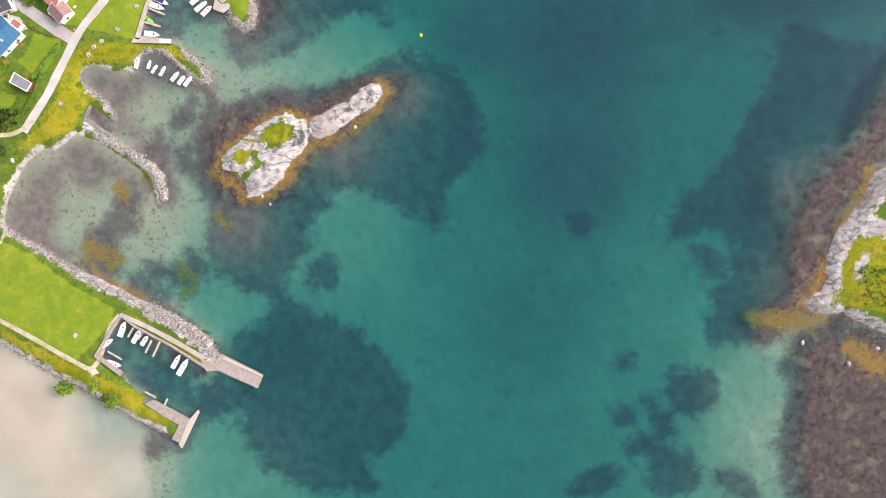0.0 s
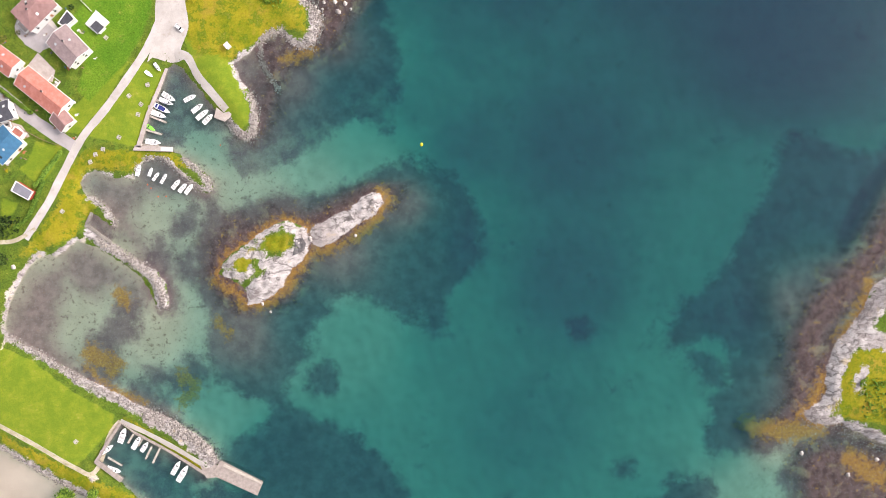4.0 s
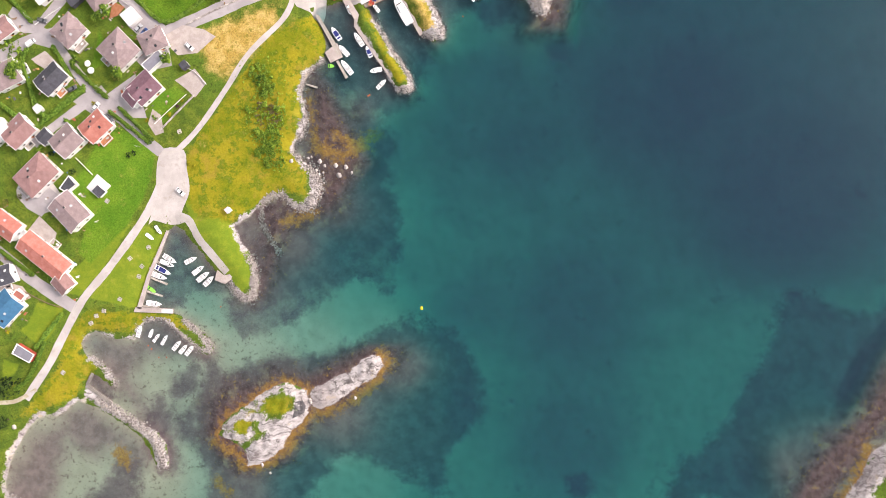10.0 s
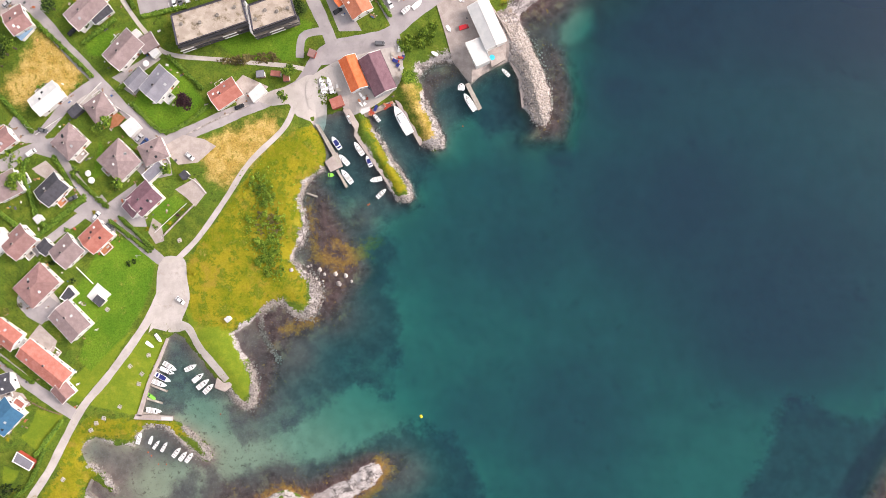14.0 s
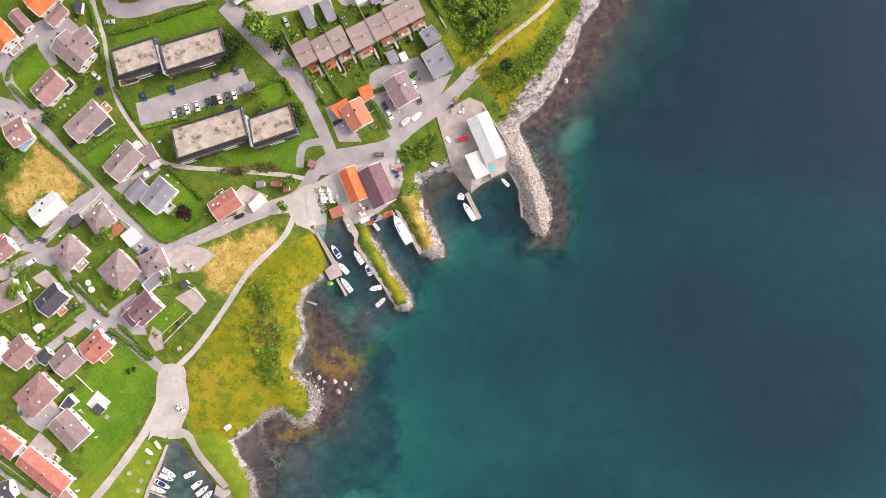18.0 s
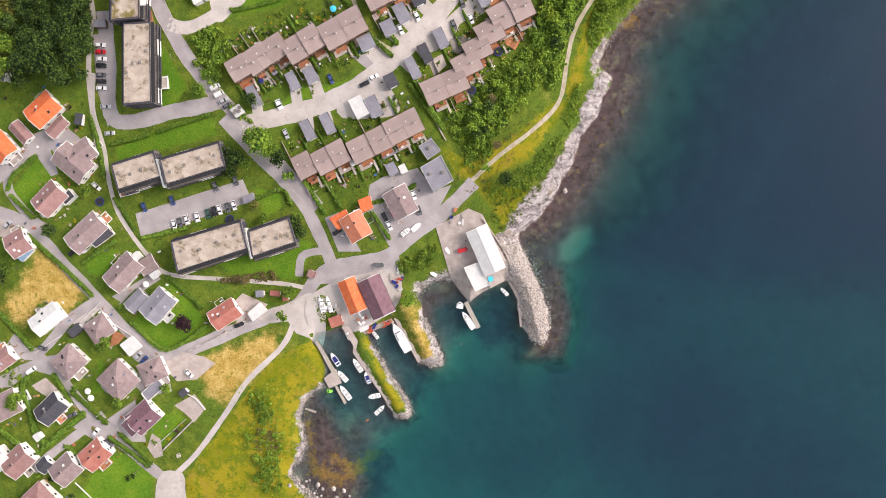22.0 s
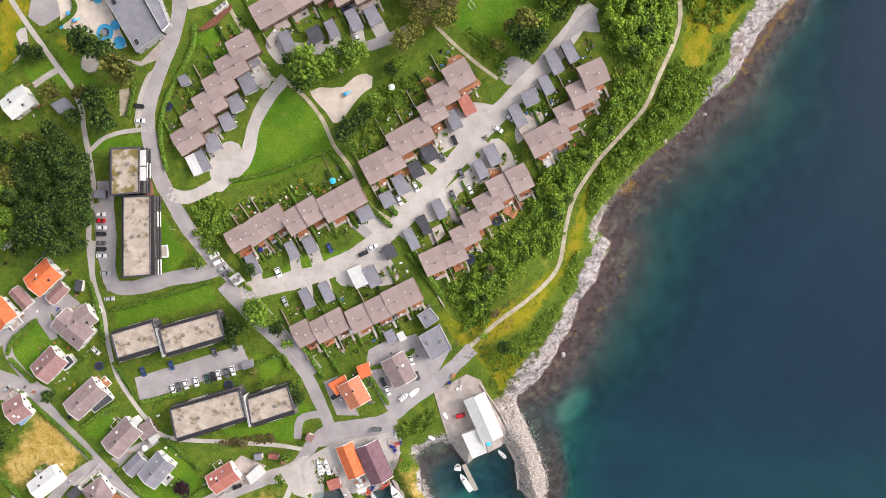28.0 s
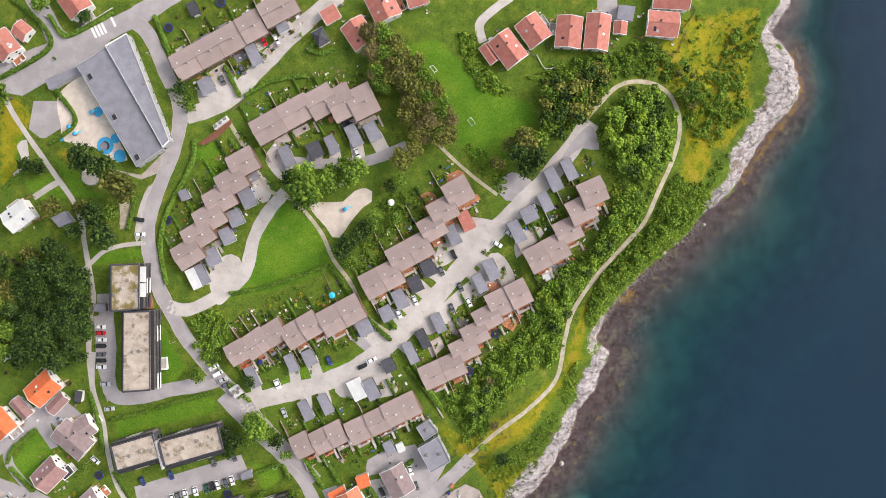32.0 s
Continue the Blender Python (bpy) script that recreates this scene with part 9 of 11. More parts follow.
stone_bank("bay_stones", [(-89.2, 133.2), (-84.1, 138.2), (-78.5, 139.1), (-74.0, 134.1), (-68.4, 132.8), (-64.4, 134.8)], 1.76, 0.43, 10, "pale stones round the tidal bay", 9)
stone_bank("point_stones", [(-65.9, 133.5), (-62.3, 141.0), (-62.8, 147.6), (-67.0, 152.1)], 2.8, 0.55, 16, "pale tumbled stones on the point", 10)
stone_bank("meadow_shore_stones", [(-69.5, 154.9), (-72.8, 159.9), (-68.7, 166.7), (-67.6, 173.7), (-69.5, 184.9), (-66.7, 192.4), (-59.1, 198.6)], 1.5, 0.40, 10, "pale stones below the meadow", 11)
stone_bank("long_mole_stones", [(-35.8, 216.3), (-29.0, 203.2), (-20.7, 190.7), (-20.4, 185.7), (-26.5, 184.6)], 1.2, 0.51, 13, "pale stones of the long mole", 12)
stone_bank("second_mole_stones", [(-14.4, 228.9), (-8.7, 217.6), (-6.4, 211.3), (-9.9, 208.1), (-15.4, 209.3)], 1.7, 0.5, 9, "pale stones of the second mole", 13)
stone_bank("breakwater_stones", [(21.7, 261.4), (28.5, 253.9), (34.0, 241.5), (37.3, 229.0), (36.3, 221.5)], 4.4, 0.50, 34, "pale rubble of the broad breakwater", 14, RUBBLE)
stone_bank("breakwater_stones", [(26.3, 247.7), (31.3, 236.5), (33.8, 226.5), (36.3, 221.0)], 3.20, 0.55, 17, "pale rubble of the broad breakwater", 15, RUBBLE)
stone_bank("shed_shore_stones", [(-17.0, 237.7), (-15.5, 242.4), (-11.5, 244.9), (-2.4, 245.9)], 1.92, 0.47, 8, "stones below the harbour road", 16)
stone_bank("coast_stones", [(60.7, 341.1), (63.6, 348.6), (75.2, 362.5), (92.3, 377.6), (106.8, 392.7)], 2.56, 0.35, 8, "dark scattered coast stones", 17)
stone_bank("sandpit_stones", [(-151.5, 409.5), (-152.0, 411.5), (-153.5, 413.0), (-155.6, 413.6), (-157.6, 413.1), (-159.1, 411.6), (-159.7, 409.5), (-159.2, 407.5), (-157.7, 406.0), (-155.6, 405.4), (-153.6, 405.9), (-152.1, 407.4), (-151.5, 409.5)], 0.35, 0.34, 3, "pale stones round a sand pit", 77)
stone_bank("island_stones", [(151.8, -33.9), (165.5, -36.7), (175.4, -42.8), (188.2, -48.0)], 4.00, 0.39, 6, "white stones on the island's shingle", 18)
rnd = random.Random(4)
for k, (x, y) in enumerate([(-67.0, 155.6), (-65.5, 156.1), (-63.3, 150.1), (-62.0, 148.1), (-60.2, 149.1), (-59.7, 152.1), (-53.2, 148.0), (-54.7, 152.3), (-50.1, 151.5), (-74.1, 154.2), (-61.7, 154.1), (-47.6, 149.0), (-88.5, 18.3), (-85.0, 14.7), (-46.6, 48.6), (-66.8, 47.2), (150.6, -49.4), (183.3, -52.2), (170.9, -59.1), (135.3, 434.2), (108.3, 392.0), (89.8, 379.6), (47.5, 285.5), (-200.1, 35.6), (-166.2, -60.1), (41.3, 225.2)]):
    v, f = clumps([(0, 0, 0.2)], [rnd.uniform(0.7, 1.25)], 40 + k, 0.7, 0.25)
    ob = new("boulder", raw_mesh("boulder", v, f, STONE))
    ob.location = (x, y, max(gz(x, y), -0.15))
    tagged(ob, "pale rounded boulder at the water's edge", "boulder", "shore boulders")


# ---- plants ----
def crown_arrays(seed, blobs=95, leaves=560, flat=0.75, limbs=9, fine=1.0):
    """An uneven crown of unit radius: leaf clumps round a few limbs, with loose leaves outside."""
    rnd = np.random.RandomState(seed)
    lobes = rnd.normal(0, 1, (limbs, 3))
    lobes = lobes / np.linalg.norm(lobes, axis=1)[:, None] * rnd.uniform(0.25, 0.60, (limbs, 1)) * (1, 1, flat)
    pick = rnd.randint(0, limbs, blobs)
    d = rnd.normal(0, 1, (blobs, 3))
    d /= np.linalg.norm(d, axis=1)[:, None]
    c = lobes[pick] + d * rnd.uniform(0.12, 0.42, (blobs, 1)) * (1, 1, 0.8)
    v, f = clumps(c, rnd.uniform(0.07, 0.17, blobs) * fine, seed, 0.85, 0.35)
    d = rnd.normal(0, 1, (leaves, 3))
    d /= np.linalg.norm(d, axis=1)[:, None]
    lc = lobes[rnd.randint(0, limbs, leaves)] + d * rnd.uniform(0.34, 0.56, (leaves, 1)) * (1, 1, 0.8)
    a, b = rnd.normal(0, 1, (leaves, 3)), rnd.normal(0, 1, (leaves, 3))
    a /= np.linalg.norm(a, axis=1)[:, None]
    b -= (a * b).sum(1)[:, None] * a
    b /= np.linalg.norm(b, axis=1)[:, None]
    w = rnd.uniform(0.02, 0.055, (leaves, 1))
    t = np.stack([lc + a * w, lc + b * w, lc - a * w], 1).reshape(-1, 3)
    tf = np.arange(leaves * 3).reshape(-1, 3) + len(v)
    return np.vstack([v, t]), np.vstack([f, tf])


def crown_mesh(name, mat, seed):
    return raw_mesh(name, *crown_arrays(seed), mat)


SHRUBS = [crown_arrays(700 + k, 46, 260) for k in range(5)]


TRUNK = Shape()
TRUNK.tube(0, 0, -0.5, 0.62, 0.055, 0.035, 8)
for k in range(5):
    a = k * 1.26
    TRUNK.add([(0.03 * math.cos(a + 1.5), 0.03 * math.sin(a + 1.5), 0.3), (0.03 * math.cos(a - 1.5), 0.03 * math.sin(a - 1.5), 0.3), (0, 0, 0.36), (0.3 * math.cos(a), 0.3 * math.sin(a), 0.72)], [(0, 1, 3), (1, 2, 3), (2, 0, 3)])
TRUNK_MESH = TRUNK.mesh("trunk", BARK)
LEAVES = {"mid": LEAF, "dark": LEAF_DARK, "olive": LEAF_OLIVE, "bright": LEAF_BRIGHT, "purple": LEAF_PURPLE, "gold": LEAF_GOLD, "brown": LEAF_BROWN}
WORDS = {"mid": "mid-green", "dark": "dark green", "olive": "olive green", "bright": "bright green", "purple": "copper-purple", "gold": "yellow-flowering", "brown": "dry brownish"}
CROWNS = {(t, k): crown_mesh("crown", LEAVES[t], 60 + 7 * i + k) for i, t in enumerate(LEAVES) for k in range(3)}
BIG_CROWNS = {(t, k): raw_mesh("crown", *crown_arrays(460 + 5 * i + k, 330, 1500, 0.75, 16, 0.66), LEAVES[t]) for i, t in enumerate(LEAVES) for k in range(2)}
BUSHES = {(t, k): raw_mesh("bush", *crown_arrays(260 + 5 * i + k, 40, 220), LEAVES[t]) for i, t in enumerate(LEAVES) for k in range(2)}
plant_rnd = random.Random(12)
COAST_PATH = smooth_line([(6.4, 289.7), (18.5, 300.7), (33.1, 312.0), (44.1, 324.3), (47.2, 341.9), (50.2, 354.5), (59.2, 369.2), (69.4, 381.3), (78.3, 392.1), (83.9, 405.1), (91.5, 422.0), (93.5, 434.1), (90.1, 444.7), (82.5, 450.2), (72.5, 450.9), (65.2, 448.1), (59.2, 442.0), (53.9, 436.1)], 1.5)


def off_path(q, gap):
    """Which places keep clear of the coast path."""
    return np.array([np.hypot(COAST_PATH[:, 0] - x, COAST_PATH[:, 1] - y).min() > gap for x, y in q], bool)



def tree(c, r, tone="mid", h=None):
    h = h or r * 2.3
    z = max(gz(*c), 0.1)
    top = stand("tree", c[0], c[1], z, plant_rnd.uniform(0, 6.28), f"{WORDS[tone]} broadleaved tree with an uneven crown", "tree")
    t = new("trunk", TRUNK_MESH)
    t.parent, t.scale = top, (h, h, h)
    cr = new("crown", BIG_CROWNS[tone, plant_rnd.randrange(2)] if r > 3.0 else CROWNS[tone, plant_rnd.randrange(3)])
    cr.parent = top
    cr.matrix_basis = Matrix.LocRotScale((0, 0, h - r * 0.72), None, (r * 1.1, r * 1.1, r * 0.95))
    return top


def bush(c, r, tone="mid"):
    ob = new("bush", BUSHES[tone, plant_rnd.randrange(2)])
    ob.matrix_basis = Matrix.LocRotScale((c[0], c[1], max(gz(*c), 0.05) + r * 0.45), Euler((0, 0, plant_rnd.uniform(0, 6.28))), (r * 1.1, r * 1.1, r * 0.8))
    return tagged(ob, f"{WORDS[tone]} leafy garden bush", "bush", "bushes")


def spread(outline, count, seed):
    """Random places in an area."""
    rnd = np.random.RandomState(seed)
    p = np.array(outline)
    out = np.zeros((0, 2))
    while len(out) < count:
        q = rnd.uniform(p.min(0), p.max(0), (count * 2, 2))
        out = np.vstack([out, q[inside(q[:, 0], q[:, 1], p)]])
    return out[:count]


def thicket(outline, count, size, tone, label, seed, tall=1.0, lumps=0):
    """Dense scrub: one mesh of uneven leaf clumps and loose leaves over an area."""
    count, size = int(count * (0.9 if lumps else 1.8)), size * 0.74
    rnd = np.random.RandomState(seed)
    q = spread(outline, count, seed)
    q = q[off_path(q, 1.9)]
    count = len(q)
    lump = np.clip(1 + 0.45 * wobble(q[:, 0], q[:, 1], 11.0, seed), 0.35, 1.7)
    s = size * rnd.uniform(0.55, 1.25, count) * lump
    z = ground_at(q[:, 0], q[:, 1])
    pts, sz = [], []
    for dz, k in ((0.25, 1.0), (0.75, 0.75), (1.25, 0.5)):
        o = rnd.normal(0, 0.45, (count, 2)) * s[:, None]
        pts.append(np.column_stack([q + o, z + dz * s * tall]))
        sz.append(s * k * 0.62)
    pts, sz = np.vstack(pts), np.concatenate(sz)
    v, f = clumps(pts, sz, seed, 0.8, 0.4)
    n = count * 8
    i = rnd.randint(0, len(pts), n)
    d = rnd.normal(0, 1, (n, 3))
    d[:, 2] = np.abs(d[:, 2])
    d /= np.linalg.norm(d, axis=1)[:, None]
    lc = pts[i] + d * sz[i][:, None] * rnd.uniform(0.9, 1.25, (n, 1))
    a, b = rnd.normal(0, 1, (n, 3)), rnd.normal(0, 1, (n, 3))
    w = 0.16 * rnd.uniform(0.6, 1.5, (n, 1))
    a, b = a / np.linalg.norm(a, axis=1)[:, None] * w, b / np.linalg.norm(b, axis=1)[:, None] * w
    t = np.stack([lc + a, lc + b, lc - a], 1).reshape(-1, 3)
    tf = np.arange(n * 3).reshape(-1, 3) + len(v)
    v, f = np.vstack([v, t]), np.vstack([f, tf])
    if lumps:
        # rounded shrubs and young trees that stand out of it
        hv, hf = [v], [f]
        o = len(v)
        for k, c in enumerate(spread(outline, lumps, seed + 500)):
            rv, rf = SHRUBS[k % len(SHRUBS)]
            rad, a = size * rnd.uniform(1.7, 3.6), rnd.uniform(0, 6.28)
            if not off_path([c], 1.2 + rad * 0.8)[0]:
                continue
            ca, sa = math.cos(a), math.sin(a)
            w = np.stack([rv[:, 0] * ca - rv[:, 1] * sa, rv[:, 0] * sa + rv[:, 1] * ca, rv[:, 2] * 0.8], -1) * rad * 1.15
            hv.append(w + (c[0], c[1], max(gz(*c), 0.1) + rad * 0.55))
            hf.append(rf + o)
            o += len(rv)
        v, f = np.vstack(hv), np.vstack(hf)
    return tagged(new("scrub", raw_mesh("scrub", v, f, LEAVES[tone])), label, "scrub", kind="stuff")


def hedge(pts, width=1.6, height=1.5, tone="mid"):
    p = smooth_line(pts, 0.7)
    rnd = np.random.RandomState(int(abs(p[0, 0] * 13 + p[0, 1] * 7)) % 10000)
    q = np.repeat(p, 8, 0) + rnd.uniform(-0.5, 0.5, (len(p) * 8, 2)) * width * 0.9
    z = ground_at(q[:, 0], q[:, 1])
    h = np.tile([0.4, 0.7, 0.9, 0.95, 1.0, 0.95, 0.85, 1.0], len(p)) * height
    v, f = clumps(np.column_stack([q, z + h * 0.86]), rnd.uniform(0.17, 0.32, len(q)) * width, int(abs(p[0, 0])) % 97, 0.9, 0.4)
    # a dense core under the loose outer growth
    d = np.gradient(p, axis=0)
    d /= np.maximum(1e-6, np.hypot(d[:, 0], d[:, 1]))[:, None]
    nrm = np.stack([-d[:, 1], d[:, 0]], -1) * width * 0.5
    zc = ground_at(p[:, 0], p[:, 1])
    core = np.concatenate([np.column_stack([p + nrm, zc - 0.2]), np.column_stack([p + nrm * 0.8, zc + height * 0.85]), np.column_stack([p - nrm * 0.8, zc + height * 0.85]), np.column_stack([p - nrm, zc - 0.2])])
    core[:, 2] += rnd.uniform(-0.12, 0.12, len(core))
    k, o = len(p), len(v)
    i = np.arange(k - 1)
    quads = np.concatenate([np.stack([o + r * k + i, o + r * k + i + 1, o + (r + 1) * k + i + 1, o + (r + 1) * k + i], -1) for r in range(3)])
    v, f = np.vstack([v, core]), np.vstack([f, quads[:, [0, 1, 2]], quads[:, [0, 2, 3]]])
    return tagged(new("hedge", raw_mesh("hedge", v, f, LEAF_HEDGE if tone == "mid" else LEAVES[tone])), f"clipped {WORDS[tone]} hedge along a plot", "hedge", "garden hedges")


def grove(outline, n, seed, low, high, tones, label):
    """Crowns that grow into one another: one joined mesh for each kind of leaf, over one of the trunks."""
    rnd = random.Random(seed)
    crowns, trunks, to = {t: ([], [], 0) for t in tones}, ([], []), 0
    tv, tf = np.array(TRUNK.v), [f for f in TRUNK.f if len(f) == 3] + [t for f in TRUNK.f if len(f) == 4 for t in ((f[0], f[1], f[2]), (f[0], f[2], f[3]))]
    for k, c in enumerate(spread(outline, n, seed)):
        r, t = rnd.uniform(low, high), rnd.choice(tones)
        vs, fs, o = crowns[t]
        rv, rf = GROVE_CROWNS[k % 4]
        a, z = rnd.uniform(0, 6.28), max(gz(*c), 0.1)
        ca, sa = math.cos(a), math.sin(a)
        vs.append(np.stack([rv[:, 0] * ca - rv[:, 1] * sa, rv[:, 0] * sa + rv[:, 1] * ca, rv[:, 2] * 0.9], -1) * r * 1.1 + (c[0], c[1], z + r * 1.55))
        fs.append(rf + o)
        crowns[t] = (vs, fs, o + len(rv))
        trunks[0].append(tv * r * 2.3 + (c[0], c[1], z))
        trunks[1].append(np.array(tf) + to)
        to += len(tv)
    for t, (vs, fs, o) in crowns.items():
        if vs:
            tagged(new("grove", raw_mesh("grove", np.vstack(vs), np.vstack(fs), LEAVES[t])), WORDS[t] + " crowns, " + label, "grove", kind="stuff")
    tagged(new("grove_trunks", raw_mesh("grove_trunks", np.vstack(trunks[0]), np.vstack(trunks[1]), BARK)), "brown trunks under a dense grove", "trunks", kind="stuff")


GROVE_CROWNS = [crown_arrays(820 + k, 110, 520) for k in range(4)]
# woods
for k, c in enumerate(spread([(-200.4, 370.9), (-179.9, 376.0), (-164.8, 381.0), (-158.6, 373.9), (-154.9, 364.4), (-156.3, 330.1), (-164.3, 329.9), (-174.0, 334.7), (-189.7, 329.3), (-196.7, 339.1), (-201.2, 348.9)], 95, 21)):
    r = plant_rnd.uniform(3.4, 5.8)
    tree(tuple(c), r, "dark" if c[0] > -184 else plant_rnd.choice(["mid", "dark", "olive"]), r * plant_rnd.uniform(1.7, 3.2))
for k, c in enumerate(spread([(-38.2, 470.4), (-26.5, 468.4), (-15.8, 454.6), (-4.5, 439.4), (-1.1, 426.3), (-11.9, 424.8), (-25.0, 435.1), (-34.6, 448.6)], 72, 22)):
    tree(tuple(c), plant_rnd.uniform(3.0, 5.0), plant_rnd.choice(["olive", "olive", "brown", "mid"]))
for c in [(-154.6, 367.7), (-154.4, 363.5), (-154.6, 359.4), (-154.8, 355.4), (-154.6, 351.5), (-154.6, 347.4), (-154.6, 343.2), (-157.2, 359.3), (-157.6, 350.6), (-156.7, 342.3)]:
    tree(c, 4.2, "dark")
for c, r in zip([(-177.7, 362.2), (-174.0, 365.6), (-181.3, 366.7), (-171.6, 359.6), (-180.1, 358.3), (-175.7, 369.2), (-185.0, 361.9), (-170.4, 364.4)], (4.6, 4.0, 4.4, 3.8, 4.2, 4.4, 4.0, 3.8)):
    tree(c, r, "dark")
grove([(34.8, 449.0), (58.1, 456.3), (62.8, 446.9), (53.4, 437.2), (44.3, 425.5), (35.0, 427.9)], 74, 23, 2.4, 4.2, ["mid", "olive", "dark"], "dense mixed grove beside the pitch")
grove([(61.6, 439.7), (70.1, 447.2), (82.6, 446.7), (89.1, 438.8), (90.4, 426.8), (80.1, 409.8), (67.8, 414.1), (60.5, 425.6)], 105, 24, 2.2, 3.8, ["mid", "bright", "mid", "dark"], "dense young broadleaved grove inside the path's loop")
for k, c in enumerate(spread([(89.6, 462.3), (100.0, 460.7), (104.6, 439.0), (100.0, 429.4), (92.7, 438.8)], 16, 25)):
    tree(tuple(c), plant_rnd.uniform(1.8, 3.0), plant_rnd.choice(["mid", "dark", "olive"]))
for c, r, tone in [((-180.8, 413.3), 4.0, 'dark'), ((-190.6, 442.1), 7.0, 'mid'), ((-194.3, 436.1), 5.0, 'mid'), ((-177.3, 374.8), 5.0, 'olive'), ((-173.8, 480.0), 4.2, 'mid'), ((-155.7, 475.3), 3.4, 'dark'), ((-170.4, 458.7), 1.0, 'mid'), ((-114.3, 445.7), 4.0, 'dark'), ((-110.6, 438.6), 2.6, 'mid'), ((-153.8, 416.0), 7.5, 'dark'), ((-146.0, 413.1), 6.5, 'dark'), ((-138.4, 403.7), 8.0, 'olive'), ((-149.4, 392.8), 6.5, 'dark'), ((-144.5, 394.2), 5.0, 'mid'), ((-144.5, 384.0), 6.5, 'dark'), ((-168.6, 396.2), 5.0, 'olive'), ((-175.3, 412.6), 4.0, 'dark'), ((-158.9, 385.7), 4.5, 'dark'), ((-156.8, 396.5), 4.0, 'olive')]:
    tree(c, r, tone)
for c, r, tone in [((-61.2, 404.3), 9.0, 'mid'), ((-63.8, 400.4), 6.0, 'dark'), ((-52.8, 407.7), 5.5, 'mid'), ((-43.9, 409.2), 6.0, 'mid'), ((-37.6, 388.8), 4.0, 'dark'), ((-46.9, 379.1), 4.5, 'dark'), ((-43.6, 374.7), 3.5, 'bright'), ((-25.9, 392.7), 3.6, 'mid'), ((-69.0, 408.3), 5.0, 'dark'), ((-63.0, 410.7), 6.4, 'mid'), ((-57.0, 407.2), 4.6, 'mid'), ((-65.3, 402.4), 4.0, 'dark'), ((-52.3, 412.0), 4.0, 'mid'), ((-46.3, 414.5), 4.6, 'mid'), ((-40.4, 413.8), 5.0, 'mid'), ((-22.5, 417.0), 5.6, 'olive'), ((-17.8, 420.6), 4.4, 'olive'), ((-16.7, 427.6), 4.4, 'olive'), ((-23.7, 408.8), 3.8, 'bright'), ((-27.2, 406.4), 3.6, 'dark'), ((-35.3, 389.6), 3.6, 'mid'), ((-44.7, 382.4), 4.6, 'dark'), ((-40.0, 386.0), 4.0, 'dark'), ((-34.2, 393.2), 4.4, 'mid'), ((28.1, 425.5), 6.0, 'olive'), ((24.6, 419.7), 5.6, 'dark'), ((31.7, 417.4), 6.0, 'dark'), ((28.2, 413.8), 5.0, 'dark'), ((21.1, 423.2), 3.6, 'olive'), ((16.5, 416.1), 3.8, 'olive'), ((33.9, 425.5), 4.4, 'mid')]:
    tree(c, r, tone)
for c, r, tone in [((-82.3, 305.0), 7.0, "mid"), ((-85.9, 307.3), 5.0, "mid"), ((-78.8, 301.5), 4.6, "mid"), ((-117.9, 227.2), 4.2, "purple"), ((-76.5, 230.0), 3.0, "mid"), ((-72.6, 240.7), 3.6, "mid"), ((-21.4, 237.5), 3.6, "bright"), ((-174.6, -65.5), 5.0, "mid"), ((-163.6, -65.3), 3.4, "mid"), ((-154.5, -71.5), 4.0, "mid"), ((-157.8, -69.9), 3.0, "olive"), ((-93.6, 298.0), 4.6, "dark"), ((-96.3, 293.3), 4.0, "dark"), ((-90.0, 295.6), 3.4, "mid"), ((-108.3, 326.2), 4.0, "mid"), ((-86.9, 277.8), 3.0, "olive"), ((-195.7, 248.3), 5.6, "dark"), ((-191.9, 250.7), 4.6, "mid"), ((-198.6, 243.4), 5.0, "mid"), ((-174.6, 267.4), 3.6, "dark"), ((-159.1, 283.7), 3.2, "mid"), ((-91.8, 246.1), 2.6, "brown"), ((-86.9, 322.9), 3.2, "dark"), ((-83.6, 273.0), 2.4, "mid")]:
    tree(c, r, tone)
for c, r, tone in [((-70.4, 270.8), 4.0, "dark"), ((-68.0, 267.1), 3.6, "dark"), ((-69.1, 273.2), 3.4, "mid"), ((-75.4, 298.1), 4.6, "dark"), ((-72.1, 291.1), 3.0, "mid"), ((-99.6, 300.4), 3.4, "dark"), ((-127.2, 198.7), 3.0, "mid"), ((-148.2, 192.5), 3.0, "mid"), ((-166.7, 197.5), 2.6, "mid"), ((-159.6, 260.6), 2.4, "dark"), ((-156.2, 216.2), 3.0, "mid"), ((-152.4, 218.7), 3.0, "mid"), ((-192.6, 191.3), 3.6, "mid"), ((-190.8, 194.4), 4.0, "mid"), ((-202.6, 39.2), 4.0, "dark"), ((-201.3, 55.4), 3.0, "dark"), ((17.0, 304.6), 2.6, "brown"), ((14.4, 323.4), 2.8, "brown"), ((20.7, 290.1), 3.6, "dark"), ((9.7, 307.0), 2.6, "mid"), ((6.0, 316.4), 2.6, "mid"), ((12.2, 295.0), 2.4, "bright")]:
    tree(c, r, tone)

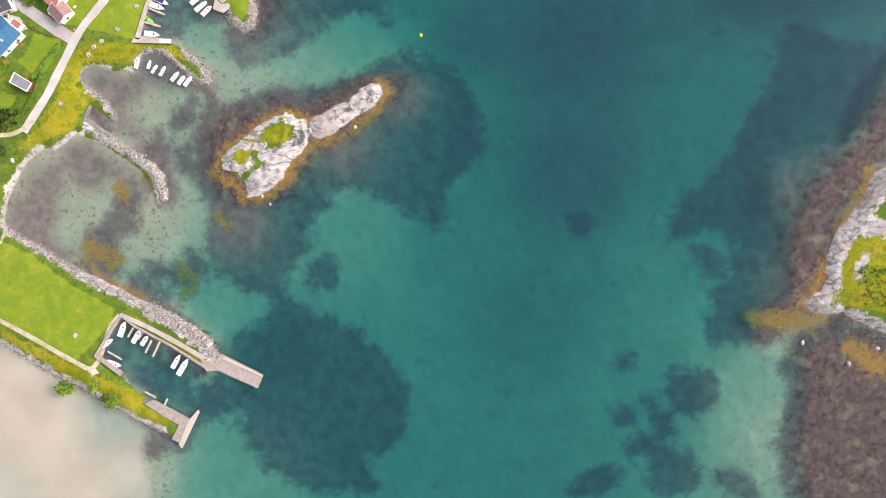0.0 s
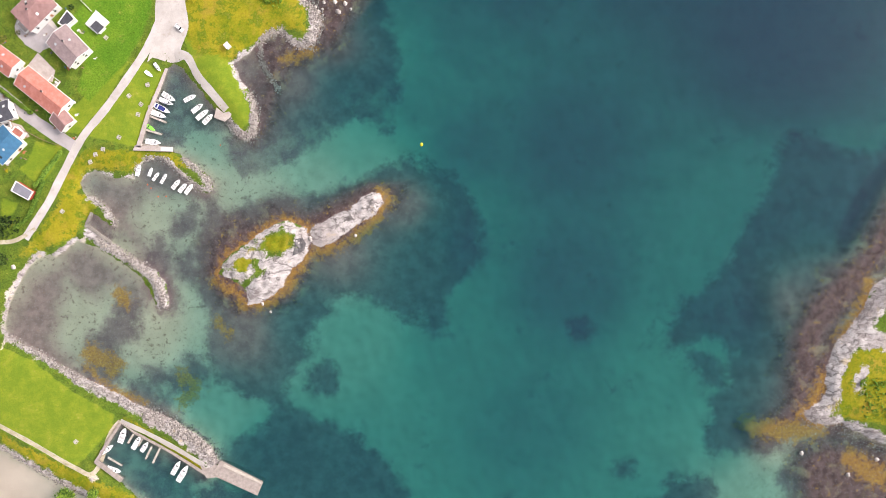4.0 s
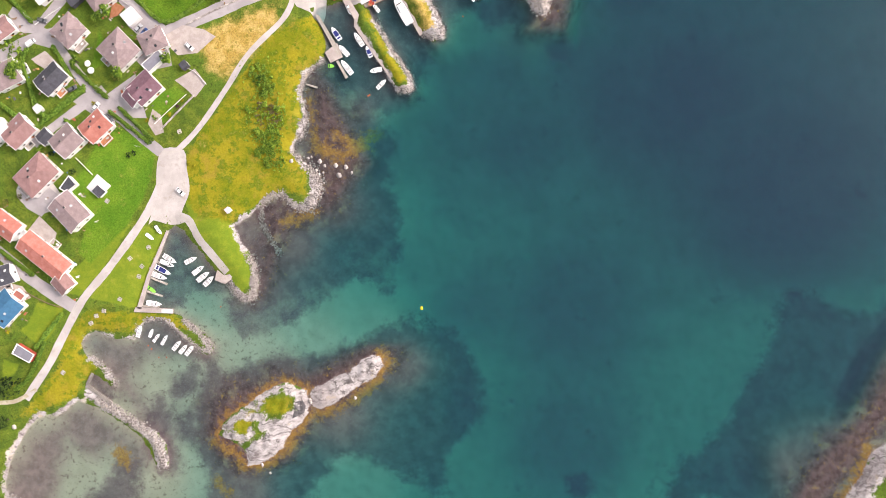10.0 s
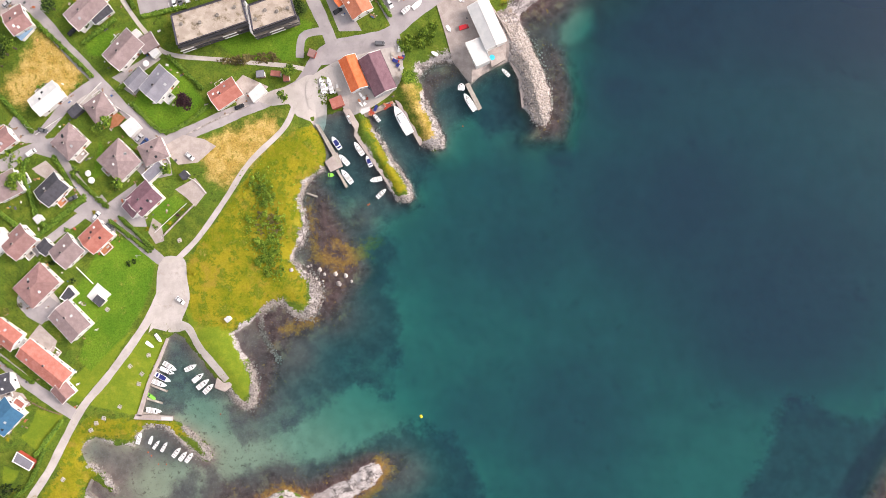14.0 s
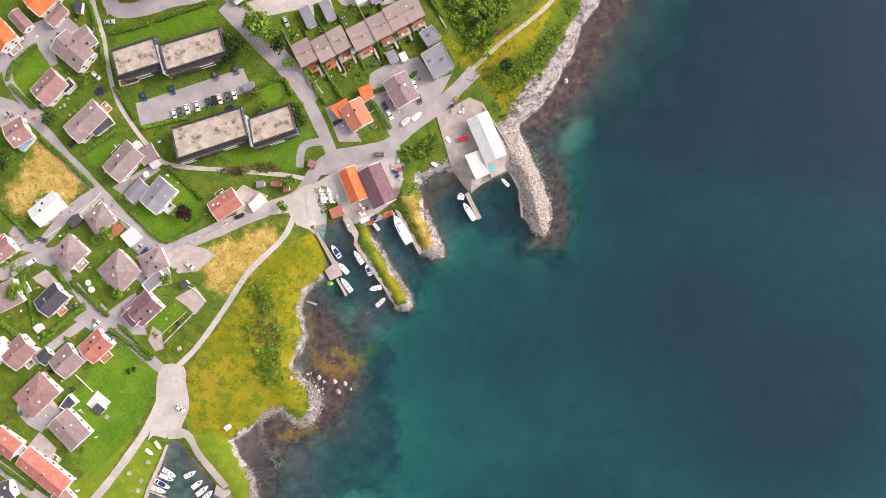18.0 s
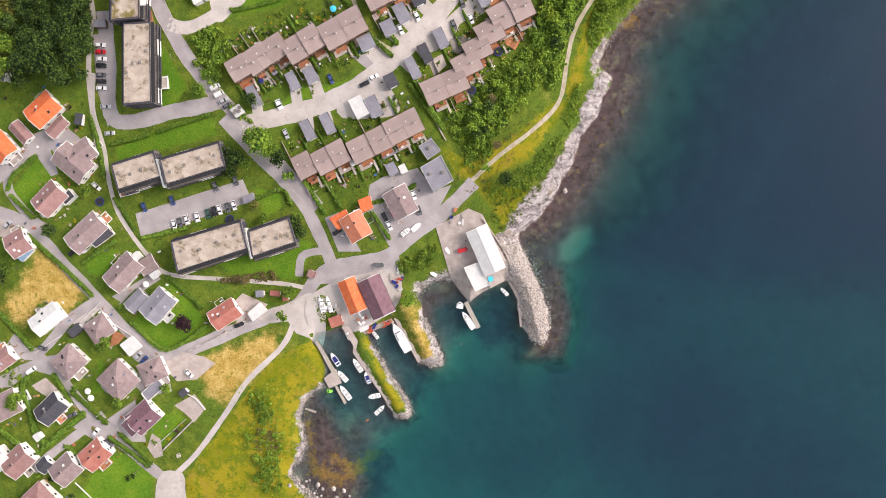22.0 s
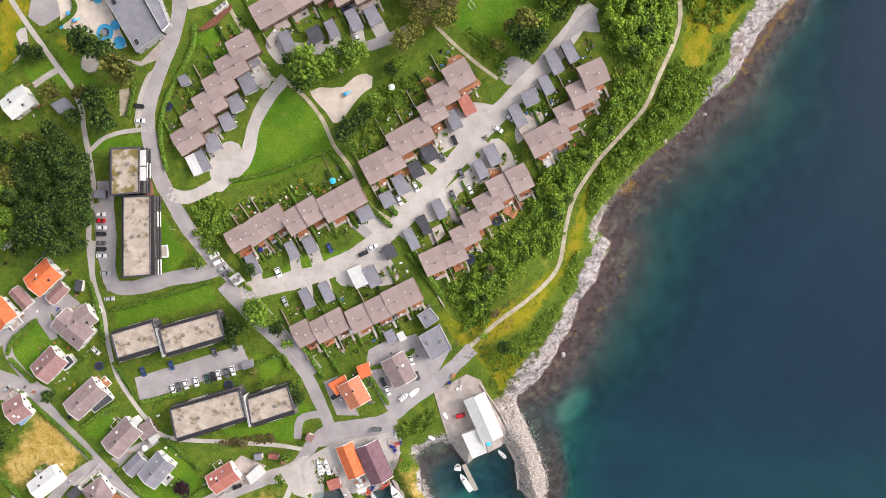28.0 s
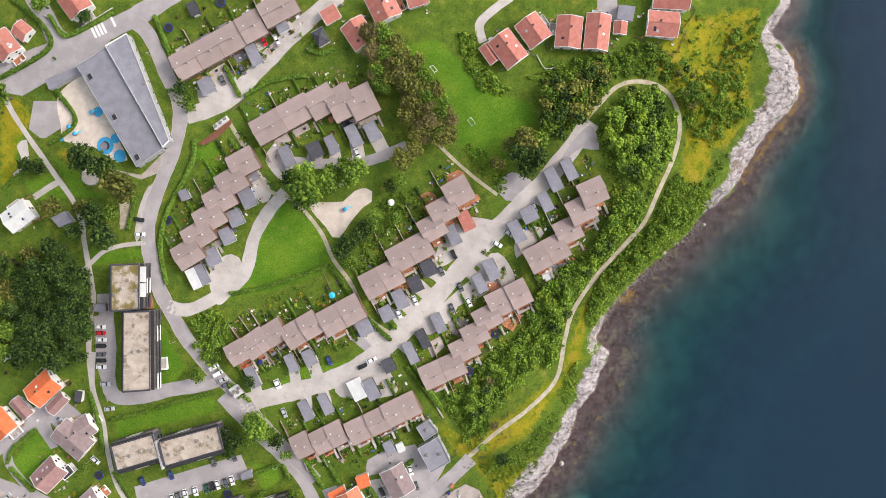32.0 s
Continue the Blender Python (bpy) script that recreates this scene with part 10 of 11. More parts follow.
# scrub
thicket([(-92.2, 198.0), (-84.7, 197.9), (-79.8, 185.5), (-74.9, 175.5), (-77.5, 165.7), (-82.8, 153.4), (-86.4, 160.8), (-91.3, 165.8), (-95.0, 173.3), (-89.8, 185.6)], 260, 0.8, "bright", "dense green scrub in the meadow", 31, lumps=26)
thicket([(-88.6, 180.6), (-78.6, 178.0), (-77.5, 168.1), (-85.0, 167.0), (-88.7, 172.0)], 60, 0.8, "brown", "dry brownish scrub in the meadow", 32)
thicket([(32.2, 351.7), (36.7, 364.1), (48.4, 373.9), (55.4, 378.8), (63.2, 390.8), (65.8, 404.8), (70.5, 407.2), (78.0, 400.3), (73.8, 388.5), (64.8, 378.9), (55.7, 366.8), (48.9, 355.7), (45.9, 341.9), (41.5, 329.3), (35.2, 331.9), (37.3, 341.9)], 950, 1.35, "mid", "dense green coastal scrub", 33, lumps=190)
thicket([(60.3, 371.6), (69.5, 378.9), (80.8, 391.0), (86.4, 402.8), (92.5, 414.8), (96.1, 407.7), (102.1, 405.5), (103.4, 398.3), (90.5, 384.0), (81.4, 376.7), (72.3, 367.0), (60.8, 357.1), (56.1, 355.8)], 900, 1.25, "bright", "dense bright green scrub above the shore", 34, lumps=170)
thicket([(-6.2, 316.9), (1.1, 319.4), (10.7, 329.4), (15.5, 336.9), (27.5, 344.3), (33.4, 351.8), (37.3, 341.9), (32.8, 329.5), (23.2, 317.1), (11.2, 301.8), (-1.2, 306.7)], 700, 1.15, "mid", "dense green scrub below the terraces", 35, lumps=130)
thicket([(92.4, 450.6), (107.7, 456.3), (117.3, 473.4), (128.7, 482.7), (124.7, 461.4), (120.0, 454.1), (121.7, 439.3), (109.4, 427.1), (97.6, 429.3), (95.0, 441.2)], 420, 1.1, "mid", "patchy green scrub by the rocks", 36, lumps=60)
thicket([(27.7, 451.3), (44.0, 458.5), (62.9, 461.2), (74.6, 466.1), (87.0, 464.4), (92.4, 453.0), (82.5, 451.4), (70.1, 453.1), (58.1, 446.7), (44.1, 446.6)], 420, 1.2, "mid", "rough green scrub below the red-roofed houses", 37, lumps=70)
thicket([(-0.6, 470.0), (6.4, 470.0), (8.9, 458.3), (18.4, 448.9), (20.8, 447.8), (18.4, 444.7), (9.0, 446.5), (3.1, 455.9)], 200, 1.3, "bright", "curved bright hedge bank round the pitch", 38)
thicket([(2.3, 424.2), (9.3, 423.1), (21.2, 411.4), (19.0, 402.0), (14.2, 409.0), (7.1, 413.7)], 90, 1.0, "mid", "green scrub beside the path", 39)
thicket([(9.8, 286.5), (17.1, 288.9), (31.7, 297.3), (42.7, 309.6), (46.4, 309.7), (40.2, 297.3), (29.3, 285.1), (22.0, 279.1), (14.7, 279.1)], 260, 0.75, "mid", "low green scrub above the rocks", 40)
thicket([(45.2, 317.0), (51.1, 331.5), (53.5, 331.5), (53.7, 321.9), (48.8, 312.1)], 80, 0.8, "bright", "low green scrub above the rocks", 41)
thicket([(-27.0, 253.5), (-9.8, 262.1), (-8.6, 258.4), (-12.2, 251.0), (-23.3, 249.8)], 90, 1.0, "mid", "green scrub by the harbour road", 42, lumps=16)
thicket([(-63.4, 237.5), (-58.3, 238.8), (-55.9, 228.8), (-59.7, 226.3)], 45, 0.9, "mid", "green scrub by the boatyard", 43)
thicket([(-106.3, 246.1), (-81.9, 249.9), (-77.1, 246.2), (-96.7, 244.1)], 110, 0.9, "brown", "rough hedge bank along the path", 44)
thicket([(-110.9, 350.4), (-104.9, 354.1), (-95.4, 348.1), (-99.0, 340.8), (-101.8, 330.9), (-98.5, 323.4), (-104.3, 328.4), (-111.0, 338.3)], 170, 1.2, "mid", "scrubby green bank by the road", 45, lumps=30)
thicket([(-49.4, 380.0), (-40.0, 387.2), (-28.2, 389.7), (-30.5, 380.2), (-37.5, 370.6), (-47.0, 372.9)], 130, 0.9, "mid", "overgrown green gardens", 46, lumps=22)
thicket([(-37.8, 396.7), (-26.0, 404.0), (-16.5, 406.5), (-11.6, 394.7), (-25.9, 389.8)], 140, 0.9, "bright", "overgrown green gardens", 47, lumps=24)
thicket([(-2.5, 307.0), (9.6, 325.7), (16.9, 323.4), (14.6, 299.8), (7.3, 292.6)], 260, 0.9, "mid", "dense green scrub beside the coast path", 48, lumps=45)
thicket([(172.9, -15.1), (185.5, -15.3), (185.2, -33.7), (175.1, -32.4)], 60, 0.8, "mid", "low heather and scrub on the island", 49)
thicket([(-201.1, 208.7), (-193.5, 213.7), (-188.8, 193.8), (-196.3, 193.8)], 40, 0.9, "mid", "overgrown garden edge", 50)
thicket([(-123.9, 445.6), (-116.7, 448.0), (-109.4, 437.4), (-114.2, 436.2)], 60, 0.9, "mid", "overgrown bank by the road", 51)
thicket([(-99.0, 322.8), (-91.8, 318.1), (-87.0, 313.3), (-94.3, 315.7)], 50, 0.9, "mid", "green bank by the parking bays", 52)
thicket([(-209.2, 61.8), (-196.7, 57.8), (-194.4, 52.8), (-204.8, 48.0), (-209.8, 49.3)], 60, 1.0, "dark", "overgrown garden edge by the lane", 53)

thicket([(-97.7, 200.5), (-72.2, 201.5), (-68.6, 182.9), (-72.5, 163.2), (-77.8, 147.9), (-92.7, 159.6), (-100.5, 178.3)], 60, 0.6, "bright", "scattered low scrub in the meadow", 54)
thicket([(-91.3, 168.3), (-80.0, 166.9), (-76.5, 153.3), (-81.6, 147.9), (-90.2, 157.1)], 110, 0.8, "bright", "bright green low scrub in the meadow", 56)
thicket([(12.3, 274.3), (22.0, 281.5), (36.5, 296.1), (46.4, 308.4), (50.0, 315.8), (47.6, 304.7), (36.6, 286.3), (25.7, 271.8), (18.4, 268.6)], 90, 0.5, "olive", "rough low growth between path and rocks", 57)
thicket([(12.3, 274.3), (22.0, 281.5), (36.5, 296.1), (46.4, 308.4), (50.0, 315.8), (47.6, 304.7), (36.6, 286.3), (25.7, 271.8), (18.4, 268.6)], 70, 0.55, "bright", "low green growth between path and rocks", 58)
thicket([(-2.5, 290.1), (9.7, 299.8), (26.7, 311.8), (36.5, 319.3), (29.2, 304.6), (14.6, 290.1), (4.9, 284.0)], 70, 0.6, "brown", "dry rough growth beside the coast path", 59)
thicket([(102.4, 472.8), (117.4, 471.0), (124.8, 456.6), (121.8, 441.8), (109.4, 429.5), (103.4, 443.7)], 90, 0.55, "olive", "rough low growth above the rocks", 60)
thicket([(55.1, 352.1), (61.4, 355.9), (71.2, 365.8), (81.4, 376.2), (91.7, 385.2), (101.7, 394.1), (98.5, 398.3), (89.2, 387.5), (78.9, 379.1), (67.5, 368.1), (57.2, 358.3)], 130, 0.9, "mid", "dense scrub down to the shore", 61, lumps=46)
thicket([(-91.7, 195.5), (-83.5, 194.2), (-79.8, 184.2), (-84.9, 180.6), (-89.8, 184.4)], 40, 0.8, "mid", "green scrub in the meadow", 62, lumps=14)
thicket([(-88.8, 167.0), (-79.5, 165.7), (-77.7, 154.6), (-82.8, 150.9), (-88.2, 157.1)], 40, 0.8, "bright", "bright green scrub in the meadow", 63, lumps=18)
thicket([(59.0, 346.0), (63.0, 350.0), (70.0, 360.5), (83.0, 374.0), (97.6, 387.0), (110.0, 402.0), (106.0, 407.0), (93.0, 392.0), (78.0, 378.0), (64.0, 363.0), (56.0, 352.0)], 300, 1.05, "bright", "leafy scrub overhanging the shingle shore", 64, lumps=60)
grove([(36.0, 350.0), (45.0, 366.0), (58.0, 378.0), (66.0, 398.0), (71.0, 398.0), (62.0, 380.0), (50.0, 364.0), (44.0, 345.0)], 34, 65, 2.0, 3.4, ["mid", "dark", "bright"], "young trees among the coastal scrub")
grove([(64.0, 368.0), (76.0, 381.0), (90.0, 396.0), (97.0, 402.0), (94.0, 392.0), (80.0, 378.0), (68.0, 366.0)], 22, 66, 1.8, 2.8, ["bright", "mid"], "young trees above the shore")
grove([(2.0, 310.0), (12.0, 326.0), (26.0, 340.0), (31.0, 338.0), (18.0, 318.0), (8.0, 304.0)], 22, 67, 1.8, 3.0, ["mid", "dark", "bright"], "young trees below the terraces")
thicket([(95.1, 478.4), (128.4, 484.5), (127.2, 472.3), (123.0, 452.4), (124.6, 441.9), (114.2, 425.0), (97.5, 421.7), (97.2, 437.1), (87.9, 450.7), (78.6, 459.8)], 190, 0.7, "bright", "low bushes and tall herbs above the rocks", 68, lumps=34)
thicket([(95.1, 478.4), (128.4, 484.5), (127.2, 472.3), (123.0, 452.4), (124.6, 441.9), (114.2, 425.0), (97.5, 421.7), (97.2, 437.1), (87.9, 450.7), (78.6, 459.8)], 60, 0.6, "gold", "yellow-flowering herbs above the rocks", 69)
thicket([(57.9, 431.6), (69.8, 440.9), (86.3, 441.0), (91.0, 427.3), (86.9, 407.6), (78.2, 391.0), (67.4, 400.1), (62.7, 412.2), (59.5, 422.6)], 380, 1.1, "mid", "dense shrubs inside the path's loop", 70, lumps=64)
thicket([(57.9, 431.6), (69.8, 440.9), (86.3, 441.0), (91.0, 427.3), (86.9, 407.6), (78.2, 391.0), (67.4, 400.1), (62.7, 412.2), (59.5, 422.6)], 70, 0.8, "olive", "olive shrubs inside the path's loop", 71)
thicket([(93.1, 408.3), (105.3, 410.1), (111.3, 423.8), (115.1, 422.3), (101.0, 394.7), (92.0, 388.1), (89.2, 395.8)], 170, 0.85, "bright", "leafy bushes between path and rocks", 72, lumps=28)
# hedges
for pts in [[(-177.0, 204.1), (-170.2, 192.0)], [(-168.8, 195.6), (-154.4, 182.1)], [(-188.1, 202.9), (-190.7, 198.0), (-187.3, 185.7), (-183.6, 175.8), (-178.8, 173.4)], [(-177.6, 175.9), (-164.2, 187.1)], [(-185.5, 168.3), (-164.2, 185.8)], [(-153.4, 176.0), (-137.0, 162.6)], [(-148.5, 177.2), (-135.7, 163.8)], [(-172.2, 172.2), (-164.7, 164.9)], [(-200.9, 179.6), (-186.0, 168.3)], [(-188.6, 267.8), (-159.3, 239.0)], [(-200.6, 231.1), (-186.0, 215.0)], [(-194.7, 284.9), (-192.2, 291.0), (-182.2, 299.5)], [(-193.4, 282.5), (-183.6, 272.7)], [(-162.6, 253.3), (-148.4, 263.0)], [(-147.0, 233.6), (-139.4, 241.0)], [(-142.3, 227.4), (-128.2, 215.0), (-109.3, 226.2)], [(-125.6, 247.2), (-111.6, 233.7)]]:
    hedge(pts)
for pts in [[(-157.9, 316.1), (-154.9, 304.3), (-152.9, 291.0)], [(-148.8, 304.7), (-132.5, 308.4)], [(-128.7, 310.0), (-106.4, 317.0)], [(-148.0, 281.3), (-139.7, 267.9)], [(-136.0, 264.2), (-117.7, 268.4)], [(-18.4, 287.7), (-25.8, 282.8), (-39.3, 279.2)], [(-58.8, 291.2), (-50.5, 278.1)], [(-66.2, 288.8), (-58.0, 275.7)], [(-20.5, 329.5), (-7.4, 312.7)], [(-36.9, 275.5), (-29.5, 264.5)], [(-52.9, 372.8), (-37.7, 351.2), (-28.0, 341.7)], [(-39.9, 370.6), (-25.6, 346.5)], [(-95.4, 360.2), (-78.5, 364.0), (-54.1, 372.8)], [(-110.6, 424.4), (-111.9, 415.0), (-121.5, 395.8), (-124.8, 381.5), (-122.5, 364.7)], [(-136.0, 400.4), (-138.5, 387.3)], [(-89.3, 443.6), (-78.6, 449.5), (-64.2, 451.9)]]:
    hedge(pts)
for pts in [[(-195.5, 402.3), (-183.3, 412.1), (-177.1, 415.8)], [(-188.4, 483.5), (-175.0, 471.7), (-174.0, 462.2), (-195.3, 450.4)], [(-172.6, 476.4), (-167.8, 469.3), (-163.0, 468.9), (-146.1, 477.7)], [(-95.2, 424.6), (-86.9, 412.9)], [(-138.8, 468.3), (-121.4, 424.3)], [(-170.8, 445.7), (-162.2, 432.6), (-173.5, 423.0)], [(-15.9, 330.8), (-3.8, 319.4)], [(-18.3, 332.0), (-6.1, 311.8)], [(-128.0, 476.6), (-121.7, 462.3)], [(-59.3, 465.7), (-61.7, 462.3), (-55.8, 461.1), (-52.2, 462.7)], [(-97.7, 455.3), (-91.7, 443.5)], [(-188.8, 71.5), (-177.5, 86.5)], [(-198.2, 52.9), (-191.6, 59.0), (-185.0, 74.0)], [(-86.8, 281.3), (-75.9, 285.1), (-72.6, 279.2)], [(-177.6, 278.8), (-183.6, 272.7)], [(-204.0, 115.3), (-189.7, 103.9)], [(-185.6, 112.7), (-182.2, 102.6)]]:
    hedge(pts)
for c, r, t in [((-145.7, 156.8), 1.8, "dark"), ((-144.2, 158.3), 1.6, "dark"), ((-150.2, 168.7), 1.9, "bright"), ((-119.2, 153.6), 1.7, "gold"), ((-116.7, 152.4), 1.3, "gold"), ((-127.8, 174.9), 1.8, "gold"), ((-122.2, 181.1), 1.6, "gold"), ((-123.9, 178.6), 1.5, "purple"), ((-160.7, 179.7), 1.3, "gold"), ((-201.2, 78.7), 1.5, "gold"), ((-134.1, 173.7), 1.6, "mid"), ((-137.9, 172.5), 1.2, "gold"), ((-150.5, 190.7), 2.0, "olive"), ((-179.0, 157.3), 1.9, "dark"), ((-183.7, 159.7), 1.9, "mid"), ((-169.8, 149.9), 1.9, "dark"), ((-199.7, 136.4), 1.9, "olive"), ((-193.3, 138.8), 1.6, "olive"), ((-186.9, 111.4), 1.4, "gold"), ((-190.7, 110.2), 1.2, "olive"), ((-181.8, 234.8), 2.2, "mid"), ((-165.6, 234.8), 1.6, "mid"), ((-196.9, 306.8), 1.6, "mid")]:
    bush(c, r, t)
for (a, b), u in PLOT_LINES:
    if u < 0.6:
        hedge([a, b], 1.0, 1.3, "mid" if u < 0.45 else "dark")
    else:
        px, py = (a[0] + b[0]) / 2, (a[1] + b[1]) / 2
        top = stand("plot_fence", px, py, gz(px, py), math.atan2(b[1] - a[1], b[0] - a[0]), "brown boarded fence between row house gardens", "fence", "plot fences")
        part("panel", Shape().box(0, 0, -0.4, math.dist(a, b), 0.12, 1.9), WALL_BROWN, top)
        part("cap", Shape().box(0, 0, 1.5, math.dist(a, b), 0.2, 0.08), TIMBER_PALE, top)
spots = np.array(GARDEN_SPOTS)
for k, t in enumerate(["mid", "bright", "dark", "olive", "mid", "dark", "bright"]):
    rn = np.random.RandomState(90 + k)
    q = np.repeat(spots[k::7], 9, 0) + rn.normal(0, 0.55, (len(spots[k::7]) * 9, 2))
    v, f = clumps(np.column_stack([q, ground_at(q[:, 0], q[:, 1]) + rn.uniform(0.1, 0.8, len(q))]), rn.uniform(0.22, 0.5, len(q)), 300 + k, 0.85, 0.4)
    tagged(new("garden_shrubs", raw_mesh("garden_shrubs", v, f, LEAVES[t])), f"small {WORDS[t]} shrubs in the row house gardens", "shrubs", kind="stuff")
garden = random.Random(77)
THESE = []
THESE += [([(-97.0, 333.4), (-88.4, 343.3), (-59.2, 355.9), (-44.7, 365.7), (-51.7, 368.0), (-78.6, 360.4), (-97.8, 345.7)], 40), ([(-88.7, 330.9), (-74.1, 336.0), (-49.7, 341.3), (-44.9, 336.6), (-59.6, 326.4), (-79.1, 318.7), (-86.4, 318.6)], 36), ([(-37.5, 373.0), (-25.8, 382.6), (-14.0, 394.6), (-4.6, 406.5), (-16.5, 406.5), (-28.2, 389.7)], 24), ([(-121.3, 369.6), (-123.8, 388.6), (-116.8, 405.4), (-107.1, 419.7), (-100.0, 415.1), (-114.3, 388.7)], 22), ([(-61.3, 290.0), (-51.7, 280.5), (-39.2, 285.2), (-22.0, 299.6), (-29.2, 304.2), (-51.3, 294.8)], 16), ([(-88.1, 445.9), (-81.0, 433.1), (-59.5, 443.8), (-69.0, 448.4)], 12)]
THESE += [([(-121.8, 469.4), (-114.8, 486.1), (-102.7, 486.0), (-109.8, 469.5)], 8), ([(-197.0, 325.9), (-186.8, 328.0), (-182.7, 316.3), (-192.7, 316.4)], 7), ([(-169.9, 320.8), (-159.6, 325.3), (-158.4, 309.0), (-165.8, 309.1)], 7), ([(-176.6, 267.9), (-166.6, 275.2), (-161.8, 267.9), (-171.9, 263.0)], 7), ([(2.9, 370.9), (12.3, 380.7), (17.4, 366.2), (10.4, 356.4)], 8), ([(28.3, 406.8), (42.6, 399.9), (45.4, 392.9), (31.3, 385.7)], 8), ([(-187.6, 363.8), (-194.8, 329.2), (-182.2, 327.0)], 6), ([(65.1, 470.5), (77.1, 463.9), (87.2, 459.8), (70.0, 459.0)], 9), ([(-14.5, 325.1), (-7.4, 311.6), (4.8, 316.4), (12.0, 328.1)], 9)]
for area, n in THESE:
    for c in spread(area, n, garden.randrange(9999)):
        bush(tuple(c), garden.uniform(0.6, 1.5), garden.choice(["mid", "bright", "dark", "mid", "olive", "mid", "mid", "bright", "gold", "purple"]))


# ---- boats ----
def boat_shape(l, w, h, grow=1.0, z0=0.0, cut=1.0):
    """A hull with a pointed bow towards +x."""
    s = Shape()
    xs = [-0.5, -0.3, -0.05, 0.2, 0.36, 0.46, 0.5]
    ws = [0.86, 0.96, 1.0, 0.88, 0.58, 0.26, 0.03]
    for z, k, lift in ((z0, 0.72, 0), (z0 + h, 1.0, 0.12 * h)):
        for sg in (1, -1):
            s.v += [(x * l * grow, sg * q * w / 2 * k * grow, z + lift * max(0, x) * 4) for x, q in zip(xs, ws)]
    n = 7
    s.f += [(i, i + 1, 2 * n + i + 1, 2 * n + i)[::-1] for i in range(n - 1)] + [(n + i, n + i + 1, 3 * n + i + 1, 3 * n + i) for i in range(n - 1)]
    s.f += [(2 * n + i, 2 * n + i + 1, 3 * n + i + 1, 3 * n + i)[::-1] for i in range(n - 1)] + [(i, i + 1, n + i + 1, n + i) for i in range(n - 1)]
    s.f += [(0, 2 * n, 3 * n, n), (n - 1, 2 * n - 1, 4 * n - 1, 3 * n - 1)]
    return s


def boat(stern, bow, width=2.1, style="open", z=None, label=""):
    dx, dy = bow[0] - stern[0], bow[1] - stern[1]
    l = math.hypot(dx, dy)
    words = {"open": "white open motorboat with grey deck", "cabin": "white cabin motorboat with dark windows", "cover": "white motorboat under a blue canvas cover", "lime": "small lime green rowing boat", "hull": "white upturned dinghy hull", "yacht": "large white cabin cruiser"}
    cx, cy = (stern[0] + bow[0]) / 2, (stern[1] + bow[1]) / 2
    wet = z is None
    top = stand("boat", cx, cy, -0.25 if wet else z, math.atan2(dy, dx), words[style] + (" moored in the harbour" if wet else " laid up ashore"), "boat")
    h = 0.9 if style != "yacht" else 1.7
    if style == "hull":
        part("hull", boat_shape(l, width, 0.6), PLASTIC_WHITE, top)
        part("keel", Shape().box(0, 0, 0.58, l * 0.8, 0.12, 0.14), PLASTIC_GREY, top)
        return top
    part("hull", boat_shape(l, width, h), LIME_PAINT if style == "lime" else PLASTIC_WHITE, top)
    deck = part("deck", boat_shape(l, width, 0.06, 0.80, h + 0.02), {"cover": CANVAS_BLUE, "lime": LIME_PAINT}.get(style, PLASTIC_GREY if style == "open" else PLASTIC_WHITE), top)
    for sg in (1, -1):
        part("rub_rail", Shape().box(-l * 0.12, sg * width * 0.49, h - 0.1, l * 0.72, 0.09, 0.12), METAL_DARK, top)
    part("thwart", Shape().box(-l * 0.25, 0, h + 0.06, 0.45, width * 0.72, 0.12), PLASTIC_WHITE if style != "lime" else METAL_DARK, top)
    if style in ("open", "cabin", "yacht"):
        k = 1.0 if style == "open" else 1.5
        cab = part("console" if style == "open" else "cabin", Shape().box(l * 0.06, 0, h + 0.06, l * 0.2 * k, width * 0.5 * (1 if style == "open" else 1.3), 0.6 * k, taper=0.8), PLASTIC_WHITE, top)
        part("windscreen", Shape().box(l * 0.06 + l * 0.1 * k, 0, h + 0.2, 0.25, width * 0.46 * (1 if style == "open" else 1.3), 0.4 * k, taper=0.85), GLASS, cab)
        if style != "open":
            part("side_window", Shape().box(l * 0.05, 0, h + 0.35, l * 0.2, width * 0.66, 0.25), GLASS, cab)
            part("hatch", Shape().box(l * 0.3, 0, h + 0.08, 0.5, 0.5, 0.08), GLASS, top)
    if style != "lime":
        mo = part("outboard_motor", Shape().box(-l * 0.5 - 0.2, 0, h - 0.35, 0.5, 0.4, 0.75, taper=0.75), METAL_DARK, top)
        part("shaft", Shape().box(-l * 0.5 - 0.25, 0, -0.3, 0.16, 0.12, h), METAL_DARK, mo)
    return top


for a, b, w, st in [((-144.1, 75.9), (-142.7, 80.9), 2.2, "open"), ((-138.8, 75.8), (-137.4, 79.6), 1.6, "hull"), ((-137.0, 73.8), (-134.4, 77.3), 1.6, "open"), ((-133.3, 72.5), (-130.9, 76.7), 1.7, "open"), ((-128.2, 70.1), (-124.9, 74.1), 2.1, "open"), ((-125.2, 68.6), (-122.1, 72.3), 2.1, "open"), ((-122.4, 67.8), (-119.1, 72.0), 2.1, "open"),
                    ((-153.6, -43.9), (-151.2, -37.3), 2.9, "open"), ((-162.1, -48.4), (-157.0, -45.1), 2.4, "open"), ((-147.8, -46.7), (-144.3, -40.9), 2.4, "cabin"), ((-143.9, -47.8), (-141.1, -43.7), 2.2, "open"), ((-159.5, -55.0), (-153.6, -57.1), 2.4, "open"), ((-130.1, -58.3), (-126.6, -52.3), 2.3, "open"), ((-127.6, -61.4), (-123.1, -54.3), 2.7, "open")]:
    boat(a, b, w, st)
